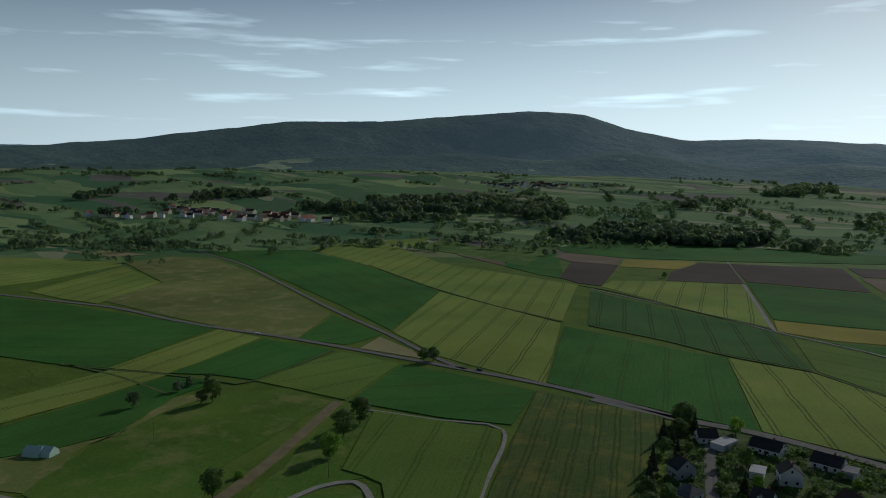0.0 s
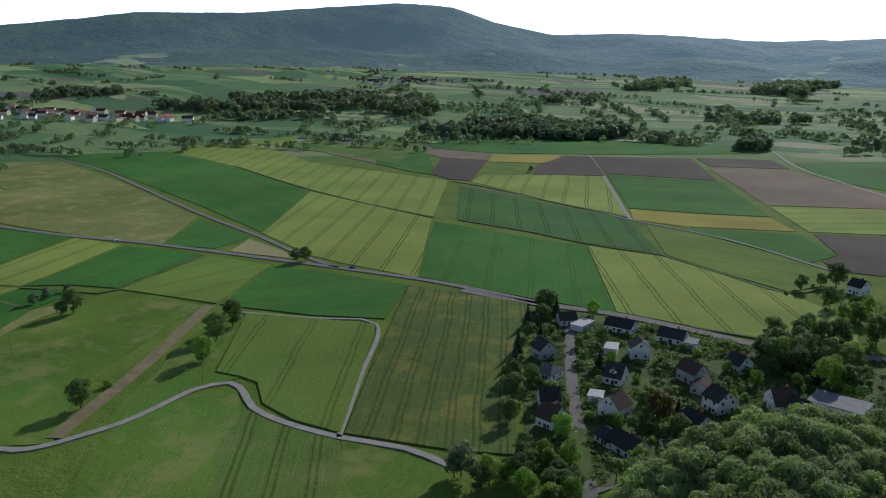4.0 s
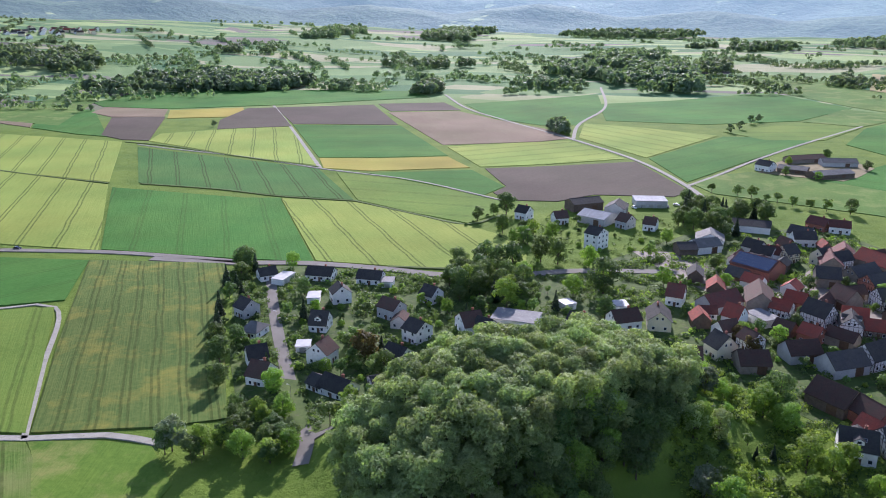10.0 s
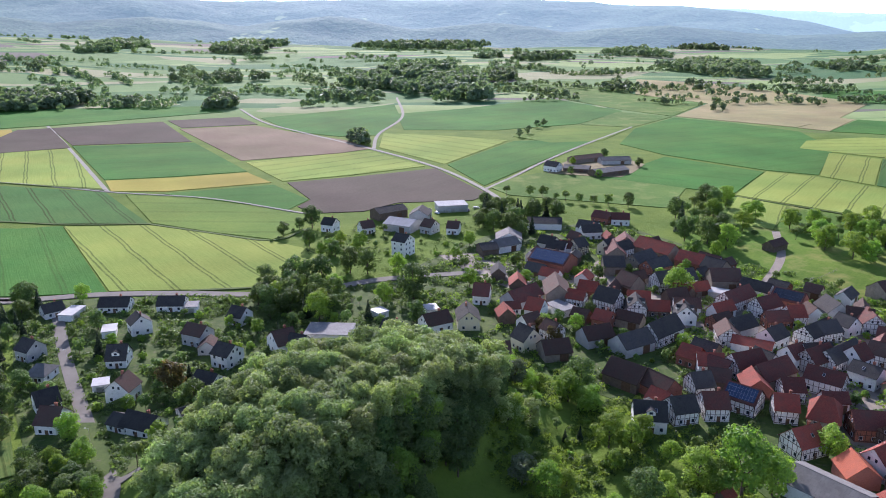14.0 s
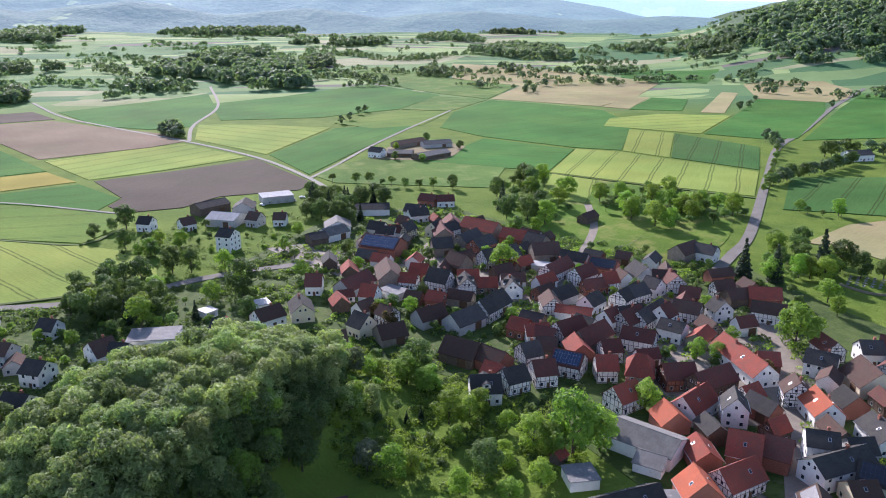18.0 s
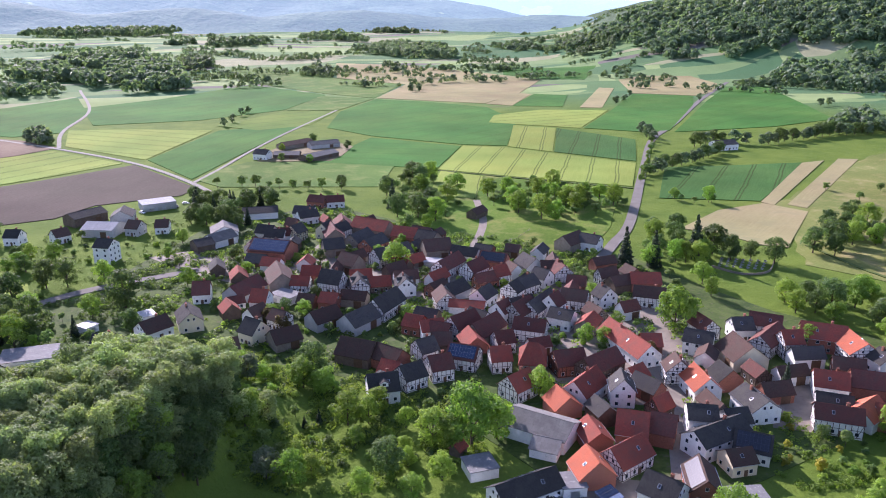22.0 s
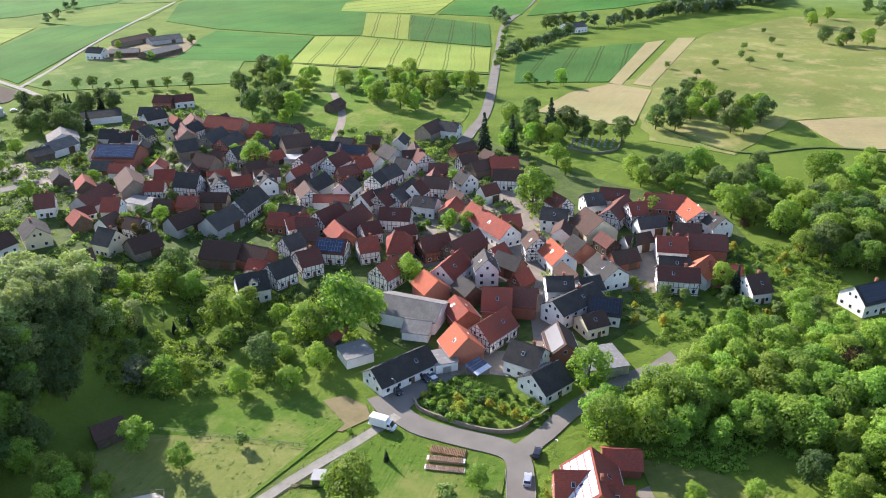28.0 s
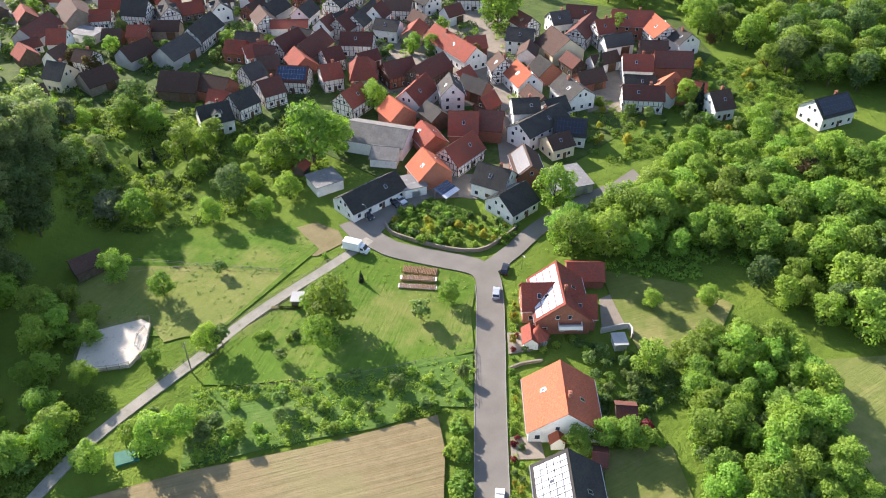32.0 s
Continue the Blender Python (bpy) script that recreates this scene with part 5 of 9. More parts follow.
def street_lamp(x, y, heading):
    root = base_at("street_lamp", "slim grey street lamp with a curved head", "street lamp", x, y, heading)
    tv, tf = [], []
    tube(tv, tf, (0, 0, -0.3), (0, 0, 4.6), 0.07, 0.045, 8)
    tube(tv, tf, (0, 0, 4.6), (0.7, 0, 4.9), 0.045, 0.035, 8)
    shared("pole", joined("pole", tv, tf, METAL), root)
    bm = bmesh.new()
    block(bm, 0.6, 1.2, -0.12, 0.12, 4.84, 4.95, 0.03)
    part("lamp_head", bm, WHITE_PAINT, root)


def power_pole(x, y, tall=9):
    root = base_at("power_pole", "weathered wooden power pole with a cross arm", "pole", x, y, 40)
    tv, tf = [], []
    tube(tv, tf, (0, 0, -0.5), (0, 0, tall), 0.15, 0.1, 8)
    shared("pole", joined("pole", tv, tf, FENCE_WOOD), root)
    bm = bmesh.new()
    block(bm, -0.9, 0.9, -0.06, 0.06, tall - 0.7, tall - 0.55)
    part("cross_arm", bm, FENCE_WOOD, root)


def gravestones(corners):
    """A small churchyard: rows of stones."""
    (ax, ay), (bx, by), (cx, cy), (dx, dy) = corners
    rng = random.Random(4)
    first = None
    for i in range(7):
        for k in range(4):
            u, v = (i + 0.5) / 7, (k + 0.5) / 4
            x = (ax * (1 - u) + bx * u) * (1 - v) + (dx * (1 - u) + cx * u) * v
            y = (ay * (1 - u) + by * u) * (1 - v) + (dy * (1 - u) + cy * u) * v
            m = pose(x, y, ground_z(x, y), 0, 0, rng.uniform(-6, 6) + 20)
            if first is None:
                first = tagged(new("gravestone"), "low granite gravestone in a hedged churchyard", "gravestone", "gravestones in the churchyard")
                bm = bmesh.new()
                prism(bm, [(-0.45, -0.1), (0.45, -0.1), (0.45, 0.8), (0.25, 1.0), (-0.25, 1.0), (-0.45, 0.8)], -0.09, 0.09)
                part("stone", bm, GRANITE, first)
                bm = bmesh.new()
                block(bm, 0.1, 2.0, -0.5, 0.5, -0.1, 0.16, 0.03)
                part("grave_border", bm, KERB, first)
                first.matrix_basis = m
            else:
                copy_thing(first, m)


def sheet_tent(x, y, heading):
    root = base_at("field_shelter", "pale green sheeted hay shelter in a pasture", "shelter", x, y, heading, "hay shelters in the pasture")
    bm = bmesh.new()
    prism(bm, [(-3.2, 0), (-2.6, 2.2), (0, 4.2), (2.6, 2.2), (3.2, 0)], -4, 4)
    part("cover", bm, TENT, root)
    # a thin dark sheet stands in for the shade inside the end
    bm = bmesh.new()
    prism(bm, [(-1.6, 0), (-1.4, 1.7), (0, 2.8), (1.4, 1.7), (1.6, 0)], -4.03, -3.98)
    part("opening", bm, RUBBER, root, "dark sheet in place of the shaded open end")


def kerb(points, width):
    for s in (-1, 1):
        ob = ribbon("kerb", points, 0.16, KERB, 0.36, 0.5, 2.0, s * (width / 2 + 0.08))
        tagged(ob, "low grey kerb stones along the street", "kerb", kind="structure")


def hamlet(seed, cx, cy, along, across, turn, count):
    """A far village: small gabled houses in loose rows."""
    rng = random.Random(seed)
    for _ in range(count):
        u, v = rng.gauss(0, 0.45) * along, rng.gauss(0, 0.45) * across
        h = radians(turn)
        x, y = cx + u * math.sin(h) + v * math.cos(h), cy + u * math.cos(h) - v * math.sin(h)
        if taken(x, y, 6):
            continue
        roof = rng.choice((ROOF_WINE, ROOF_BROWN, ROOF_SLATE, ROOF_RED))
        house("small far house with pale walls and a tiled roof", x, y, rng.choice((turn, turn + 90)) + rng.uniform(-15, 15), rng.uniform(11, 22), rng.uniform(9, 13), rng.uniform(5, 7), 4.5,
              roof, rng.choice((WALL_WHITE, WALL_WHITE, WALL_CREAM)), "n")


def outbuildings(seed, corners, count):
    """Sheds, barns and back houses that fill the yards, turned like their neighbours."""
    rng = random.Random(seed)
    xs, ys = [c[0] for c in corners], [c[1] for c in corners]
    made, tries = 0, 0
    while made < count and tries < 6000:
        tries += 1
        x, y = rng.uniform(min(xs), max(xs)), rng.uniform(min(ys), max(ys))
        inside = False
        for i, (ax, ay) in enumerate(corners):
            bx, by = corners[i - 1]
            if (ay > y) != (by > y) and x < (bx - ax) * (y - ay) / (by - ay) + ax:
                inside = not inside
        l, w = rng.uniform(7, 12), rng.uniform(5.5, 7.5)
        if not inside or taken(x, y, w * 0.55):
            continue
        near = min(HOMES, key=lambda q: (q[0] - x) ** 2 + (q[1] - y) ** 2)
        roof, word = rng.choice(((ROOF_WINE, "dark red tiled"), (ROOF_BROWN, "brown tiled"), (ROOF_RED, "red tiled"), (ROOF_SLATE, "slate grey"), (ROOF_BROWN, "brown tiled")))
        wall, wword = rng.choice(((WALL_WHITE, "white-rendered"), (WALL_BRICK, "brick"), (WALL_WOOD, "timber-boarded"), (WALL_STONE, "sandstone"), (WALL_WHITE, "white-rendered")))
        house(f"{wword} outbuilding with a {word} roof", x, y, math.degrees(near[2]) + rng.choice((0, 90)), l, w, rng.uniform(3.2, 4.4), rng.uniform(2.4, 3.4), roof, wall,
              rng.choice(("bn", "bn", "t")), "outbuilding", "outbuilding")
        made += 1

# ------------------------------------------------------------ fields
field("yellow-green barley field with dark wheel tracks", BARLEY, -30, (-899, 665), (-915, 773), (-840, 782), (-651, 682), (-431, 651), (-339.2, 490), (-424, 507), (-531, 540), (-696, 603))
field("yellow-green barley field beside the road fork", BARLEY, -28, (-502, 524), (-334.8, 482), (-247.9, 340.6), (-277.9, 340.7), (-302.3, 340.8), (-331.4, 344.0), (-405, 371.8))
field("wide dark green wheat field on a gentle rise", WHEAT, 111, (-957, 536), (-947, 588), (-890, 654), (-689, 596), (-527, 535), (-501, 521), (-410, 374.7), (-525, 417), (-678, 467), (-847, 520))
field("olive green meadow with yellow flowers", OLIVE, 50, (-684, 281.6), (-750, 373.5), (-826, 496), (-654, 444), (-492, 384.7), (-437, 310.0), (-487, 296.8), (-574, 287.5))
field("small dark green wheat plot beside a road", WHEAT, 8, (-483, 380.2), (-404, 360.8), (-397.7, 323.3), (-435, 310.0))
field("bare straw-coloured triangle of ground between two roads", STRAW, 77, (-399.8, 354.6), (-356.1, 343.2), (-334.1, 332.4), (-383.6, 322.5))
field("dark green wheat field with parallel wheel tracks", WHEAT_LINES, -30, (-401, 628), (-359.8, 613), (-279.8, 588), (-205.8, 563), (-149.2, 471), (-201.3, 474), (-251.7, 484), (-317.1, 492))
field("broad dark green wheat field behind the houses", WHEAT, -27, (-327.1, 475), (-223.7, 463), (-198.8, 467), (-130.7, 343.5), (-171.5, 341.0), (-247.3, 342.5))
field("pale yellow-green barley field below brown soil", BARLEY, -23, (-409, 660), (-421, 701), (-369.8, 743), (-310.7, 771), (-209.4, 575), (-295.9, 606))
field("yellow-green barley field with curved wheel tracks", BARLEY, -32, (-197.7, 466), (-146.1, 465), (-103.0, 442), (-66.5, 424), (-42.0, 405), (-27.4, 372.9), (-26.5, 359.3), (-60.8, 346.6), (-92.7, 344.1), (-130.1, 345.0))
field("yellow-green rye field along a grassy bank", RYE, 96, (-188.9, 555), (-121.9, 530), (-54.4, 485), (-51.8, 451), (-66.5, 428), (-103.8, 446), (-146.4, 471))
field("narrow bright green wheat field", WHEAT, 83, (-162.6, 555), (-87.0, 581), (-55.6, 528), (-66.8, 499), (-113.5, 528))
field("faded yellow strip of flowering rape", RAPE, 78, (-220.2, 606), (-167.7, 615), (-115.4, 632), (-90.0, 590), (-162.7, 563), (-203.0, 567))
field("bright green wheat field", WHEAT, 77, (-312.0, 783), (-196.9, 798), (-116.2, 637), (-168.9, 620), (-222.2, 610))
field("dark brown ploughed field", PLOUGH_DARK, 79, (-390.0, 923), (-275.0, 972), (-201.1, 805), (-314.8, 790))
field("reddish brown ploughed field", PLOUGH_RED, -25, (-237.7, 903), (-156.1, 928), (-90.4, 851), (-44.1, 805), (-13.5, 749), (-45.2, 723), (-130.3, 689))
field("dark ploughed strip beside a farm track", PLOUGH_DARK, 67, (-272.4, 983), (-189.9, 1013), (-154.4, 939), (-237.5, 913))
field("pale yellow-green barley strip", BARLEY, 55, (-124.7, 680), (-75.8, 707), (-17.5, 733), (31.8, 650), (-29.6, 615), (-82.1, 594))
field("large dark brown ploughed field next to a farm", PLOUGH_DARK, 34, (-77.7, 588), (-20.3, 610), (39.9, 639), (71.2, 537), (58.9, 518), (6.1, 514), (-16.6, 491), (-49.9, 488), (-61.3, 508), (-54.4, 528))
field("green wheat field beside a farm track", WHEAT, 33, (-160.6, 1001), (-66.2, 1078), (11.6, 1152), (18.4, 971), (-11.9, 838), (-51.5, 830), (-105.6, 874))
field("pale yellow-green barley field with wheel tracks", BARLEY, 137, (-3.9, 851), (58.6, 829), (125.8, 789), (49.4, 658), (-8.0, 753))
field("bright green wheat field below a farm", WHEAT, 42, (51.6, 655), (131.0, 785), (195.8, 789), (263.6, 850), (192.7, 752), (137.3, 668), (72.6, 566))
field("pale green meadow behind the village", MEADOW, 101, (75.1, 562), (100.8, 596), (126.8, 614), (175.5, 591), (224.0, 550), (186.2, 485), (140.4, 507), (86.5, 532))
field("green wheat field on the valley floor", WHEAT, 56, (12.6, 1033), (108.4, 1087), (260, 1225), (322.9, 1043), (231.1, 913), (125.6, 867), (19.6, 877))
field("pale green meadow strip", MEADOW, 78, (232.2, 907), (313.0, 1033), (367.5, 972), (285.0, 878))
field("grassy pale field with small trees", RYE, 79, (135.2, 817), (228.4, 897), (280.6, 869), (221.6, 779), (166.3, 771))
field("broad green wheat field", WHEAT, 68, (284.9, 867), (367.3, 965), (418, 909), (461, 829), (433, 712), (346.7, 586), (313.8, 610), (257.0, 689), (234.3, 757))
field("green wheat field with faint rows", WHEAT, 125, (253.5, 680), (309.0, 602), (247.6, 523), (185.8, 576), (169.2, 586))
field("yellow-green barley field with wheel tracks", BARLEY, 39, (312.1, 604), (342.4, 578), (363.3, 537), (399.7, 474), (344.6, 410), (295.9, 462), (247.9, 520))
field("pale striped barley plot", BARLEY, 35, (415, 689), (443, 652), (367.2, 544), (346.2, 583))
field("green wheat plot with wheel tracks", WHEAT_LINES, 39, (444, 652), (472, 563), (405, 480), (368.5, 543))
field("pale yellow plot among green fields", BARLEY, 90, (434, 764), (506, 780), (578, 743), (466, 642), (401, 717))
field("green wheat plot", WHEAT, 90, (574, 734), (717, 869), (776, 813), (706, 738), (538, 591), (506, 597), (469, 641))
field("dry straw-coloured field on a low rise", STRAW, 135, (511, 1567), (620, 1462), (687, 1250), (708, 1095), (568, 935), (476, 864), (373.3, 977), (480, 1128), (416, 1276))
field("pale dry meadow", MEADOW, 146, (217, 1450), (363, 1542), (416, 1276), (475, 1130), (369.8, 978), (327.1, 1057), (271, 1237))
field("green wheat field under a row of hills", WHEAT, 115, (774, 1336), (911, 1217), (778, 1068), (717, 1111), (702, 1206))
field("straw-coloured plot", STRAW, 56, (475, 859), (576, 947), (586, 927), (497, 830))
field("straw-coloured plot beside green wheat", STRAW, 46, (562, 778), (723, 956), (739, 940), (584, 763))
field("green wheat plot", WHEAT, 66, (495, 826), (589, 926), (625, 895), (549, 796))
field("straw-coloured field beside the country road", STRAW, 99, (823, 1037), (978, 1093), (927, 922), (837, 839), (780, 812), (721, 875))
field("dark green wheat field beyond the road", WHEAT, 72, (757, 766), (905, 881), (956, 848), (829, 672), (755, 574), (652, 564), (535, 581))
field("green wheat field with curved wheel tracks", WHEAT_LINES, 52, (409, 451), (459, 434), (520, 418), (437, 366.5), (391.4, 341.0), (364.6, 359.2), (338.5, 375.7))
field("straw-coloured strip on a gentle slope", STRAW, 63, (519, 417), (543, 416), (390.5, 329.1), (389.5, 338.7))
field("dry straw-coloured field behind trees", STRAW, 63, (349.8, 335.4), (388.5, 336.1), (396.7, 308.9), (326.7, 263.0), (316.7, 273.6), (314.5, 296.8), (301.1, 314.6))
field("yellow-green barley strip beside an orchard", BARLEY, 31, (246.8, 514), (267.0, 483), (229.7, 426), (206.8, 449))
field("straw-coloured strip on the hillside", STRAW, 61, (399.6, 326.9), (560, 416), (572, 407), (403, 315.2))
field("bare brown field on the hillside", STRAW, 118, (406, 214.3), (436, 201.1), (477, 176.7), (413, 145.5), (381.2, 171.9))
field("bright green wheat field beside a gravel track", RYE, -32, (-279.7, 242.5), (-246.7, 254.3), (-217.3, 264.9), (-185.3, 215.0), (-159.5, 173.6), (-179.4, 171.8), (-197.7, 175.2), (-213.1, 187.1), (-223.2, 187.4), (-234.5, 185.4))
field("streaky green pea field with yellow patches", PEAS, -29, (-242.2, 324.9), (-207.1, 328.5), (-172.9, 332.4), (-138.8, 260.8), (-104.5, 192.6), (-122.8, 184.3), (-158.2, 174.2), (-192.8, 234.0))
field("dark green wheat field south of the road", WHEAT, 37, (-334.1, 312.9), (-286.9, 320.6), (-241.7, 324.1), (-218.5, 273.2), (-250.1, 257.9), (-300.7, 244.1))
field("yellow-green rye field", RYE, 8, (-384.7, 307.8), (-336.1, 312.9), (-303.6, 244.3), (-335.6, 238.5), (-367.0, 232.1))
field("blue-green wheat field", WHEAT, -13, (-452, 293.9), (-392.5, 307.2), (-369.9, 232.6), (-397.3, 221.9), (-416, 206.5))
field("narrow bright yellow-green rye strip", BARLEY, -23, (-502, 289.0), (-458, 295.2), (-416, 206.1), (-453, 186.8))
field("large dark green wheat field", WHEAT, 50, (-824, 206.2), (-690, 249.8), (-587, 271.5), (-509, 288.7), (-454, 185.7), (-490, 167.3), (-570, 138.0))
field("bright yellow-green rye strip", BARLEY, -5, (-448, 185.0), (-414, 203.8), (-400, 155.0), (-390.9, 107.1), (-426, 108.5))
field("dark blue-green crop field", WHEAT, -17, (-411, 201.2), (-380.0, 218.5), (-373.0, 187.0), (-339.9, 141.7), (-339.6, 116.0), (-350.3, 79.0), (-382.4, 95.9), (-396.2, 153.4))
field("pale yellow-green barley field", BARLEY, -36, (-783, 253.0), (-893, 394.9), (-750, 368.2), (-674, 271.2), (-718, 259.7))
field("yellow-green barley field", BARLEY, -19, (-1025, 232.0), (-1100, 324.9), (-942, 414), (-910, 399.4), (-843, 278.4), (-829, 195.0))
field("olive rye field on a gentle slope", OLIVE, 13, (-928, 412), (-950, 481), (-888, 515), (-807, 486), (-740, 367.0))
field("dry straw-coloured strip", STRAW, 53, (-1110, 406), (-1075, 461), (-992, 474), (-996, 427))
field("pale barley field on the plain", BARLEY, 10, (-904, 670), (-910, 777), (-886, 904), (-799, 793), (-872, 790))
field("reddish brown ploughed plot", PLOUGH_RED, 103, (-692, 759), (-727, 832), (-654, 833), (-579, 715))
field("green wheat plot between brown fields", WHEAT, -15, (-574, 712), (-653, 834), (-604, 863), (-462, 675), (-501, 683))
field("dark brown ploughed plot", PLOUGH_DARK, -10, (-473, 681), (-538, 799), (-481, 817), (-410, 662), (-437, 661))
field("brown ploughed plot", PLOUGH_RED, 46, (-588, 834), (-601, 885), (-514, 880), (-483, 816), (-542, 804))
field("faded yellow strip of rape", RAPE, 67, (-506, 871), (-429, 913), (-390.1, 836), (-472, 805))
field("brown ploughed strip", PLOUGH_DARK, 46, (-406, 801), (-420, 907), (-389.2, 921), (-310.1, 773), (-378.4, 739))
field("broad dark green wheat field", WHEAT, 59, (-646, 923), (-659, 1043), (-539, 1090), (-390, 1139), (-269.8, 1144), (-220.5, 1071), (-393.3, 948), (-517, 885), (-608, 888))
field("green meadow strip on the plain", MEADOW, 65, (-797, 778), (-859, 916), (-731, 852), (-731, 1022), (-656, 945), (-557, 731), (-699, 767))
meadow("long green pasture with mown lines", LUSH, -26, (-358.2, 209.3), (-342.1, 235.9), (-307.9, 238.2), (-270.3, 152.1), (-231.7, 116.0), (-253.2, 100.4), (-281.1, 93.6), (-301.2, 89.9), (-334.0, 127.2), (-350.6, 170.8))
meadow("bright green pasture between tracks", LUSH, -44, (-296.8, 240.1), (-280.7, 241.7), (-236.3, 185.4), (-222.3, 186.6), (-229.0, 169.9), (-225.7, 147.3), (-229.0, 129.3))
meadow("rough olive pasture", OLIVE, -33, (-371.9, 185.5), (-362.8, 208.1), (-351.6, 169.9), (-334.0, 127.2), (-302.2, 90.3), (-328.9, 73.3), (-348.3, 78.5), (-338.4, 141.1))
meadow("green pasture with mown lines beside a track", LUSH, -38, (-226.0, 133.1), (-225.5, 157.6), (-215.2, 177.8), (-197.4, 166.8), (-179.7, 166.6), (-157.0, 170.6), (-126.8, 134.9), (-199.3, 98.9))
meadow("rutted green field with dark wheel tracks", RUTTED, -38, (-201.4, 169.6), (-181.4, 165.7), (-154.7, 169.3), (-134.3, 146.2), (-117.5, 123.8), (-148.7, 108.3), (-181.7, 139.7))
meadow("bright green pasture below a track", LUSH, -11, (-156.2, 170.2), (-137.2, 173.9), (-118.5, 174.8), (-104.3, 158.0), (-102.4, 131.3), (-120.2, 127.5))
meadow("hillside pasture in evening light", OLIVE, 71, (393.6, 331.3), (598, 415), (746, 424), (847, 309.6), (495, 151.3), (438, 202.3), (405, 216.8), (327.7, 200.1), (312.0, 239.6))
meadow("orchard meadow behind the farmhouses", LUSH, 42, (197.2, 455), (243.6, 527), (325.1, 401), (269.6, 336.7), (213.9, 288.5), (182.3, 311.5), (173.0, 341.0), (159.6, 395.4))
meadow("bright green horse pasture", LUSH, 75, (24.3, 158.0), (43.2, 161.2), (70.5, 145.8), (69.9, 133.7), (52.4, 125.8), (36.0, 122.1), (30.3, 124.3), (15.0, 141.8))
meadow("grazed olive-brown paddock beside the farm lane", OLIVE, 60, (28.1, 160.0), (43.6, 145.8), (58.6, 129.6), (47.8, 126.0), (39.0, 124.6), (31.5, 124.0), (26.5, 126.5), (26.8, 134.2), (14.5, 142.4), (12.0, 147.0), (17.5, 156.0))
meadow("bright green meadow between two lanes", LUSH, 55, (75.3, 126.3), (82.4, 116.8), (90.7, 104.8), (92.0, 98.2), (76.7, 80.5), (54.5, 91.4), (32.0, 103.9), (26.4, 110.6), (39.0, 117.3), (63.9, 124.2))
meadow("rough grass strip with young fruit trees", MEADOW, 114, (24.8, 109.9), (54.1, 90.9), (76.1, 80.2), (66.6, 69.4), (61.1, 73.1), (38.4, 83.6), (15.5, 92.5))
meadow("mown garden lawn beside woodland", OLIVE, 110, (118.4, 81.7), (129.8, 66.7), (133.3, 53.4), (116.9, 48.1), (103.7, 59.1), (113.1, 70.2))
meadow("sunlit meadow at the edge of the wood", OLIVE, 98, (125.3, 36.8), (158.5, 13.6), (115.5, -9.7), (111.7, 8.0), (120.2, 24.9))
meadow("lawn behind the solar-roofed house", OLIVE, 102, (79.5, 46.1), (90.4, 37.1), (78.4, 21.0), (65.0, 32.1))

# ------------------------------------------------------------ roads
road("grey country road crossing the fields", ASPHALT, 4.8, (-842, 211.0), (-704, 255.1), (-641, 274.3), (-564, 282.1), (-503, 293.2), (-453, 306.2), (-402, 315.2), (-355.3, 322.4), (-304.5, 330.4), (-243.5, 338.3), (-200.1, 338.4), (-166.5, 335.9))
road("grey country road past the estate", ASPHALT, 6.0, (-212.8, 333.2), (-171.4, 334.0), (-134.3, 340.2), (-96.8, 339.3), (-64.3, 335.4), (-38.2, 336.9), (-6.8, 351.5), (26.5, 357.5), (46.2, 359.2))
road("narrow field road over the rise", ASPHALT, 3.8, (-977, 538), (-816, 505), (-661, 452), (-502, 395.4), (-399.9, 363.9), (-332.2, 339.6), (-298.9, 331.7))
road("pale gravel farm track between fields", GRAVEL, 3.2, (-399.1, 939), (-310.6, 771), (-204.8, 565))
road("pale gravel farm track along the barley", GRAVEL, 2.2, (-408, 640), (-366.5, 625), (-285.8, 601), (-204.8, 565), (-182.0, 557), (-123.0, 536), (-53.6, 488))
road("pale gravel lane leading to the farm", GRAVEL, 3.8, (-205.3, 1107), (-150.8, 960), (-91.3, 860), (-16.2, 746), (41.2, 644), (71.6, 550), (82.6, 482))
road("pale gravel lane winding over the plain", GRAVEL, 3.6, (17, 1254), (20.5, 1006), (-8.9, 847), (-13.4, 746))
road("gravel lane to the outlying farm", GRAVEL, 2.8, (72.0, 554), (101.5, 601), (135.7, 660), (191.0, 746), (286.0, 882))
road("country road leaving the village", ASPHALT, 6.0, (953, 927), (759, 779), (573, 624), (486, 556), (394.3, 458), (286.4, 340.1), (250.0, 308.6), (222.4, 285.9))
road("gravel farm track between pastures", GRAVEL, 2.8, (-309.3, 81.5), (-286.1, 90.8), (-263.3, 99.1), (-248.5, 103.3), (-237.4, 107.7), (-232.3, 114.5), (-229.7, 122.9), (-226.3, 136.6), (-226.2, 149.3), (-227.9, 168.8), (-221.7, 181.0), (-210.1, 177.7), (-198.4, 171.0), (-181.8, 168.7), (-157.5, 171.2), (-135.3, 177.3), (-117.6, 176.0))
road("gravel track along the wheat field", GRAVEL, 1.8, (-284.3, 241.1), (-247.2, 254.9), (-217.1, 265.1), (-183.6, 212.9), (-157.9, 170.9))
road("dirt track across the pasture", EARTH, 5.5, (-304.5, 239.8), (-264.6, 174.5), (-244.6, 136.6), (-234.8, 118.7))

# ------------------------------------------------------------ houses
house("white-rendered house with an anthracite tiled roof", -143.8, 316.2, 51, 8.2, 8, 3, 2.6, ROOF_BLACK, WALL_WHITE, "c")
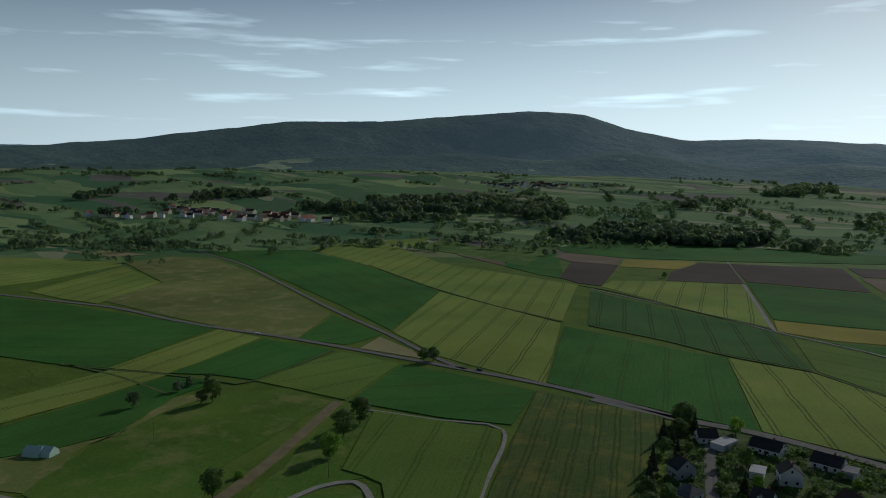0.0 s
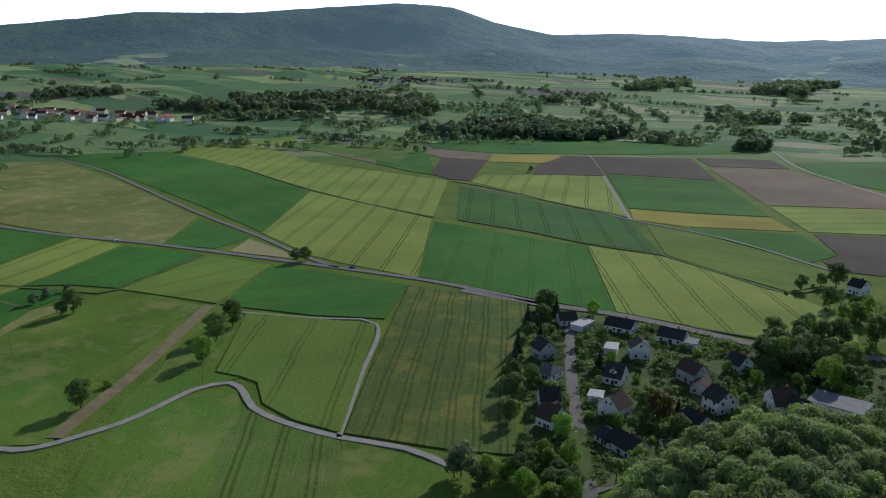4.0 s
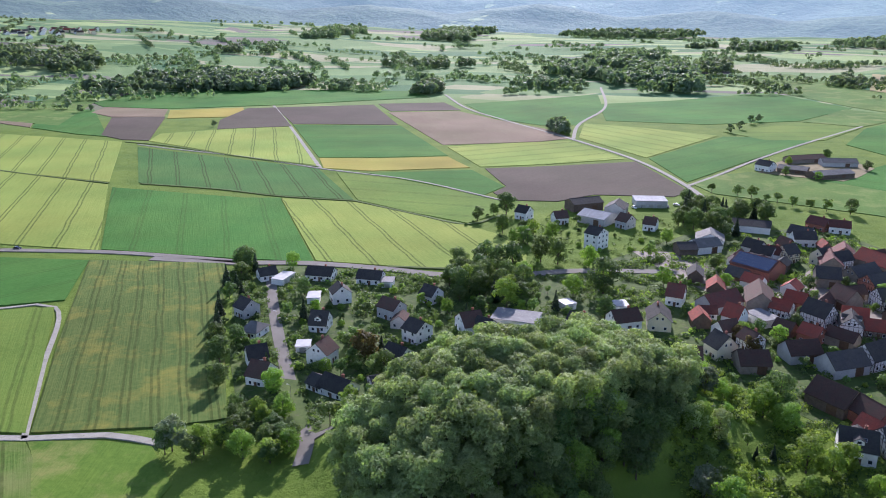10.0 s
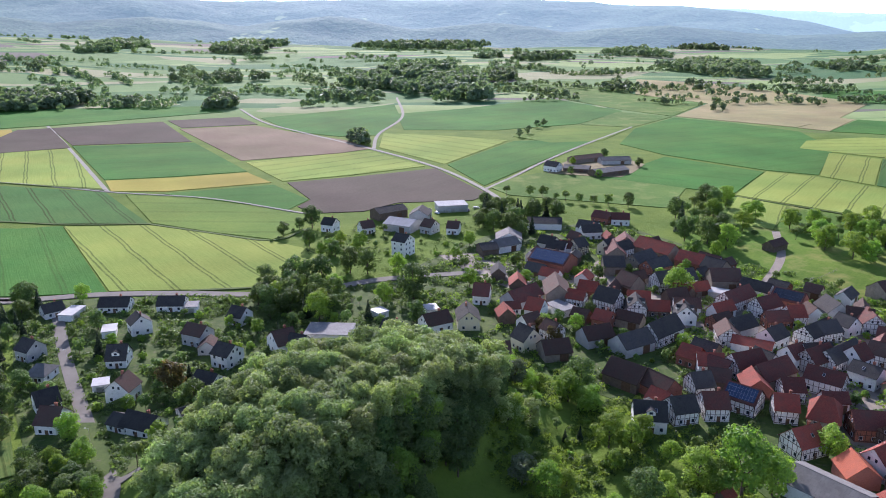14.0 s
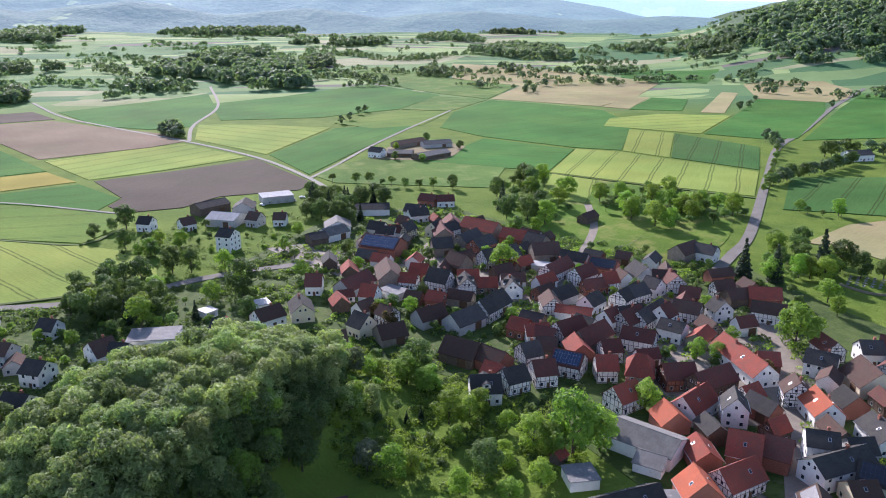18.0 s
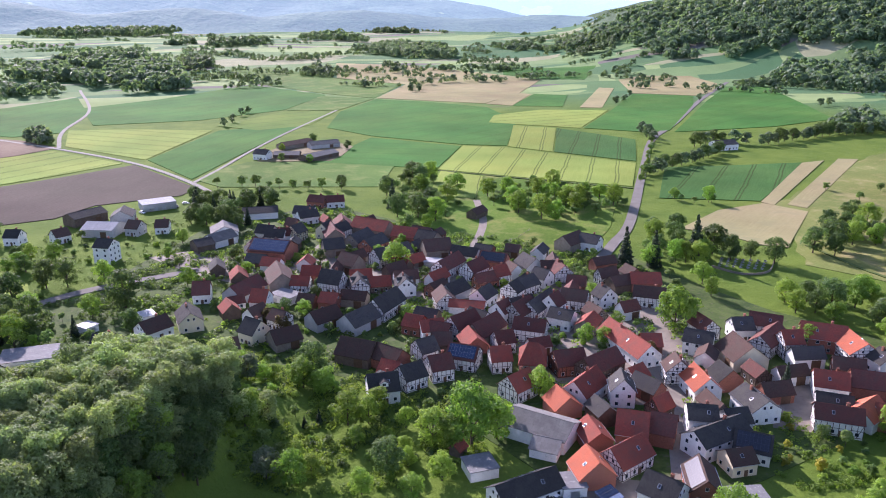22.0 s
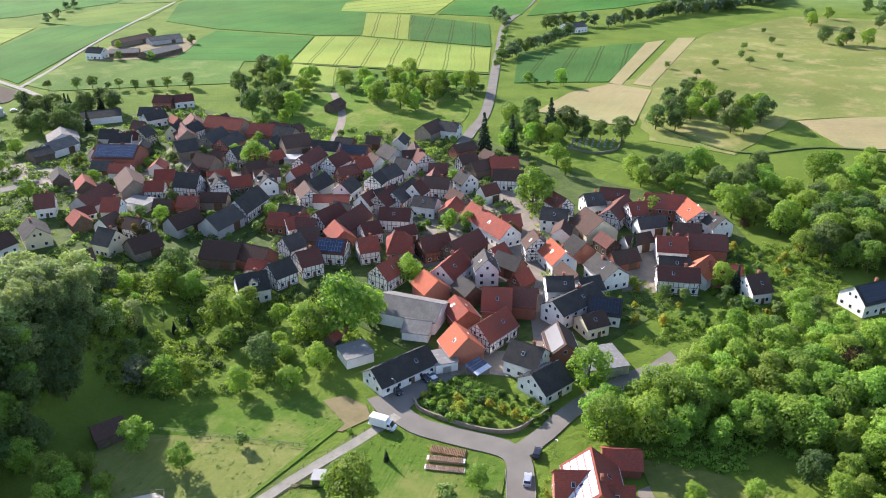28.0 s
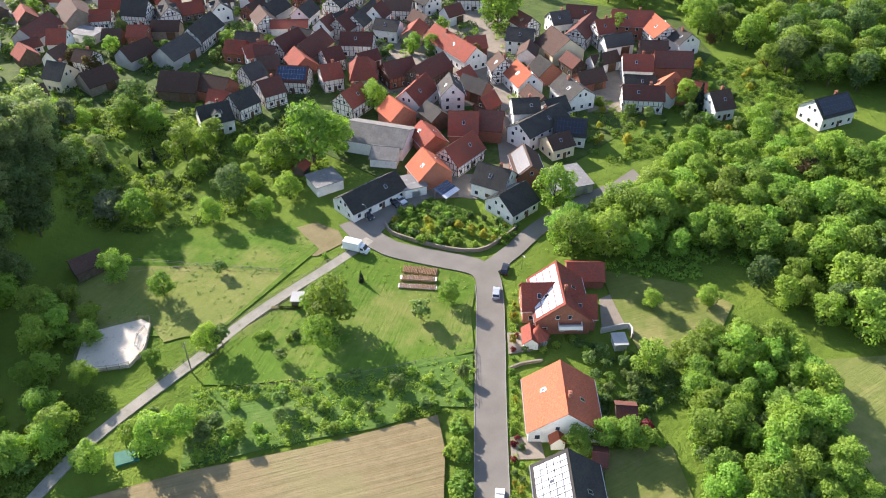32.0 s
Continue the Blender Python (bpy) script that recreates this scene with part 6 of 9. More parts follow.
house("white-rendered house with an anthracite tiled roof", -118.9, 321.1, 91, 12.4, 9, 3, 2.8, ROOF_BLACK, WALL_WHITE, "c")
house("white-rendered house with an anthracite tiled roof", -94.8, 320.6, 92, 11.3, 9, 3, 2.8, ROOF_BLACK, WALL_WHITE, "c")
house("white-rendered house with an anthracite tiled roof", -101, 294.6, 149, 7.5, 8, 5, 3, ROOF_BLACK, WALL_WHITE, "c")
house("white-rendered house with an anthracite tiled roof", -62.6, 302, 119, 7.1, 8, 4, 3.2, ROOF_BLACK, WALL_WHITE, "c")
house("grey-rendered house with a brown tiled roof", -75, 281.8, 119, 9.3, 8, 5, 3, ROOF_BROWN, WALL_GREY, "c")
house("grey-rendered house with a brown tiled roof", -69, 273.1, 1, 7, 7, 3, 2.6, ROOF_BROWN, WALL_GREY, "")
house("white-rendered house with an anthracite tiled roof", -59.8, 261.3, 122, 7.8, 9, 5.4, 3, ROOF_BLACK, WALL_WHITE, "c")
house("white-rendered house with an anthracite tiled roof", -62.2, 240.8, 119, 8.5, 8.5, 4, 3, ROOF_BLACK, WALL_WHITE, "c")
house("white-rendered house with an anthracite tiled roof and dormers", -99.6, 265, 88, 7, 9, 3.4, 4.2, ROOF_BLACK, WALL_WHITE, "dc")
house("white-rendered house with a brown tiled roof", -89, 236.7, 14, 7.7, 8.5, 5, 3.6, ROOF_BROWN, WALL_WHITE, "c")
house("white-rendered house with an anthracite tiled roof", -76, 214.8, 116, 11.2, 8.5, 3.2, 3, ROOF_BLACK, WALL_WHITE, "c")
house("white-rendered house with an anthracite tiled roof", -82.8, 217, 117, 7, 7, 2.8, 2.2, ROOF_BLACK, WALL_WHITE, "")
house("grey-rendered house with a slate grey roof", -62.7, 221.7, 57, 8.8, 8, 2.6, 1.8, ROOF_SLATE, WALL_GREY, "")
house("white-rendered house with a brown tiled roof", -41.4, 272.8, 59, 8.2, 11, 4.5, 4, ROOF_BROWN, WALL_WHITE, "c")
house("white-rendered house with an anthracite tiled roof", -34.9, 269.9, 118, 7, 8, 4, 3.5, ROOF_BLACK, WALL_WHITE, "c")
house("grey-rendered house with a slate grey roof", -133.9, 272.4, 121, 7, 8, 4.5, 3.2, ROOF_SLATE, WALL_GREY, "c")
house("white-rendered house with a grey fibre-cement hipped roof", -122.6, 254.5, 99, 7, 9, 3, 2.6, ROOF_GREY, WALL_WHITE, "h")
house("white-rendered house with an anthracite tiled roof", -111.3, 230.7, 55, 7, 8, 4, 3.4, ROOF_BLACK, WALL_WHITE, "c")
house("white-rendered house with a brown tiled roof", -104, 218.2, 101, 7, 9, 4, 3.8, ROOF_BROWN, WALL_WHITE, "c")
house("white-rendered house with an anthracite tiled roof", -35, 445.8, 118, 7.9, 8.5, 4.6, 3.2, ROOF_BLACK, WALL_WHITE, "c")
house("white-rendered house with a brown tiled roof", -13.5, 439.5, 66, 7.9, 8.5, 4, 3.2, ROOF_BROWN, WALL_WHITE, "c")
house("white-rendered house with an anthracite tiled roof", 7.3, 393.8, 125, 8.3, 10, 8.4, 3, ROOF_BLACK, WALL_WHITE, "c")
house("grey-rendered house with a brown tiled roof", 24.1, 437, 129, 7.6, 9, 4.5, 3.5, ROOF_BROWN, WALL_GREY, "c")
house("white-rendered house with a brown tiled roof", 38, 434.9, 107, 7, 9, 4, 3.2, ROOF_BROWN, WALL_WHITE, "c")
house("weathered timber barn with a slate grey roof", -0, 474.8, 59, 20.7, 12, 5, 2.5, ROOF_SLATE, WALL_WOOD, "bn", name="barn", category="barn")
house("grey-rendered barn with a pale metal roof", 8.4, 445.3, 121, 17.8, 16, 4.5, 2.5, ROOF_METAL, WALL_GREY, "bn", name="barn", category="barn")
house("grey-rendered barn with a slate grey roof", 19.7, 465.5, 13, 13.7, 12, 5, 3.5, ROOF_SLATE, WALL_GREY, "bn", name="barn", category="barn")
house("white-rendered house with a brown tiled roof", 17.8, 288.8, 64, 11.2, 9, 4, 3.5, ROOF_BROWN, WALL_WHITE, "c")
house("white-rendered house with a slate grey roof", 0.7, 283.4, 114, 8.2, 9, 3.6, 3, ROOF_SLATE, WALL_WHITE, "c")
house("white-rendered house with a slate grey roof", 115.6, 418.6, 86, 11.3, 9, 4.5, 3.2, ROOF_SLATE, WALL_WHITE, "c")
house("white-rendered house with a dark red tiled roof", 40.6, 318.8, 106, 7, 9, 4.6, 4.2, ROOF_WINE, WALL_WHITE, "c")
house("cream-rendered house with an anthracite tiled roof", 31.4, 292.2, 1, 13, 9, 4.6, 3.6, ROOF_BLACK, WALL_CREAM, "c")
house("cream-rendered house with an anthracite tiled roof", 51.3, 267.7, 149, 7.6, 9, 5, 4.2, ROOF_BLACK, WALL_CREAM, "c")
house("sandstone barn with a brown tiled roof", 60.4, 259, 82, 10.4, 10, 3.6, 3.6, ROOF_BROWN, WALL_STONE, "bn", name="barn", category="barn")
house("grey-rendered house with a brown tiled roof", 39.5, 256.3, 91, 7, 9, 4, 3.8, ROOF_BROWN, WALL_GREY, "n")
house("white-rendered half-timbered house with a brown tiled roof", 63.2, 275.9, 148, 7.1, 7.5, 4.6, 3, ROOF_BROWN, WALL_WHITE, "tc")
house("grey-rendered barn with a dark red tiled roof", 57.8, 314.7, 52, 17.7, 10, 4, 4, ROOF_WINE, WALL_GREY, "bn", name="barn", category="barn")
house("sandstone barn with a brown tiled roof", 75, 322.3, 7, 18.6, 11, 4.6, 4.4, ROOF_BROWN, WALL_STONE, "bn", name="barn", category="barn")
house("white-rendered house with a red tiled roof", 61.2, 299.1, 126, 7, 8.5, 4.6, 4, ROOF_RED, WALL_WHITE, "c")
house("white-rendered house with a dark red tiled roof", 51.5, 304.6, 86, 7, 6, 3, 2.2, ROOF_WINE, WALL_WHITE, "")
house("white-rendered half-timbered house with a red tiled roof", 81.9, 312.3, 121, 7.9, 8, 4, 3, ROOF_RED, WALL_WHITE, "t")
house("brick house with a red tiled roof", 89.7, 322.6, 121, 8.1, 8, 4, 3.4, ROOF_RED, WALL_BRICK, "n")
house("white-rendered half-timbered house with an anthracite tiled roof", 94.5, 306.2, 138, 10.6, 9, 5, 4.6, ROOF_BLACK, WALL_WHITE, "tc")
house("brick house with a red tiled roof", 86.9, 286.5, 131, 7.4, 8, 4.2, 3, ROOF_RED, WALL_BRICK, "c")
house("white-rendered half-timbered house with an anthracite tiled roof and dormers", 104, 298.8, 13, 10.5, 8.5, 4.6, 3.6, ROOF_BLACK, WALL_WHITE, "td")
house("grey-rendered barn with a slate grey roof", 90.8, 262.4, 63, 14.8, 10, 4, 4, ROOF_SLATE, WALL_GREY, "bn", name="barn", category="barn")
house("grey-rendered barn with a brown tiled roof", 78.9, 270.1, 72, 12.1, 9, 4, 3.6, ROOF_BROWN, WALL_GREY, "bn", name="barn", category="barn")
house("white-rendered half-timbered house with an anthracite tiled roof", 105.5, 271.5, 54, 17.3, 9.5, 4.6, 4.6, ROOF_BLACK, WALL_WHITE, "tb")
house("white-rendered house with an anthracite tiled roof and dormers", 121.7, 289.4, 13, 9.3, 8.5, 4.6, 3.6, ROOF_BLACK, WALL_WHITE, "dc")
house("sandstone barn with a dark red tiled roof", 128, 392.5, 12, 11, 10, 5, 4, ROOF_WINE, WALL_STONE, "bn", name="barn", category="barn")
house("sandstone barn with a red tiled roof", 140.2, 377.4, 146, 22, 11, 5.4, 4.4, ROOF_RED, WALL_STONE, "bn", name="barn", category="barn")
house("brick barn with a red tiled roof", 151.4, 357.2, 139, 13.4, 10, 5, 4, ROOF_RED, WALL_BRICK, "bn", name="barn", category="barn")
house("sandstone barn with an anthracite tiled roof and solar panels", 159, 346.2, 147, 10.9, 10, 5, 4, ROOF_BLACK, WALL_STONE, "bnS", name="barn", category="barn")
house("cream-rendered house with a slate grey roof", 116.6, 386.2, 49, 8.4, 8, 5, 3.6, ROOF_SLATE, WALL_CREAM, "c")
house("white-rendered half-timbered house with a slate grey roof", 123.6, 382, 61, 9, 8, 5, 3.4, ROOF_SLATE, WALL_WHITE, "tc")
house("sandstone house with a slate grey roof", 126.9, 361.7, 53, 16, 9, 5, 3.6, ROOF_SLATE, WALL_STONE, "c")
house("brick half-timbered house with a slate grey roof", 130.4, 350.4, 57, 14.9, 9, 5, 3.6, ROOF_SLATE, WALL_BRICK, "t")
house("white-rendered half-timbered house with a slate grey roof", 132.1, 330.5, 76, 20.3, 9.5, 5, 4, ROOF_SLATE, WALL_WHITE, "tc")
house("grey-rendered house with an anthracite tiled roof", 86.6, 396.4, 132, 9.5, 8, 4.6, 3.4, ROOF_BLACK, WALL_GREY, "c")
house("white-rendered house with a dark red tiled roof", 94.3, 387.6, 118, 7, 7.5, 4.6, 3, ROOF_WINE, WALL_WHITE, "c")
house("cream-rendered half-timbered house with a slate grey roof", 100.7, 387.4, 55, 8.3, 8, 5.4, 3.6, ROOF_SLATE, WALL_CREAM, "tc")
house("brick barn with a dark red tiled roof and solar panels", 82, 363.5, 131, 19.9, 15, 5.4, 4.2, ROOF_WINE, WALL_BRICK, "bnsu", name="barn", category="barn")
house("white-rendered barn with a grey fibre-cement roof", 66.8, 409.9, 8, 13.4, 14, 4.4, 3.4, ROOF_GREY, WALL_WHITE, "bnr", name="barn", category="barn")
house("weathered timber house with a slate grey roof", 52.3, 391.1, 78, 9.2, 11, 4, 2.4, ROOF_SLATE, WALL_WOOD, "n")
house("white-rendered house with a slate grey roof", 116.6, 426.8, 126, 12.1, 9, 4.6, 3.4, ROOF_SLATE, WALL_WHITE, "c")
house("brick house with a dark red tiled roof", 132.2, 452.3, 133, 11.1, 9, 4, 3.2, ROOF_WINE, WALL_BRICK, "c")
house("sandstone barn with a brown tiled roof", 109.9, 326.5, 153, 10.6, 9, 5, 4.4, ROOF_BROWN, WALL_STONE, "bn", name="barn", category="barn")
house("sandstone barn with a slate grey roof", 110.1, 354, 95, 10.2, 9.5, 5, 4, ROOF_SLATE, WALL_STONE, "bn", name="barn", category="barn")
house("sandstone barn with a brown tiled roof", 155.9, 329.7, 97, 13.5, 11, 5, 4.4, ROOF_BROWN, WALL_STONE, "bn", name="barn", category="barn")
house("weathered timber barn with a brown tiled roof", 80.9, 235.2, 138, 13.3, 11, 4, 4.4, ROOF_BROWN, WALL_WOOD, "bn", name="barn", category="barn")
house("brick barn with a brown tiled roof", 89.2, 226.1, 151, 10.9, 9, 4, 3.8, ROOF_BROWN, WALL_BRICK, "bn", name="barn", category="barn")
house("grey-rendered house with a red tiled roof", 86.3, 217.7, 143, 7, 7, 3.6, 3, ROOF_RED, WALL_GREY, "")
house("white-rendered half-timbered house with an anthracite tiled roof", 90, 210, 81, 8.2, 8.5, 4.6, 3.6, ROOF_BLACK, WALL_WHITE, "t")
house("white-rendered half-timbered house with a dark red tiled roof", 101.3, 211.6, 95, 7.7, 9, 4.8, 3.6, ROOF_WINE, WALL_WHITE, "tc")
house("white-rendered house with an anthracite tiled roof and dormers", 78.8, 206.7, 102, 9.6, 10, 4.6, 4, ROOF_BLACK, WALL_WHITE, "pdc")
house("white-rendered half-timbered house with a dark red tiled roof", 150.2, 304, 57, 18.3, 8.5, 5, 3.8, ROOF_WINE, WALL_WHITE, "tc")
house("white-rendered half-timbered house with a dark red tiled roof", 158.5, 293.9, 66, 12, 8.5, 5, 3.8, ROOF_WINE, WALL_WHITE, "tc")
house("white-rendered half-timbered house with a red tiled roof", 165.3, 282.7, 88, 7, 8, 5, 3.6, ROOF_RED, WALL_WHITE, "tc")
house("brick barn with a dark red tiled roof and solar panels", 173.3, 301.7, 138, 13.1, 9, 4.6, 3.6, ROOF_WINE, WALL_BRICK, "bns", name="barn", category="barn")
house("grey-rendered house with an anthracite tiled roof", 165.7, 316.7, 141, 13.8, 8, 4.4, 3.2, ROOF_BLACK, WALL_GREY, "n")
house("grey-rendered barn with a slate grey roof", 185.2, 288.9, 1, 11.5, 10, 4.6, 4, ROOF_SLATE, WALL_GREY, "bn", name="barn", category="barn")
house("white-rendered half-timbered house with a dark red tiled roof", 192.7, 274.3, 14, 10.2, 9, 4.8, 3.6, ROOF_WINE, WALL_WHITE, "tc")
house("white-rendered house with a slate grey roof", 181.4, 272.1, 157, 7.6, 8, 4.6, 3.4, ROOF_SLATE, WALL_WHITE, "c")
house("white-rendered half-timbered house with a slate grey roof", 169.6, 267.1, 75, 9.5, 9, 4.6, 3.4, ROOF_SLATE, WALL_WHITE, "tc")
house("sandstone barn with a brown tiled roof", 223.8, 310.8, 69, 14.8, 10, 4.6, 4, ROOF_BROWN, WALL_STONE, "bn", name="barn", category="barn")
house("white-rendered house with a slate grey roof", 232.5, 306, 149, 10.7, 9, 4.8, 3.4, ROOF_SLATE, WALL_WHITE, "c")
house("brick house with a dark red tiled roof", 190.1, 257.9, 132, 8.1, 8, 4.6, 3.2, ROOF_WINE, WALL_BRICK, "n")
house("white-rendered half-timbered house with a brown tiled roof", 178.9, 243.3, 137, 10.7, 8.5, 4.8, 3.4, ROOF_BROWN, WALL_WHITE, "tc")
house("white-rendered house with a slate grey roof", 191.3, 239.7, 1, 7, 8.5, 5.2, 3.8, ROOF_SLATE, WALL_WHITE, "c")
house("white-rendered half-timbered house with a brown tiled roof", 208.9, 232.2, 133, 12.7, 8.5, 5, 3.2, ROOF_BROWN, WALL_WHITE, "tc")
house("brick house with a red tiled roof", 219.1, 247.3, 119, 12.8, 9, 4.6, 3.6, ROOF_RED, WALL_BRICK, "n")
house("weathered timber house with a brown tiled roof", 208.5, 251.4, 93, 10, 8, 4, 3.2, ROOF_BROWN, WALL_WOOD, "n")
house("white-rendered house with a dark red tiled roof", 165.8, 239.8, 63, 7, 8, 6, 4, ROOF_WINE, WALL_WHITE, "c")
house("white-rendered house with a slate grey roof", 162.9, 229, 145, 9.5, 8.5, 5, 2.6, ROOF_SLATE, WALL_WHITE, "pc")
house("white-rendered half-timbered house with a dark red tiled roof", 145.9, 225.1, 134, 11.9, 8.5, 5, 3.2, ROOF_WINE, WALL_WHITE, "tpc")
house("white-rendered house with a red tiled roof", 136.2, 258, 126, 14.3, 7, 3.6, 1.8, ROOF_RED, WALL_WHITE, "n")
house("white-rendered house with a dark red tiled roof", 145.1, 244.9, 66, 7.9, 8, 5, 3.6, ROOF_WINE, WALL_WHITE, "c")
house("grey-rendered half-timbered house with a dark red tiled roof", 151.7, 241.6, 64, 12.7, 9, 5, 4, ROOF_WINE, WALL_GREY, "tc")
house("white-rendered house with a slate grey roof", 146.5, 263.1, 58, 10.1, 8, 4.6, 3.4, ROOF_SLATE, WALL_WHITE, "c")
house("grey-rendered house with a slate grey roof", 138.3, 273.9, 65, 11.8, 8.5, 4.6, 3.6, ROOF_SLATE, WALL_GREY, "n")
house("white-rendered half-timbered house with a brown tiled roof", 130.6, 267.9, 14, 11, 8.5, 4.4, 3.4, ROOF_BROWN, WALL_WHITE, "t")
house("white-rendered half-timbered house with a dark red tiled roof", 124.7, 239.9, 73, 12.6, 9, 4.8, 4, ROOF_WINE, WALL_WHITE, "tc")
house("white-rendered half-timbered house with a dark red tiled roof", 115.2, 239.4, 138, 8, 7, 4, 2.8, ROOF_WINE, WALL_WHITE, "t")
house("sandstone barn with a dark red tiled roof", 130.3, 232.4, 63, 16.1, 9.5, 4.4, 4.2, ROOF_WINE, WALL_STONE, "bn", name="barn", category="barn")
house("brick barn with a red tiled roof", 121.1, 224.8, 11, 10.8, 8.5, 4.2, 3.4, ROOF_RED, WALL_BRICK, "bn", name="barn", category="barn")
house("white-rendered half-timbered house with a dark red tiled roof", 131.4, 220.5, 97, 7, 8, 4.6, 3.2, ROOF_WINE, WALL_WHITE, "t")
house("brick house with a red tiled roof", 109, 249.5, 139, 7.4, 8.5, 4, 3.2, ROOF_RED, WALL_BRICK, "")
house("white-rendered house with a red tiled roof", 113.1, 243.1, 101, 8.9, 8.5, 4, 3, ROOF_RED, WALL_WHITE, "c")
house("white-rendered half-timbered house with a dark red tiled roof and solar panels", 112.7, 215.3, 136, 10.7, 9, 4.6, 3.6, ROOF_WINE, WALL_WHITE, "tsu")
house("white-rendered half-timbered house with a slate grey roof", 102.4, 225.8, 83, 7, 8.5, 4.8, 3.6, ROOF_SLATE, WALL_WHITE, "tc")
house("weathered timber house with a brown tiled roof", 111, 229.8, 112, 7, 8, 4.2, 3.2, ROOF_BROWN, WALL_WOOD, "n")
house("white-rendered half-timbered house with a red tiled roof", 122.8, 208, 107, 7, 8.5, 5, 3.6, ROOF_RED, WALL_WHITE, "tc")
house("sandstone house with a red tiled hipped roof", 132, 201.4, 123, 8.9, 13, 5.6, 5, ROOF_RED, WALL_STONE, "h")
house("brick half-timbered house with a dark red tiled roof", 142.8, 195.9, 102, 10.6, 9, 4.6, 3.8, ROOF_WINE, WALL_BRICK, "t")
house("weathered timber half-timbered house with a dark red tiled roof", 150.9, 189, 78, 15.8, 9, 4.6, 4, ROOF_WINE, WALL_WOOD, "t")
house("white-rendered half-timbered house with a red tiled roof", 118.4, 188.5, 73, 9.8, 8.5, 4.6, 4, ROOF_RED, WALL_WHITE, "tpc")
house("white-rendered house with a red tiled roof", 136.6, 177.7, 64, 14.3, 9, 4.8, 4.2, ROOF_RED, WALL_WHITE, "pc")
house("brick house with a orange tiled roof", 125.1, 173.1, 7, 8.9, 9, 4, 3.6, ROOF_ORANGE, WALL_BRICK, "n")
house("white-rendered house with a slate grey roof", 145.8, 170.7, -149, 8.1, 7.5, 6, 4, ROOF_SLATE, WALL_WHITE, "p")
house("white-rendered house with a red tiled roof", 171.1, 198.7, 6, 26.7, 9.5, 4.6, 4.2, ROOF_RED, WALL_WHITE, "pc")
house("brick house with a red tiled roof", 179.2, 196.4, 117, 7, 8, 4, 3, ROOF_RED, WALL_BRICK, "n")
house("white-rendered house with a grey fibre-cement roof", 112.1, 164.9, 147, 19.9, 13, 4.4, 2.6, ROOF_GREY, WALL_WHITE, "n")
house("white-rendered house with a grey fibre-cement roof", 108.9, 156.7, 139, 7.8, 9, 3, 1.6, ROOF_GREY, WALL_WHITE, "n")
house("white-rendered house with an anthracite tiled roof", 92.3, 141.5, 87, 18.1, 9, 3.2, 3.2, ROOF_BLACK, WALL_WHITE, "p")
house("brick house with a orange tiled roof", 111.8, 139.9, -166, 8.7, 10, 4, 4.6, ROOF_ORANGE, WALL_BRICK, "pn")
house("white-rendered half-timbered house with a red tiled roof", 124, 141.2, 78, 13, 9, 4.2, 4.2, ROOF_RED, WALL_WHITE, "pt")
house("brick house with a red tiled roof", 123.2, 154.6, 15, 10.2, 8, 3.6, 3, ROOF_RED, WALL_BRICK, "pn")
house("brick house with a red tiled roof", 134.5, 151.4, 132, 8.7, 11, 4.8, 4.8, ROOF_RED, WALL_BRICK, "pn")
house("brick house with a dark red tiled roof", 142.5, 147.4, 139, 7, 9, 4.6, 4.2, ROOF_WINE, WALL_BRICK, "n")
house("white-rendered house with an anthracite tiled roof", 122.1, 123.9, 157, 9.5, 9.5, 4.6, 3.8, ROOF_BLACK, WALL_WHITE, "pc")
house("white-rendered house with an anthracite tiled roof and solar panels", 119.8, 114.3, 86, 10.2, 10, 3.4, 3.6, ROOF_BLACK, WALL_WHITE, "pS")
house("white-rendered house with an anthracite tiled roof", 153, 137.4, 86, 18.5, 9, 5.4, 3, ROOF_BLACK, WALL_WHITE, "pc")
house("white-rendered house with an anthracite tiled roof", 154.9, 145.6, 125, 8.2, 9.5, 7, 2.6, ROOF_BLACK, WALL_WHITE, "pc")
house("white-rendered house with a slate grey roof", 177.8, 146.4, 14, 12.2, 9.5, 4.8, 3.2, ROOF_SLATE, WALL_WHITE, "pc")
house("white-rendered house with an anthracite tiled roof and solar panels", 159.6, 130.2, 141, 9.6, 9, 4, 3.6, ROOF_BLACK, WALL_WHITE, "ps")
house("cream-rendered house with a brown tiled roof", 150.7, 127.2, 103, 7.4, 7.5, 4, 2.6, ROOF_BROWN, WALL_CREAM, "p")
house("white-rendered house with a orange tiled roof", 172.1, 163.7, -161, 11.8, 9, 4.6, 4, ROOF_ORANGE, WALL_WHITE, "pc")
house("brick house with an anthracite tiled roof", 182.9, 164.1, 13, 8, 9, 4.4, 3.6, ROOF_BLACK, WALL_BRICK, "n")
house("white-rendered half-timbered house with a brown tiled roof", 171.5, 174.1, -153, 7, 8.5, 5.4, 3.8, ROOF_BROWN, WALL_WHITE, "ptc")
house("white-rendered house with a slate grey roof", 194.5, 188.2, 142, 9.9, 9, 5.4, 3.2, ROOF_SLATE, WALL_WHITE, "pc")
house("cream-rendered barn with a brown tiled roof", 201.3, 174.6, -163, 13.5, 13, 4.4, 5, ROOF_BROWN, WALL_CREAM, "bn", name="barn", category="barn")
house("white-rendered house with a slate grey roof", 217.9, 191.1, 112, 7.7, 8.5, 5, 3.4, ROOF_SLATE, WALL_WHITE, "pc")
house("white-rendered half-timbered house with a dark red tiled roof", 229.1, 189.5, 142, 11.5, 9, 5, 3.4, ROOF_WINE, WALL_WHITE, "pt")
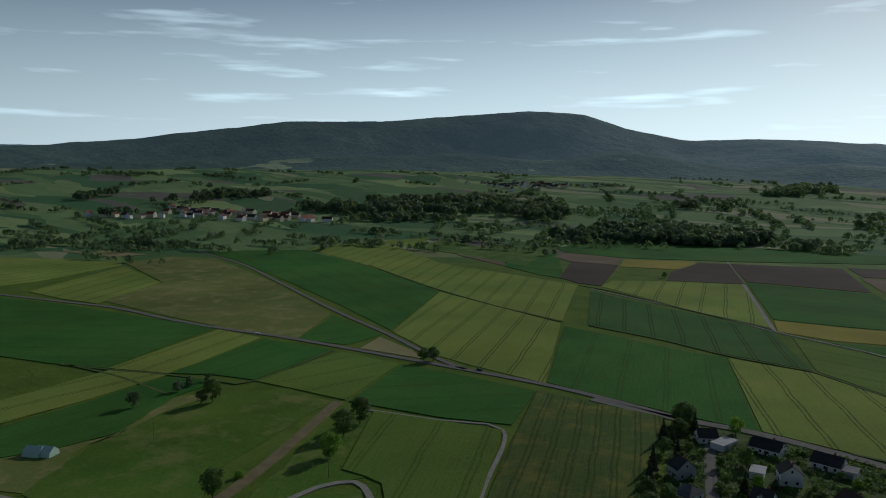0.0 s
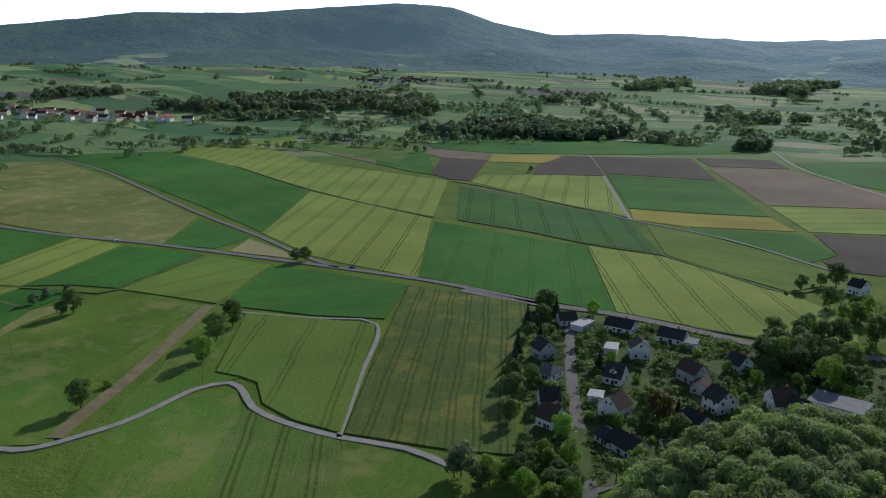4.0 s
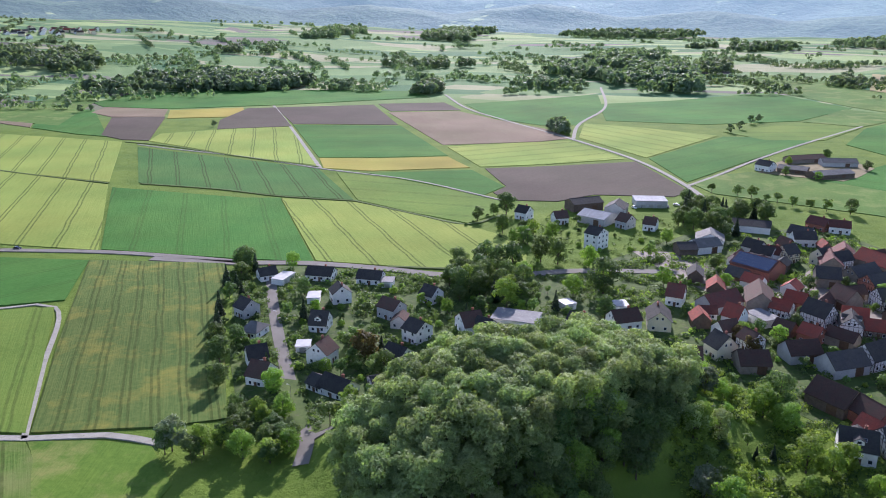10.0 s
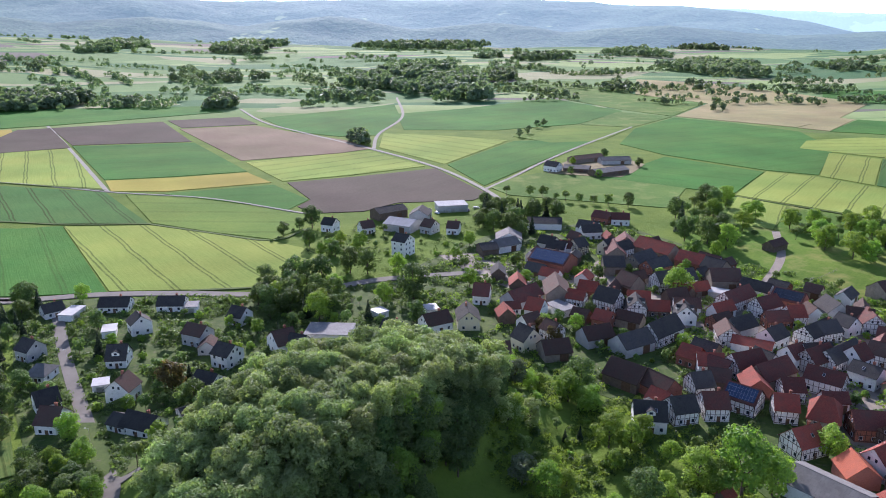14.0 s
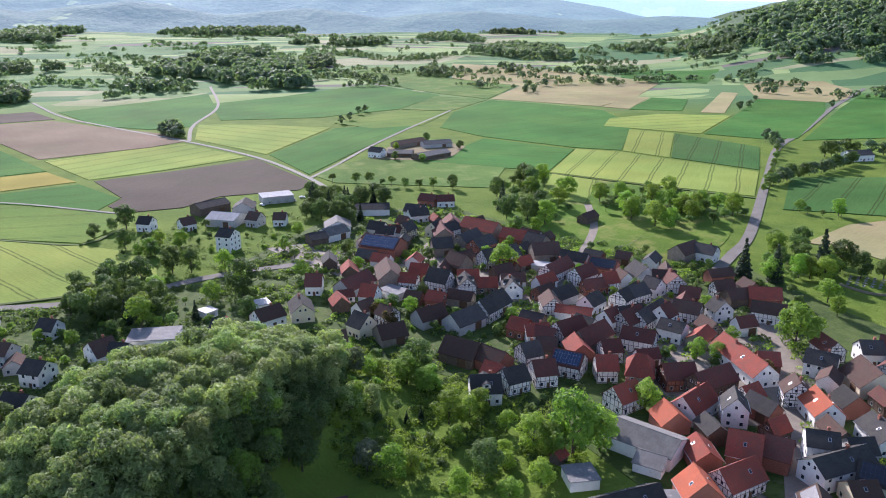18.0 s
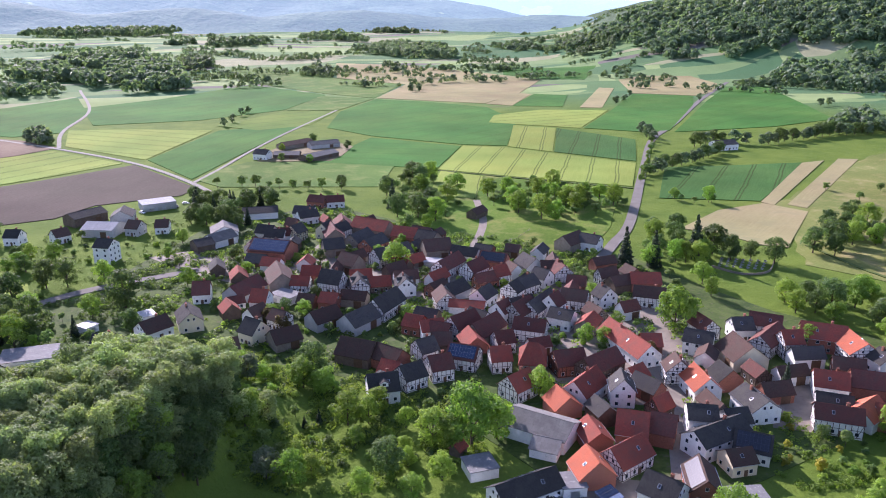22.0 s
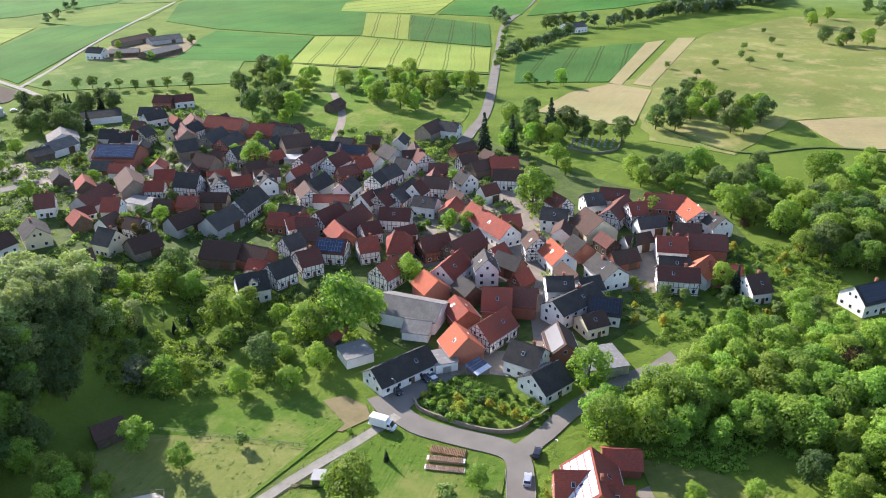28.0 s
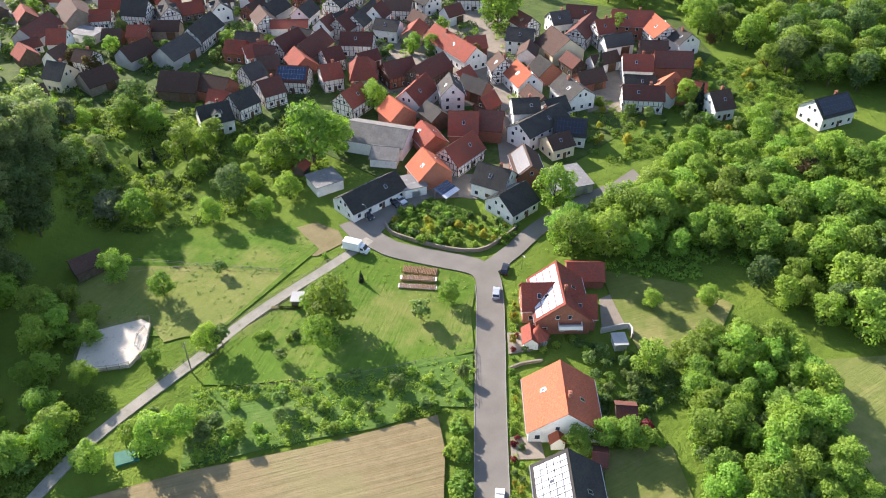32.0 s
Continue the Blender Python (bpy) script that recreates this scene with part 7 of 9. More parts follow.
house("white-rendered half-timbered house with a red tiled roof", 221.6, 171.9, 111, 7, 8, 6.4, 3.6, ROOF_RED, WALL_WHITE, "ptc")
house("brick house with a red tiled roof", 238, 171.3, 137, 15.2, 11, 5.6, 4, ROOF_RED, WALL_BRICK, "pc")
house("white-rendered half-timbered house with a orange tiled roof", 240.5, 159.6, -154, 14.3, 11, 5.2, 3.8, ROOF_ORANGE, WALL_WHITE, "pt")
house("white-rendered house with a slate grey roof", 240, 147.9, 16, 7, 9, 5, 3.2, ROOF_SLATE, WALL_WHITE, "pc")
house("white-rendered house with a red tiled roof", 210.1, 145.7, 135, 10.1, 10, 4.6, 3.6, ROOF_RED, WALL_WHITE, "pc")
house("brick house with a dark red tiled roof", 221.9, 139.5, 134, 12.9, 10, 4.4, 3.8, ROOF_WINE, WALL_BRICK, "n")
house("white-rendered house with an anthracite tiled roof", 200.6, 136.7, 137, 10.1, 8, 4, 2.6, ROOF_BLACK, WALL_WHITE, "p")
house("white-rendered half-timbered house with a dark red tiled roof", 193, 129.5, 135, 13, 8.5, 5, 3, ROOF_WINE, WALL_WHITE, "ptc")
house("white-rendered house with a orange tiled roof", 204.2, 128.3, 78, 11.3, 9, 4, 3.6, ROOF_ORANGE, WALL_WHITE, "pn")
house("brick house with a red tiled roof", 209.4, 123, 144, 10.3, 9.5, 4, 3, ROOF_RED, WALL_BRICK, "n")
house("white-rendered house with a brown tiled roof", 208.4, 111.4, 113, 7, 10, 4.2, 4, ROOF_BROWN, WALL_WHITE, "pc")
house("white-rendered house with an anthracite tiled roof and solar panels", 231.5, 86.3, 106, 13.4, 10, 4.6, 4, ROOF_BLACK, WALL_WHITE, "pcs")
house("red brick house with a dark tiled roof and solar panels", 134.6, 123.6, -147, 12.0, 8, 4.0, 3.4, ROOF_BROWN, WALL_BRICK, "ps")
house("white-rendered half-timbered house with a slate grey roof", 153.8, 245.3, 85, 10.8, 8.5, 5, 3.6, ROOF_SLATE, WALL_WHITE, "pt")
house("white-rendered half-timbered house with a dark red tiled roof", 205.8, 197.5, 9, 9.1, 8, 5, 3.4, ROOF_WINE, WALL_WHITE, "pt")
house("grey-rendered house with a slate grey roof", 165.3, 142.6, 105, 7.3, 8, 4.4, 3, ROOF_SLATE, WALL_GREY, "p")
house("white-rendered half-timbered house with a dark red tiled roof", 219.1, 179, 68, 17.7, 8.5, 4.8, 3.4, ROOF_WINE, WALL_WHITE, "t")
house("sandstone barn with a dark red tiled roof", 118.1, 378.2, 9, 15.9, 10, 4.6, 3.8, ROOF_WINE, WALL_STONE, "bn", name="barn", category="barn")
house("white-rendered house with an anthracite tiled roof", 89.4, 386.9, 123, 10.2, 8, 4.6, 3.2, ROOF_BLACK, WALL_WHITE, "c")
house("white-rendered half-timbered house with a brown tiled roof", 191.7, 280, 119, 10, 8.5, 4.6, 3.2, ROOF_BROWN, WALL_WHITE, "t")
house("white-rendered half-timbered house with a slate grey roof", 165.4, 266.3, 58, 17.8, 8.5, 4.6, 3.4, ROOF_SLATE, WALL_WHITE, "t")
house("white-rendered half-timbered house with a slate grey roof", 161.8, 243.9, 59, 19.6, 8.5, 4.8, 3.6, ROOF_SLATE, WALL_WHITE, "t")
house("white-rendered house with a slate grey roof", 93.9, 442.9, 102, 20.2, 12, 4, 2.4, ROOF_SLATE, WALL_WHITE, "n")
house("white-rendered house with a dark red tiled roof", 141.9, 448, 102, 10.7, 9, 4, 3, ROOF_WINE, WALL_WHITE, "c")
house("white-rendered barn with a grey fibre-cement roof", 62.3, 397.5, 63, 14.9, 10, 4, 3, ROOF_GREY, WALL_WHITE, "bn", name="barn", category="barn")
house("white-rendered house with a slate grey roof", 136.7, 619.9, 138, 12.7, 9, 5, 3.2, ROOF_SLATE, WALL_WHITE, "c")
house("low timber barn with a grey fibre-cement roof", 156.3, 617.3, 114, 20.9, 12, 3.4, 2.0, ROOF_GREY, WALL_WOOD, "bn", name="barn", category="barn")
house("long timber barn with a grey fibre-cement roof", 178.6, 602.9, 63, 33.2, 13, 3.6, 2.2, ROOF_GREY, WALL_WOOD, "bn", name="barn", category="barn")
house("sandstone barn with a brown tiled roof", 175.2, 662.2, 65, 32.2, 12, 3.8, 2.4, ROOF_BROWN, WALL_STONE, "bn", name="barn", category="barn")
house("grey-rendered barn with a grey fibre-cement roof", 197.2, 649.7, 87, 26.4, 12, 4, 2.4, ROOF_GREY, WALL_GREY, "bn", name="barn", category="barn")
house("white-rendered house with a slate grey roof", 509.8, 491.5, 98, 20.5, 14, 5, 3, ROOF_SLATE, WALL_WHITE, "")
house("weathered timber house with a brown tiled roof", 210, 387.1, 59, 12.9, 7, 3.4, 2.6, ROOF_BROWN, WALL_WOOD, "n")
house("weathered timber house with a brown tiled roof", 22.2, 162.1, 89, 7, 6, 2.8, 2, ROOF_BROWN, WALL_WOOD, "n")
flat_building("low white-rendered flat-roofed garage in a yard", -134.8, 313.8, 8, 11.2, 6, 2.8, FLAT_PALE, WALL_WHITE)
flat_building("low white-rendered flat-roofed garage in a yard", -85.8, 317.6, 85, 5, 7, 2.8, FLAT_FELT, WALL_WHITE)
flat_building("low white-rendered flat-roofed garage in a yard", -112.4, 293, 76, 5.2, 8, 2.8, FLAT_PALE, WALL_WHITE)
flat_building("low white-rendered flat-roofed garage in a yard", -24.3, 284.6, 98, 18.1, 12, 3.2, FLAT_FELT, WALL_WHITE)
flat_building("low white-rendered flat-roofed garage in a yard", -99.2, 244.8, 76, 5, 6, 2.6, FLAT_PALE, WALL_WHITE)
flat_building("low grey-rendered flat-roofed garage in a yard", 41.2, 491.8, 84, 19.8, 14, 4.5, ROOF_METAL, WALL_GREY)
flat_building("low white-rendered flat-roofed garage in a yard", 72.6, 303, 146, 11.1, 8, 3.4, FLAT_FELT, WALL_WHITE)
flat_building("low white-rendered flat-roofed garage in a yard", 87.1, 156.3, 8, 7.7, 8, 3, FLAT_FELT, WALL_WHITE)
flat_building("low white-rendered flat-roofed garage in a yard", 104.8, 138.9, 109, 6.3, 7, 3, FLAT_FELT, WALL_WHITE)
flat_building("low grey-rendered flat-roofed garage in a yard", 139.5, 113, 112, 11.6, 11, 3, FLAT_FELT, WALL_GREY)
flat_building("low white-rendered flat-roofed garage in a yard", -4.9, 304.6, 55, 5.4, 6, 2.8, FLAT_PALE, WALL_WHITE)
flat_building("low white-rendered flat-roofed garage in a yard", 17.2, 306.8, 76, 5.3, 7, 2.8, FLAT_PALE, WALL_WHITE)
flat_building("low grey-rendered flat-roofed garage in a yard", 151.1, 314.9, 126, 14.7, 7, 3, FLAT_PALE, WALL_GREY)

# ------------------------------------------------------------ village ground
yard("garden ground and yards of the village", VILLAGE_GROUND, (11.6, 370.1), (55.8, 426), (136.1, 457), (169.7, 388.0), (189.3, 323.2), (221.9, 299.4), (243.6, 289.5), (246.0, 234.4), (250.4, 203.9), (265.8, 168.2), (247.5, 139.8), (206.4, 125.1), (153.9, 120.1), (133.5, 120.5), (117.2, 125.7), (103.0, 142.9), (92.6, 189.8), (75.5, 221.1), (47.4, 251.8), (2.8, 289.9), name="village_ground", lift=0.13)
yard("garden ground of the housing estate", VILLAGE_GROUND, (-167.3, 330.9), (-127.6, 336.2), (-63.5, 330.8), (-22.7, 342.5), (20.6, 350.6), (27.6, 302.8), (-1.1, 284.5), (-40.7, 221.8), (-61.9, 192.3), (-76.9, 183.5), (-96.3, 184.9), (-122.2, 231.6), name="village_ground", lift=0.11)
yard("grey village paving between old houses", PAVING, (108.2, 374.4), (135.7, 354.4), (158.5, 337.7), (182.3, 281.0), (204.7, 246.1), (216.3, 228.9), (188.8, 176.5), (164.5, 155.9), (151.5, 165.4), (133.3, 178.8), (135.5, 209.6), (123.2, 247.3), (110.2, 294.0), (73.3, 321.0), lift=0.170)
yard("trodden earth yard of the outlying farm", EARTH, (130, 610), (142, 640), (168, 676), (214, 672), (222, 642), (200, 606), (184, 588), (150, 600), lift=0.62)
yard("worn farm lane and yard", PAVING, (25.8, 390.4), (45.6, 392.5), (62.3, 372.8), (94.8, 363.6), (94.7, 330.6), (56.4, 334.5), (42.8, 353.1), lift=0.175)
yard("paved court among farmhouses", PAVING, (199.1, 158.1), (223.0, 166.8), (213.6, 152.1), (185.4, 131.1), (176.9, 138.2), lift=0.180)
yard("asphalt yard in front of the black-roofed house", ASPHALT, (79.7, 138.2), (86.5, 137.5), (100.3, 138.2), (107.2, 134.2), (100.0, 131.4), (90.8, 130.6), (82.4, 126.4), (79.1, 130.7), lift=0.185)
yard("paved yard between the farmhouses and the carport", PAVING, (104.0, 133.5), (106.5, 141.5), (114.0, 140.0), (120.5, 136.5), (127.5, 131.0), (124.0, 125.5), (116.0, 124.0), (112.5, 128.0), lift=0.215)
yard("bare trodden earth beside the lane", EARTH, (69.8, 144.7), (75.8, 143.1), (78.3, 136.1), (76.8, 131.1), (68.1, 130.8), (65.4, 134.5), lift=0.190)
yard("paved driveway of pale stone", PAVING, (86.2, 80.4), (90.4, 77.0), (92.5, 72.9), (86.4, 73.0), (82.0, 75.4), lift=0.195)
yard("patterned paved driveway", PAVING, (67.0, 59.1), (71.4, 55.4), (68.7, 51.3), (63.5, 55.1), lift=0.200)
yard("asphalt turning place at the wood edge", ASPHALT, (152.8, 105.6), (161.2, 106.4), (159.0, 100.5), (150.9, 97.9), (147.8, 100.4), lift=0.205)
yard("terrace of grey slabs behind the large house", PAVING, (110.6, 74.8), (114.6, 74.0), (109.0, 65.0), (103.2, 67.5), lift=0.210)
road("village street with asphalt and kerbs", ASPHALT, 6.2, (49.5, 45.0), (55.4, 51.6), (62.8, 60.0), (71.2, 69.4), (82.2, 81.4), (90.9, 91.2), (95.9, 97.7), (95.9, 102.7), (92.2, 108.7), (88.1, 115.0), (84.3, 121.8), (83.2, 128.9), lift=0.250, step=2.5)
road("narrow asphalt lane climbing past the wood", ASPHALT, 5.0, (97.1, 99.5), (107.0, 100.8), (116.2, 103.0), (124.6, 104.1), (132.5, 104.3), (143.6, 103.9), (154.1, 102.6), lift=0.256, step=2.5)
road("concrete farm lane with worn wheel strips", GRAVEL, 2.7, (82.5, 127.9), (71.6, 125.8), (53.9, 123.2), (40.7, 120.5), (29.5, 117.1), (15.5, 113.6), (2.7, 109.7), (-7.2, 104.7), (-13.2, 101.1), lift=0.262, step=3)
road("paved village street", PAVING, 6.0, (133.9, 129.2), (144.1, 141.9), (154.0, 154.8), (164.1, 167.3), (169.3, 177.1), (170.2, 183.5), (184.1, 192.7), (193.4, 205.5), (203.1, 223.9), (211.8, 237.4), lift=0.268, step=3)
road("estate street of pale asphalt", ASPHALT, 4.6, (-142.0, 316.4), (-127.7, 284.6), (-112.4, 253.3), (-98.0, 225.7), (-86.1, 202.4), (-78.6, 189.4), (-74.2, 180.4), (-72.3, 170.4), lift=0.274, step=4)
road("estate side street", ASPHALT, 5.0, (-75.2, 183.2), (-65.8, 194.4), (-56.1, 216.5), (-45.4, 227.0), (-37.0, 246.8), (-31.2, 267.9), lift=0.280, step=4)
road("lane through the upper village", PAVING, 4.5, (168.8, 321.4), (192.3, 351.6), (210.2, 380.0), (228.8, 423), lift=0.286, step=4)
road("garden lane", PAVING, 4.5, (136.0, 234.5), (144.9, 228.0), (154.2, 214.5), (160.4, 191.4), (165.7, 181.7), lift=0.292, step=4)
field("harvested straw-coloured field with turning tracks", STUBBLE, 113, (-7.7, 100.1), (15.1, 91.5), (36.8, 81.1), (59.4, 72.0), (55.2, 64.6), (47.2, 55.4), (40.0, 47.5), (-12.4, 90.9))

# ------------------------------------------------------------ new houses along the lane
villa = house("large brick house with red tiled roof and solar panels painted with sun glint", 99.8, 78.0, -142, 14.2, 12.0, 4.2, 5.0, ROOF_RED, WALL_BRICK, "pc")
absorb(villa, house("red-roofed wing", 96.6, 81.4, -52, 7.6, 8.0, 4.2, 4.2, ROOF_RED, WALL_BRICK, "p"))
absorb(villa, house("red-roofed wing", 101.6, 72.8, 128, 5.6, 6.5, 4.2, 3.6, ROOF_RED, WALL_BRICK, "p"))
solar_grid(villa, -1, 7.1, 6.0, 4.2, 5.0, 9, 4, SOLAR_GLINT)
bm = bmesh.new()
block(bm, -2.6, 2.6, -0.8, 0.8, 2.7, 2.85)
block(bm, -2.6, 2.6, -0.8, -0.72, 2.85, 3.75)
block(bm, -2.6, -2.52, -0.72, 0.8, 2.85, 3.75)
block(bm, 2.52, 2.6, -0.72, 0.8, 2.85, 3.75)
part("balcony", bm, FRAME_WHITE, villa, "white railed balcony", pose(7.9, 1.5, 0, 0, 0, 90))
house("red-roofed garage building beside the brick house", 113.3, 82.2, 132, 8.4, 7, 2.6, 2.4, ROOF_RED, WALL_BRICK, "n", "garage", "garage")
house("white house with a broad orange tiled roof", 78.4, 56.7, -140, 13.1, 14, 3.2, 5.4, ROOF_ORANGE, WALL_WHITE, "pc")
lane_house = house("white house with anthracite roof covered in solar panels", 64.8, 41.7, -141, 12.3, 12, 3.0, 4.6, ROOF_BLACK, WALL_WHITE, "p")
solar_grid(lane_house, -1, 6.1, 6.0, 3.0, 4.6, 9, 5, SOLAR_GLINT)
house("small garden shed with a dull red roof", 87.9, 48.2, 134, 3.6, 4.2, 2.1, 1.3, ROOF_WINE, WALL_WOOD, "n", "garden_shed", "shed")
house("little tiled roof over a garden gate", 88.1, 75.1, -140, 4.5, 3.0, 2.2, 1.2, ROOF_RED, WALL_WHITE, "n", "gate_house", "gate house")
house("red-roofed porch of the orange-roofed house", 72.9, 52.5, -144, 3.1, 2.6, 2.4, 1.2, ROOF_ORANGE, WALL_WHITE, "n", "porch", "porch")
house("small lean-to shed with a metal roof", 75.7, 44.2, 139, 2.4, 4.0, 2.2, 1.0, ROOF_WINE, WALL_WOOD, "n", "garden_shed", "shed")
flat_building("low pale-roofed garden store", 102.4, 62.0, 35, 3.4, 2.6, 1.9, FLAT_PALE, WALL_GREY, "garden_store", "shed")
flat_building("small white-roofed garden hut beside vegetable beds", 55.5, 118.6, 40, 3.0, 2.4, 2.1, FLAT_PALE, WALL_WOOD, "garden_hut", "hut")
house("small dark hut with a green sheet roof", 11.7, 103.2, 20, 3.6, 3.0, 2.1, 0.9, ROOF_GREEN, WALL_WOOD, "n", "garden_hut", "hut")
yard("green netting spread on the ground beside a hut", ROOF_GREEN, (6.3, 104.2), (10.0, 102.9), (9.6, 99.8), (5.5, 101.1), name="ground_netting", lift=0.5, cell=4.0)
house("little garden house with a red roof", 86.0, 167.1, 60, 4, 3.4, 2.2, 1.4, ROOF_RED, WALL_WOOD, "n", "garden_shed", "shed")
pavilion(89.4, 74.1)
solar_pergola(110.0, 130.1, 80)

# ------------------------------------------------------------ vehicles
box_van(77.2, 126.3, 150)
car("silver compact car parked at the roadside", 93.0, 91.3, 47, PAINT_SILVER)
car("black car parked by the garden wall", 100.7, 96.5, 54, PAINT_BLACK)
car("white car parked at the kerb", 55.9, 50.1, 43, WHITE_PAINT)
car("white car parked in a yard", 98.9, 136.8, 176, WHITE_PAINT)
car("dark car parked in a yard", 96.9, 136.7, -180, PAINT_BLACK)
car("black car parked beside the white house", 87.8, 136.4, 180, PAINT_BLACK)
car("dark car in the village street", 215.9, 227.1, 55, PAINT_BLACK)
car("silver car near the barns", 180.8, 179.2, 30, PAINT_SILVER)
car("dark car in the farm yard", 26.3, 491.4, 45, PAINT_BLACK)
car("white van in the farm yard", 31.3, 482.2, 150, WHITE_PAINT)
car("silver car in the farm yard", 37.1, 485.2, 75, PAINT_SILVER)
car("white car in the farm yard", 44.7, 488.3, 35, WHITE_PAINT)
car("dark car in the farm yard", 52.1, 488.3, 175, PAINT_BLACK)
car("silver car in the farm yard", 58.3, 494.5, 100, PAINT_SILVER)
car("white car on the country road", -469.1, 299.8, 14, WHITE_PAINT)
car("dark car on the country road", -290.7, 335.1, 100, PAINT_BLACK)
car("dark car in the estate street", -47.6, 284.6, 65, PAINT_BLACK)
car("silver car in the estate street", -61.1, 302.9, 110, PAINT_SILVER)

# ------------------------------------------------------------ wood piles, fences, walls
log_stack("bark-covered logs stacked beside the street", 84.5, 109.5, 139, 22, 2, 2.6, False)
log_stack("cut logs under white tarpaulin strips", 82.2, 107.2, 135, 22, 3, 1.6, True)
log_stack("low log stack covered with white sheeting", 80.3, 105.2, 135, 23, 2, 1.6, True)
yard("pale sand riding arena with tracks", SAND, (13.5, 139.6), (25.0, 135.9), (26.0, 133.4), (21.9, 126.8), (17.4, 124.1), (9.6, 128.4), (8.4, 131.4), name="riding_arena", lift=0.95, cell=4.0)
fence("low boarded fence round the riding arena", [(13.5, 139.6), (25.0, 135.9), (26.0, 133.4), (21.9, 126.8), (17.4, 124.1), (9.6, 128.4), (8.4, 131.4), (13.5, 139.6)], 2.2, 1.95, 3)
show_jump(21.5, 130.1, 35)
show_jump(23.2, 131.9, 60)
vegetable_beds(51.6, 119.6, 130)
fence("wire fence between the pasture and the paddock", [(17.0, 156.5), (28.1, 160.6), (43.6, 146.4), (59.0, 130.2)], 3.5, 1.2, 2)
fence("wire fence with wooden posts along the lane", [(72.4, 127.2), (54.9, 125.0), (41.6, 122.2), (29.7, 118.7), (17.6, 115.7)], 3.0, 1.2, 2)
fence("wire fence with wooden posts beside the meadow", [(71.7, 123.5), (53.9, 120.6), (40.8, 118.1), (29.8, 115.0)], 3.0, 1.2, 2)
fence("pasture fence with wooden posts", [(26.4, 155.5), (37.8, 149.4), (48.4, 140.9), (57.4, 131.9)], 4.0, 1.2, 1)
fence("pasture fence across the meadow", [(32.0, 103.9), (45.8, 95.3), (60.8, 87.8), (76.8, 81.0)], 4.0, 1.2, 1)
fence("garden fence at the roadside", [(76.7, 80.5), (71.0, 73.6), (67.0, 69.0)], 2.0, 1.1, 3)
fence("field fence on the hillside", [(294.5, 283.6), (300.0, 307.3), (273.5, 292.4), (253.0, 282.6)], 5.0, 1.2, 2)
fence("meadow fence behind the barns", [(189.3, 323.2), (209.5, 339.0), (223.2, 349.1)], 4.0, 1.2, 2)
garden_wall("old sandstone wall round the corner garden", [(89.4, 130.7), (88.4, 126.1), (91.3, 119.0), (95.9, 110.9), (101.2, 106.2), (106.9, 106.0), (115.0, 107.1)], 1.1)
garden_wall("low rubble wall in a front garden", [(78.9, 72.2), (82.3, 71.4), (86.2, 69.3)], 0.7)
garden_wall("concrete retaining wall behind the brick house", [(102.2, 67.1), (108.2, 64.1), (106.2, 61.5)], 1.6, 0.3, PLASTER_CAP)
garden_wall("churchyard wall", [(268.6, 257.4), (273.6, 242.8), (286.6, 239.8), (303.1, 250.8)], 1.0)
gravestones([(269.8, 256.5), (286.8, 241.9), (301.2, 252.2), (281.7, 266.4)])
kerb([(49.5, 45.0), (55.4, 51.6), (62.8, 60.0), (71.2, 69.4), (82.2, 81.4), (90.9, 91.2), (94.0, 95.2)], 6.2)
street_lamp(104.1, 94.2, 200)
street_lamp(-90.3, 209.3, 265)
street_lamp(-119.4, 268.2, 230)
street_lamp(164.5, 171.4, 210)
street_lamp(86.8, 135.4, 340)
power_pole(-231.8, 176.5)
power_pole(-318.2, 148.8)
power_pole(26.9, 114.2)
sheet_tent(-339.1, 107.4, 60)
sheet_tent(-335.7, 110.6, 60)

# ------------------------------------------------------------ outbuildings and far villages
outbuildings(3, [(39.6, 341.6), (80.8, 394.4), (125.9, 427), (165.4, 364.8), (186.0, 317.7), (213.5, 297.6), (229.0, 246.8), (192.8, 192.9), (170.3, 161.8), (151.1, 170.7), (128.0, 198.2), (112.2, 226.7), (92.9, 253.0), (72.4, 268.1), (48.4, 285.6)], 46)
outbuildings(4, [(127.2, 164.4), (199.9, 187.7), (226.2, 182.3), (251.9, 163.5), (211.9, 131.3), (180.5, 144.1), (148.5, 124.0), (128.5, 138.7)], 9)
hamlet(1, -1423, 851, 170, 60, 60, 56)
hamlet(2, -1273, 880, 90, 30, 60, 10)
hamlet(3, -1495, 680, 120, 30, 50, 14)
hamlet(4, -1414, 1877, 190, 90, 40, 64)

# ------------------------------------------------------------ banks and hedges
grass_bank((-700, 607), (-528, 538), (-422, 505), (-337.0, 486))
grass_bank((-427, 650), (-376.3, 637), (-294.7, 603), (-207.9, 570))
grass_bank((-313.4, 489), (-251.0, 483), (-200.1, 471), (-147.7, 468))
grass_bank((-147.7, 468), (-103.2, 443), (-66.6, 425), (-49.5, 449))
grass_bank((-391.3, 306.2), (-367.4, 231.7), (-379.0, 217.9), (-413, 204.8), (-452, 184.6), (-482, 170.5))
grass_bank((-377.1, 186.1), (-436, 182.4), (-485, 171.5))
grass_bank((-26.5, 359.3), (-50.0, 346.6), (-92.3, 342.5))
grass_bank((245.0, 517), (293.9, 459), (341.3, 405))
grass_bank((338.0, 261.3), (331.5, 202.7), (372.3, 181.7), (397.8, 152.1))
hedgerows(400, 60, -75, -40, 1050, 1700)
hedgerows(401, 60, -40, -5, 1150, 1800)
hedgerows(402, 50, -5, 25, 1150, 1800)
hedgerows(403, 40, 25, 60, 1150, 1700)
hedgerows(404, 70, -75, -30, 1700, 3000)
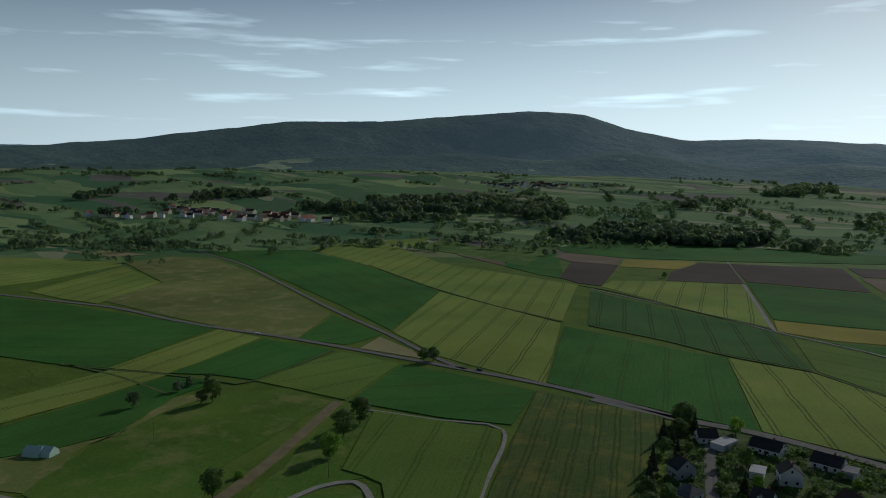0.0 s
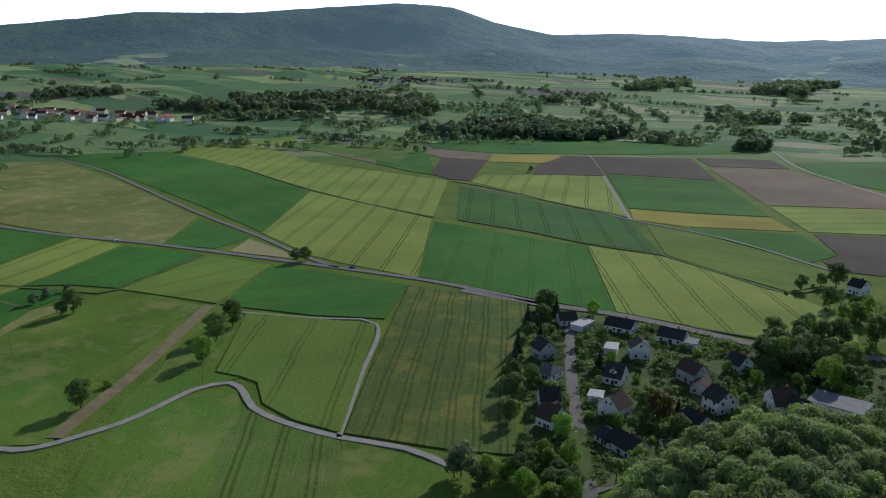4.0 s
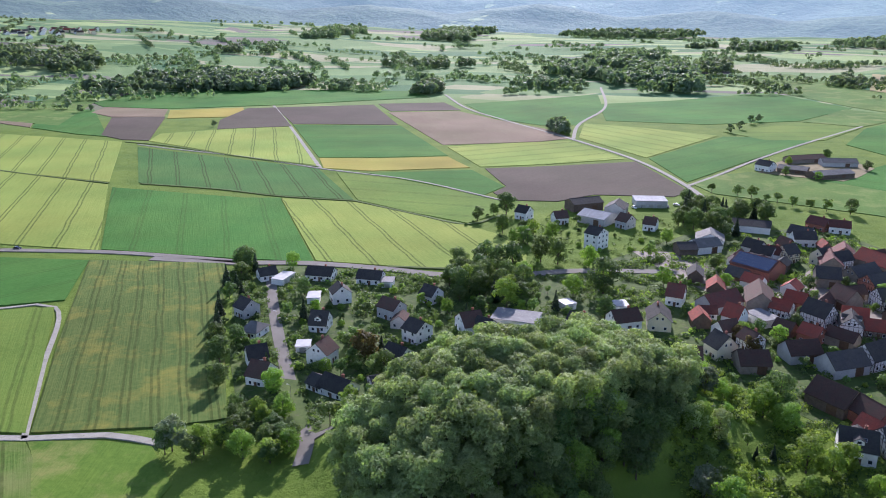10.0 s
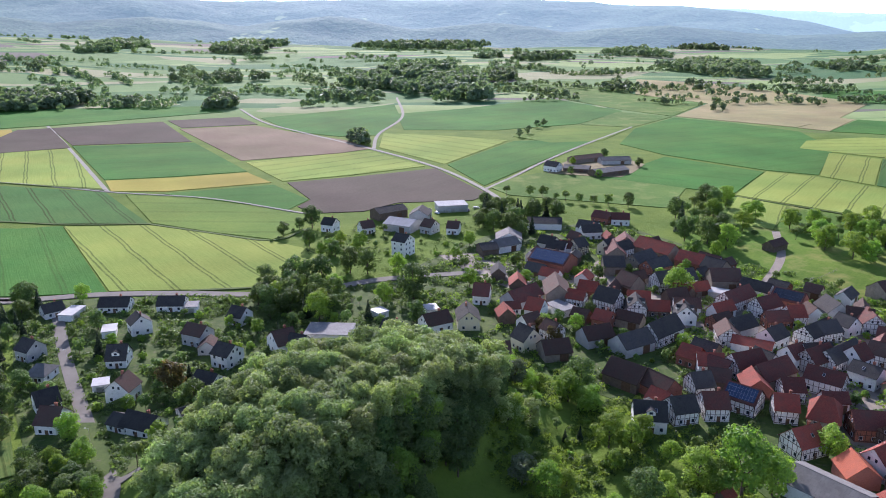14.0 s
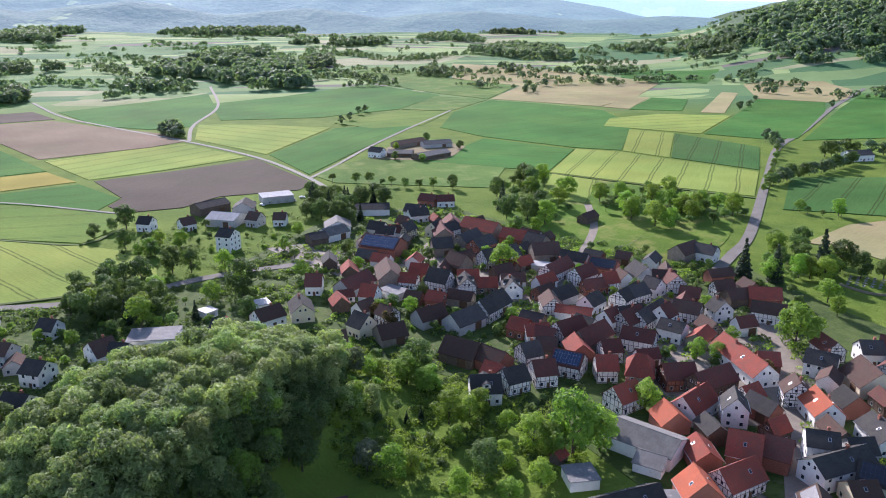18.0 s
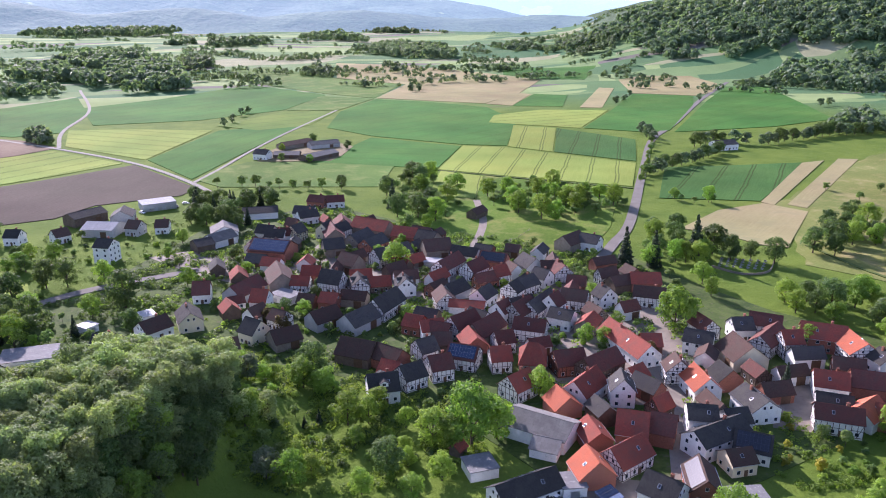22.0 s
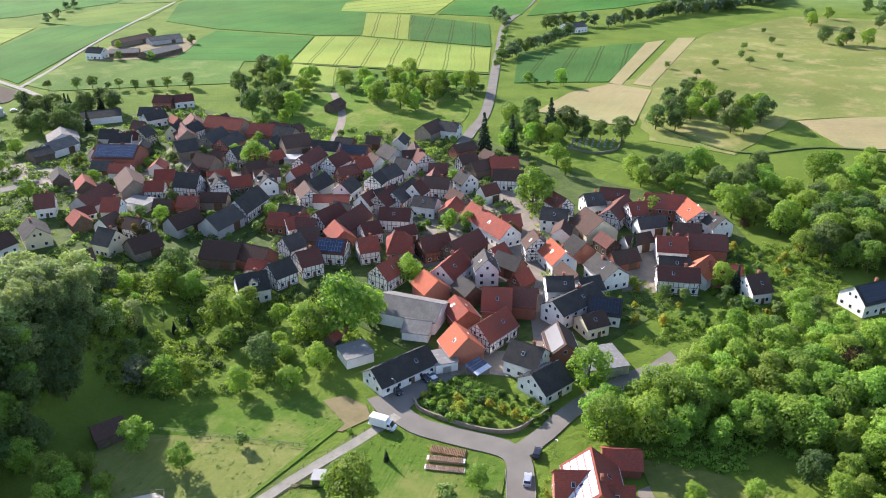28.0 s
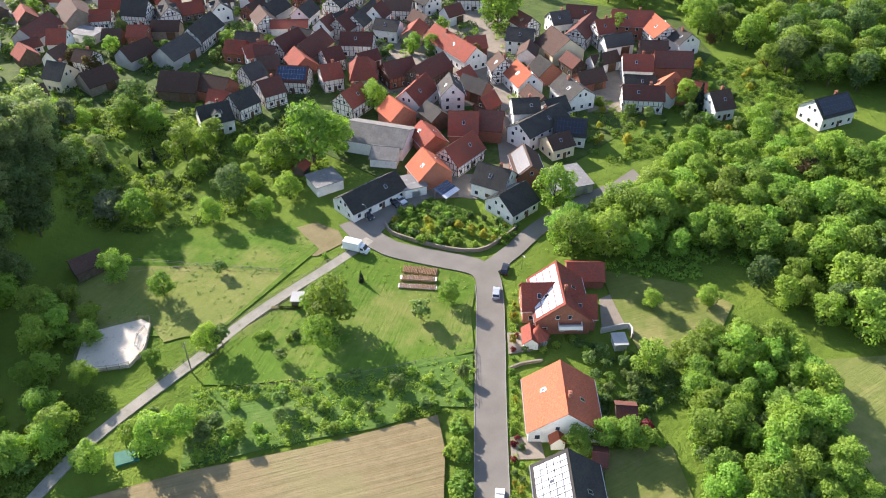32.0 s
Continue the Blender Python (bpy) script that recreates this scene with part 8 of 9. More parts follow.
hedgerows(405, 70, -30, 10, 1800, 3100)
hedgerows(406, 60, 10, 45, 1700, 3000)

# ------------------------------------------------------------ woods and trees
grove(["beech"], 5, 190, [(-50, 148), (-58, 165), (-53, 190), (-38, 212), (-18, 226), (10, 234), (32, 226), (33, 210), (16, 192), (-2, 174), (-22, 152), (-40, 140)], (0.8, 1.15), 3.9)
grove(["dark", "beech", "dark"], 6, 46, [(33, 208), (26, 190), (16, 178), (4, 162), (-10, 148), (-30, 136), (-40, 140), (-22, 152), (-2, 174), (16, 192)], (0.55, 0.9), 3.9)
grove(["fresh", "ash", "ash"], 71, 190, [(114.7, 96.5), (125.9, 98.1), (135.8, 93.1), (152.2, 95.0), (172.6, 96.9), (188.1, 90.1), (202.1, 76.4), (221.5, 62.3), (237.1, 43.1), (190.8, 24.4), (166.2, 43.4), (156.5, 52.9), (143.3, 68.2), (125.7, 80.8), (114.9, 89.8)], (0.62, 1.05), 4.8)
grove(["fresh", "ash", "dark", "ash"], 72, 44, [(142.5, 54.9), (161.9, 48.4), (190.8, 24.4), (156.8, 10.6), (146.1, 25.0), (138.8, 36.8), (140.5, 46.2)], (0.6, 1.1), 6)
grove(["ash", "ash", "fruit"], 73, 105, [(103.3, 44.7), (116.2, 47.6), (127.5, 43.8), (127.1, 35.3), (120.2, 24.9), (112.0, 17.4), (104.8, 7.7), (81.3, 18.6), (86.3, 29.0)], (0.5, 0.85), 3.8)
grove(["ash", "fresh", "dark"], 74, 46, [(248.1, 123.2), (287.9, 126.5), (318.3, 108.2), (324.5, 78.5), (267.3, 55.4), (262.4, 82.4), (249.2, 101.8), (242.1, 110.5)], (0.8, 1.25), 6.5)
grove(["fresh", "fruit", "bush"], 75, 18, [(204.3, 103.1), (226.2, 94.5), (213.9, 81.4), (190.6, 86.0), (180.5, 100.7)], (0.6, 0.9), 5)
grove(["fresh", "dark", "fresh"], 76, 80, [(259.3, 215.2), (288.6, 203.3), (296.8, 178.8), (317.3, 163.8), (379.3, 151.9), (415, 120.9), (295.3, 75.5), (261.9, 94.7), (262.0, 108.3), (258.9, 128.3), (256.2, 153.3), (270.1, 177.0), (251.8, 198.7)], (0.7, 1.2), 7)
grove(["fresh", "dark"], 77, 20, [(353.7, 268.2), (402, 288.2), (396.9, 251.6), (407, 229.0), (372.6, 213.7), (327.0, 240.7)], (0.9, 1.35), 7)
grove(["dark", "far", "fresh"], 78, 34, [(700, 396.0), (829, 410), (1044, 360.0), (609, 194.7), (578, 249.0), (593, 312.0)], (0.9, 1.3), 9)
grove(["fruit", "fruit", "fruit", "fresh"], 79, 64, [(251.3, 454), (289.1, 444), (312.6, 410), (315.6, 378.5), (292.5, 354.6), (254.7, 355.2), (235.9, 368.8), (230.2, 410)], (0.8, 1.25), 6)
grove(["dark", "fresh", "fruit"], 80, 16, [(271.6, 313.8), (304.1, 311.7), (294.5, 283.6), (249.4, 241.7), (231.1, 245.3), (241.1, 277.5)], (0.7, 1.1), 6)
grove(["fruit", "fresh", "dark"], 81, 20, [(177.0, 444), (227.2, 493), (230.7, 450), (190.0, 366.4), (165.4, 364.8), (159.6, 395.4)], (0.7, 1.2), 7)
grove(["dark", "conifer", "dark"], 82, 30, [(49.4, 444), (63.0, 487), (110.3, 475), (104.4, 432), (72.7, 420)], (0.7, 1.1), 6)
grove(["fruit", "dark", "fruit"], 83, 26, [(178.9, 465), (204.6, 494), (231.4, 479), (208.5, 414), (170.5, 390.3), (162.9, 420)], (0.8, 1.3), 7)
grove(["dark", "conifer", "dark", "fresh"], 84, 20, [(-62.3, 309.5), (-60.2, 342.5), (-40.7, 361.9), (-21.6, 346.5), (-20.3, 302.8), (-38.8, 296.5)], (0.75, 1.15), 7)
grove(["dark", "conifer", "shrub"], 85, 22, [(-154.1, 290.5), (-170.0, 342.6), (-157.5, 330.9), (-139.3, 279.0), (-120.3, 231.6), (-111.0, 199.7), (-113.7, 196.6)], (0.5, 0.95), 5)
grove(["fruit", "bush", "shrub", "fresh"], 86, 60, [(39.6, 257.5), (60.2, 232.0), (76.9, 210.4), (99.8, 203.3), (76.3, 159.1), (56.5, 162.8), (34.1, 173.0), (27.1, 191.4)], (0.45, 0.95), 5)
grove(["dark", "fresh"], 87, 16, [(-0.9, 188.1), (12.1, 193.7), (20.9, 199.6), (19.4, 180.0), (8.1, 162.5), (0.0, 156.1), (-7.1, 152.3)], (0.7, 1.0), 6)
grove(["bush", "shrub", "fruit", "bush"], 88, 90, [(-156.7, 312.9), (-125.8, 330.9), (-58.1, 329.3), (-15.4, 299.6), (-40.7, 221.8), (-61.3, 202.2), (-81.2, 200.4), (-107.9, 207.7)], (0.5, 1.0), 4)
grove(["bush", "shrub", "fruit", "fresh"], 93, 60, [(-60.8, 346.6), (-47.2, 426), (-8.4, 451), (46.3, 414), (47.4, 346.5), (27.6, 302.8), (-5.7, 290.4), (-42.7, 290.4)], (0.5, 0.95), 5)
grove(["bush", "shrub", "fruit"], 89, 140, [(36.4, 360.4), (81.3, 396.3), (129.8, 439), (172.6, 365.9), (225.7, 314.6), (235.4, 242.2), (192.4, 180.2), (151.5, 165.4), (128.0, 198.2), (116.9, 235.5), (70.7, 263.1), (46.7, 286.9)], (0.45, 0.9), 4.5)
grove(["bush", "fruit", "shrub", "bush", "gold"], 90, 60, [(185.2, 156.2), (183.5, 132.3), (233.8, 137.6), (260.9, 111.9), (226.8, 91.3), (190.3, 105.3), (161.9, 114.2), (163.7, 129.0)], (0.45, 0.95), 4)
grove(["fruit", "bush"], 91, 34, [(25.1, 107.7), (53.4, 89.8), (73.5, 78.7), (66.7, 70.9), (39.0, 84.6), (17.2, 93.6)], (0.4, 0.75), 4.5)
grove(["bush", "bush", "shrub", "gold"], 92, 46, [(90.8, 130.6), (104.6, 131.0), (110.1, 116.1), (120.3, 109.3), (109.1, 104.1), (96.5, 111.6), (89.8, 121.8)], (0.35, 0.75), 2.4)
grove(["bush", "shrub", "bush", "wine", "gold"], 94, 40, [(94.6, 88.1), (98.2, 87.7), (88.0, 76.7), (78.8, 71.2), (78.0, 65.8), (73.2, 62.0), (66.9, 54.8), (58.0, 46.4), (56.7, 47.5), (74.5, 66.7)], (0.25, 0.5), 1.5)
grove(["bush", "shrub", "fruit"], 95, 34, [(95.9, 70.1), (99.0, 63.0), (103.9, 54.6), (95.7, 45.3), (85.6, 42.8), (79.9, 45.7), (89.5, 56.3)], (0.35, 0.7), 2.6)
grove(["fresh", "bush", "fruit"], 96, 26, [(-6.1, 131.3), (-1.8, 125.1), (2.4, 115.1), (-2.8, 109.2), (-9.5, 106.9), (-20.1, 102.6), (-15.4, 128.5)], (0.5, 0.8), 4.5)
grove(["fresh", "bush"], 97, 18, [(6.1, 145.8), (15.5, 151.7), (20.4, 142.8), (13.4, 140.9), (5.6, 130.1), (-1.7, 131.5)], (0.5, 0.85), 4.5)
grove(["dark", "fresh", "fruit", "conifer"], 301, 34, [(-156.7, 312.9), (-116.3, 302.9), (-81.3, 278.9), (-56.0, 316.3), (-15.4, 299.6), (-33.5, 222.1), (-48.0, 189.1), (-80.6, 198.7), (-105.7, 202.8)], (0.4, 0.75), 8)
grove(["dark", "fresh"], 302, 12, [(-106.0, 199.7), (-86.3, 196.2), (-69.1, 179.0), (-77.0, 171.1), (-98.0, 172.0)], (0.4, 0.7), 6)
grove(["dark", "fruit", "fresh"], 303, 44, [(42.4, 356.0), (80.8, 394.4), (124.0, 421), (165.8, 352.2), (213.5, 297.6), (225.1, 231.1), (182.1, 187.7), (151.2, 210.3), (114.5, 231.0), (70.7, 263.1), (46.7, 286.9)], (0.35, 0.6), 7)
undergrowth("dense dark garden plants between the old houses", 600, 1300, [(17.5, 365.8), (53.8, 416), (133.9, 451), (175.0, 370.7), (227.6, 307.1), (240.8, 248.0), (194.1, 178.9), (159.7, 149.7), (125.7, 174.7), (103.7, 210.6), (64.5, 244.7), (8.8, 296.6)], (1.0, 3.6), LEAF_DARK)
undergrowth("fresh green garden plants between the old houses", 601, 900, [(17.5, 365.8), (53.8, 416), (133.9, 451), (175.0, 370.7), (227.6, 307.1), (240.8, 248.0), (194.1, 178.9), (159.7, 149.7), (125.7, 174.7), (103.7, 210.6), (64.5, 244.7), (8.8, 296.6)], (0.8, 3.0), LEAF_FRESH)
undergrowth("overgrown gardens with bright green shrubs", 602, 900, [(40.7, 262.1), (64.5, 244.7), (103.7, 210.6), (93.8, 164.2), (74.4, 155.5), (55.5, 160.4), (33.8, 171.9), (24.3, 185.0)], (0.8, 2.4), LEAF_FRESH)
undergrowth("shady undergrowth in orchard gardens", 603, 500, [(40.7, 262.1), (64.5, 244.7), (103.7, 210.6), (93.8, 164.2), (74.4, 155.5), (55.5, 160.4), (33.8, 171.9), (24.3, 185.0)], (0.8, 2.2), LEAF_DARK)
undergrowth("terraced gardens with fresh green plants", 604, 900, [(175.8, 157.8), (189.6, 137.4), (238.0, 140.6), (265.5, 114.4), (228.2, 90.3), (184.6, 101.4), (159.5, 112.2), (157.3, 125.4)], (0.6, 2.0), LEAF_FRESH)
undergrowth("clipped hedges and shrubs of the housing estate", 605, 1100, [(-166.5, 323.5), (-127.1, 334.7), (-58.9, 334.6), (-12.0, 342.4), (23.1, 346.5), (-5.7, 287.4), (-40.7, 221.8), (-59.0, 193.6), (-76.9, 183.5), (-97.8, 185.0)], (1.0, 3.4), LEAF_DARK)
undergrowth("garden plants of the housing estate", 606, 700, [(-166.5, 323.5), (-127.1, 334.7), (-58.9, 334.6), (-12.0, 342.4), (23.1, 346.5), (-5.7, 287.4), (-40.7, 221.8), (-59.0, 193.6), (-76.9, 183.5), (-97.8, 185.0)], (0.7, 1.8), LEAF_FRUIT)
undergrowth("hedges and shrubs round the farmhouses", 607, 600, [(-53.4, 372.9), (-42.9, 451), (-1.6, 472), (60.4, 451), (55.2, 363.6), (22.8, 302.8), (-15.5, 302.8), (-44.3, 302.9)], (0.8, 2.2), LEAF_DARK)
undergrowth("untidy kitchen garden plants", 608, 620, [(90.8, 130.6), (105.5, 132.1), (111.0, 117.1), (121.2, 110.3), (108.8, 103.8), (96.2, 111.3), (89.8, 121.8)], (0.6, 1.7), LEAF_FRESH)
undergrowth("dry herbs and vegetable rows", 609, 260, [(90.8, 130.6), (105.5, 132.1), (111.0, 117.1), (121.2, 110.3), (108.8, 103.8), (96.2, 111.3), (89.8, 121.8)], (0.4, 1.2), LEAF_FRUIT)
undergrowth("front garden flower beds and low shrubs", 610, 350, [(95.6, 89.8), (100.3, 88.6), (88.2, 76.5), (78.8, 71.2), (78.3, 65.6), (72.2, 61.0), (64.7, 51.7), (56.1, 43.7), (54.2, 45.3), (74.3, 66.9)], (0.3, 0.9), LEAF_FRESH)
undergrowth("garden shrubs behind the houses", 611, 450, [(95.9, 70.1), (99.6, 63.6), (108.5, 50.7), (89.5, 37.8), (78.9, 44.9), (89.5, 56.3)], (0.5, 1.5), LEAF_FRUIT)
undergrowth("rough grass tussocks among young fruit trees", 612, 700, [(24.8, 109.9), (54.1, 90.9), (75.4, 79.4), (66.6, 69.4), (60.4, 72.3), (38.1, 83.1), (15.3, 91.9)], (0.4, 1.3), LEAF_FRESH)
undergrowth("bramble undergrowth along the wood", 613, 900, [(109.9, 49.6), (129.1, 44.8), (129.0, 33.8), (113.2, 16.4), (102.8, 3.6), (77.8, 16.2), (85.5, 29.7)], (0.8, 2.2), LEAF_FRESH)
undergrowth("undergrowth along the wood edge", 614, 900, [(107.2, 93.9), (125.7, 99.9), (151.2, 92.2), (184.0, 87.4), (234.0, 41.9), (188.5, 23.5), (150.7, 49.4), (121.0, 76.8)], (0.8, 2.4), LEAF_FRESH)
undergrowth("rough growth beside the farm lane", 615, 400, [(-11.4, 134.6), (-0.4, 129.1), (23.9, 110.6), (28.3, 117.3), (16.1, 115.0), (-7.6, 106.8), (-20.1, 102.6)], (0.6, 1.8), LEAF_FRESH)
undergrowth("grass tufts in the horse pasture", 616, 420, [(23.9, 157.1), (70.5, 145.8), (69.9, 133.7), (52.4, 125.8), (30.3, 124.3), (15.0, 141.8)], (0.25, 0.7), LEAF_FRUIT)
undergrowth("grass tufts in the meadow", 617, 420, [(74.6, 125.3), (92.0, 98.2), (76.7, 80.5), (32.0, 103.9), (39.0, 117.3)], (0.25, 0.7), LEAF_FRESH)
plant("willow", 40.6, 229.0, 0.9)
plant("beech", 32.9, 195.7, 0.75)
plant("beech", 40.6, 200.6, 0.75)
plant("willow", 34.3, 178.1, 0.85)
plant("fresh", 45.3, 172.9, 0.6)
plant("fresh", 54.9, 160.8, 0.6)
plant("fresh", 65.9, 153.7, 0.6)
plant("fresh", 76.3, 157.4, 0.7)
plant("dark", 64.0, 166.0, 0.9)
plant("dark", 62.6, 227.8, 1.0)
plant("fresh", 62.8, 215.5, 0.8)
plant("fresh", 56.3, 224.6, 0.65)
plant("conifer", 55.4, 199.4, 0.35)
plant("conifer", 50.8, 199.0, 0.3)
plant("fresh", 90.9, 168.3, 1.55)
plant("fresh", 99.5, 168.7, 1.1)
plant("fresh", 85.2, 170.5, 0.9)
plant("fresh", 124.4, 185.2, 0.85)
plant("fresh", 199.6, 206.2, 1.45)
plant("copper", 173.4, 190.9, 0.85)
plant("gold", 177.7, 225.2, 1.1)
plant("fresh", 161.4, 211.2, 0.65)
plant("fresh", 166.7, 207.4, 0.6)
plant("fresh", 129.1, 317.9, 1.25)
plant("fresh", 129.0, 107.5, 1.0)
plant("conifer", 231.0, 276.0, 1.4)
plant("conifer", 243.3, 269.2, 1.25)
plant("conifer", 272.0, 272.3, 1.6)
plant("dark", 283.5, 272.4, 1.3)
plant("fresh", 258.0, 270.8, 0.9)
plant("dark", 285.1, 261.6, 1.0)
plant("dark", 294.1, 257.4, 0.8)
plant("dark", 300.2, 248.2, 1.15)
plant("fresh", 247.2, 241.3, 0.9)
plant("fresh", 239.5, 227.9, 0.7)
plant("conifer", 197.9, 152.4, 0.7)
plant("fresh", 233.1, 173.7, 0.75)
plant("conifer", 205.7, 115.9, 0.7)
plant("copper", 253.5, 145.1, 0.5)
plant("fresh", 205.3, 121.0, 0.75)
plant("dark", 330.3, 251.0, 1.2)
plant("fruit", 562.0, 353.9, 1.0)
plant("fruit", 527.9, 333.2, 1.1)
plant("fruit", 510.5, 314.3, 1.1)
plant("fruit", 601.9, 354.2, 1.0)
plant("fruit", 549.7, 314.9, 1.0)
plant("fruit", 456.1, 344.5, 1.0)
plant("fruit", 447.0, 312.4, 1.0)
plant("fruit", 487.3, 326.5, 1.0)
plant("fruit", 638.5, 385.8, 0.9)
plant("copper", 59.9, 282.3, 0.7)
plant("copper", 63.0, 271.8, 0.8)
plant("fresh", 61.8, 285.4, 0.6)
plant("fresh", 57.9, 107.5, 1.05)
plant("fresh", 51.8, 102.2, 0.75)
plant("fresh", 56.4, 112.3, 0.6)
plant("fruit", 74.3, 96.3, 1.0)
plant("fresh", 83.1, 96.4, 0.5)
plant("conifer", 71.2, 115.5, 0.25)
plant("fresh", 32.7, 117.6, 0.6)
plant("fruit", 35.4, 116.9, 0.9)
plant("fresh", 9.7, 141.8, 0.65)
plant("fresh", 13.6, 135.6, 0.55)
plant("fresh", 13.0, 99.5, 0.8)
plant("fresh", 18.9, 99.8, 0.6)
plant("fresh", 10.7, 103.2, 0.6)
plant("fresh", 21.4, 121.7, 0.4)
plant("fruit", 43.3, 104.9, 0.6)
plant("fruit", 46.7, 140.2, 0.6)
plant("ash", 26.0, 152.5, 0.75)
plant("fresh", 32.6, 140.8, 0.55)
plant("ash", 7.6, 149.6, 0.85)
plant("ash", 5.0, 141.0, 0.8)
plant("fresh", 3.2, 131.0, 0.6)
plant("ash", 8.4, 125.1, 0.55)
plant("fresh", -0.6, 113.5, 0.75)
plant("ash", -8.4, 112.2, 0.7)
plant("fresh", 26.6, 92.6, 0.4)
plant("fruit", 21.3, 96.2, 0.8)
plant("bush", 69.7, 129.4, 0.4)
plant("fresh", 117.4, 65.4, 0.45)
plant("fresh", 128.3, 57.6, 0.5)
plant("fresh", 100.8, 52.9, 0.75)
plant("fresh", 108.6, 48.6, 0.75)
plant("fresh", 116.0, 48.9, 0.7)
plant("wine", 87.7, 42.7, 1.2)
plant("fresh", 82.9, 43.3, 0.6)
plant("fresh", 81.4, 46.3, 0.5)
plant("fresh", 140.5, 46.2, 0.7)
plant("copper", 186.5, 68.2, 1.3)
plant("copper", -74.7, 241.9, 1.2)
plant("dark", -54.1, 198.7, 0.8)
plant("fruit", -69.8, 188.5, 1.4)
plant("fruit", -62.9, 189.8, 1.3)
plant("fruit", -57.2, 190.0, 1.3)
plant("dark", -47.8, 197.3, 0.7)
plant("fresh", -33.8, 240.6, 0.75)
plant("willow", -112.0, 173.3, 0.95)
plant("fresh", -102.3, 173.3, 0.8)
plant("fresh", -90.4, 173.2, 0.7)
plant("fresh", -82.1, 172.8, 0.6)
plant("fruit", -92.4, 192.8, 0.8)
plant("dark", -19.7, 363.7, 1.0)
plant("dark", -11.2, 361.9, 0.95)
plant("dark", 10.2, 323.3, 1.35)
plant("dark", -46.3, 451.2, 1.1)
plant("dark", -44.2, 412.0, 0.8)
plant("conifer", -9.5, 301.5, 0.6)
plant("dark", 10.6, 296.5, 0.8)
plant("dark", -28.7, 392.6, 0.7)
plant("dark", -33.3, 414.2, 0.6)
plant("fresh", -136.7, 330.9, 0.7)
plant("dark", -159.2, 327.2, 1.0)
plant("conifer", -152.5, 323.5, 0.7)
plant("dark", 160.5, 491.2, 0.8)
plant("conifer", 171.5, 425.6, 1.2)
plant("dark", -329.2, 327.4, 0.75)
plant("dark", -326.8, 333.0, 0.75)
plant("willow", -369.9, 163.6, 0.75)
plant("dark", -350.4, 195.9, 0.95)
plant("dark", -270.9, 225.9, 0.95)
plant("dark", -263.6, 210.2, 1.0)
plant("fresh", -247.9, 189.9, 0.9)
plant("dark", -248.3, 136.6, 0.85)
plant("bush", -257.4, 153.5, 1.0)
plant("dark", -351.4, 190.3, 0.6)
plant("far", 141.4, 812.6, 0.8)
plant("dark", 148.0, 604.0, 0.6)
plant("fresh", 167.0, 590.0, 0.6)
plant("dark", 214.0, 634.0, 0.7)
plant("fresh", 160.0, 648.0, 0.55)
plant("dark", 196.0, 677.0, 0.7)
plant("far", 154.8, 837.5, 0.8)
plant("far", 173.8, 882.5, 0.8)
plant("far", 185.4, 901.8, 0.8)
plant("far", 455.5, 1049.5, 1)
plant("far", 471.4, 1056.1, 0.9)
plant("far", -390.9, 757.8, 0.6)
plant("far", -600.0, 831.9, 0.9)
plant("far", -598.8, 849.9, 0.7)
plant("far", 445.5, 1028.5, 1)
plant("far", 456.6, 1023.6, 0.9)
plant("far", 623.2, 1081.4, 0.9)
plant("far", 623.3, 786.8, 1)
plant("far", 647.9, 801.3, 0.9)
plant("far", 695.2, 849.0, 0.8)
plant("far", 491.6, 570.8, 1.1)
plant("far", 497.5, 586.0, 1)
plant("far", 481.9, 551.3, 0.9)
plant("far", 835.4, 657.2, 1)
plant("far", 854.3, 660.6, 1)
plant("far", 746.4, 770.8, 0.8)
plant("far", 812.0, 827.2, 0.8)
row_of(["shrub"], 21, [(-81.7, 276.2), (-70.3, 260.5), (-59.8, 250.7)], 2.2, (0.4, 0.6))
row_of(["shrub"], 22, [(-88.7, 214.4), (-82.3, 203.8), (-72.8, 195.5), (-62.9, 192.9)], 2.0, (0.35, 0.5))
row_of(["shrub"], 23, [(-51.0, 284.6), (-44.3, 302.9), (-56.0, 316.3)], 2.5, (0.4, 0.6))
row_of(["shrub"], 24, [(-111.3, 258.1), (-100.9, 258.1)], 2.2, (0.4, 0.6))
row_of(["fruit"], 1, [(82.5, 532), (105.9, 528), (125.1, 507), (150.2, 494)], 9, (0.9, 1.4))
row_of(["dark", "far"], 2, [(374.2, 432), (409, 446), (463, 464), (497, 481)], 7, (0.7, 1.0))
row_of(["dark", "far"], 3, [(492, 509), (528, 520), (555, 489), (641, 500), (739, 484)], 9, (0.8, 1.2))
row_of(["fresh", "fruit"], 4, [(344.3, 371.0), (346.0, 356.4), (367.0, 350.6)], 7, (0.6, 0.9))
row_of(["far"], 5, [(-377.1, 186.1), (-384.3, 201.0), (-384.4, 217.7)], 6, (0.4, 0.6))
row_of(["bush"], 6, [(62.6, 69.9), (58.3, 63.7), (53.3, 57.9), (47.6, 50.7)], 2.2, (0.8, 1.3))
row_of(["bush", "fruit"], 7, [(16.5, 94.6), (28.1, 89.6), (42.6, 82.0), (60.8, 72.7)], 5, (0.4, 0.8))
row_of(["bush", "shrub"], 8, [(85.7, 74.0), (92.0, 69.9)], 2, (0.4, 0.6))
row_of(["bush", "fresh"], 9, [(72.7, 50.0), (81.4, 46.3), (88.7, 38.5)], 3.5, (0.4, 0.6))
row_of(["bush", "shrub"], 10, [(100.0, 133.0), (93.5, 131.0), (91.2, 127.0), (92.6, 119.8), (97.0, 112.6)], 1.8, (0.55, 0.85))
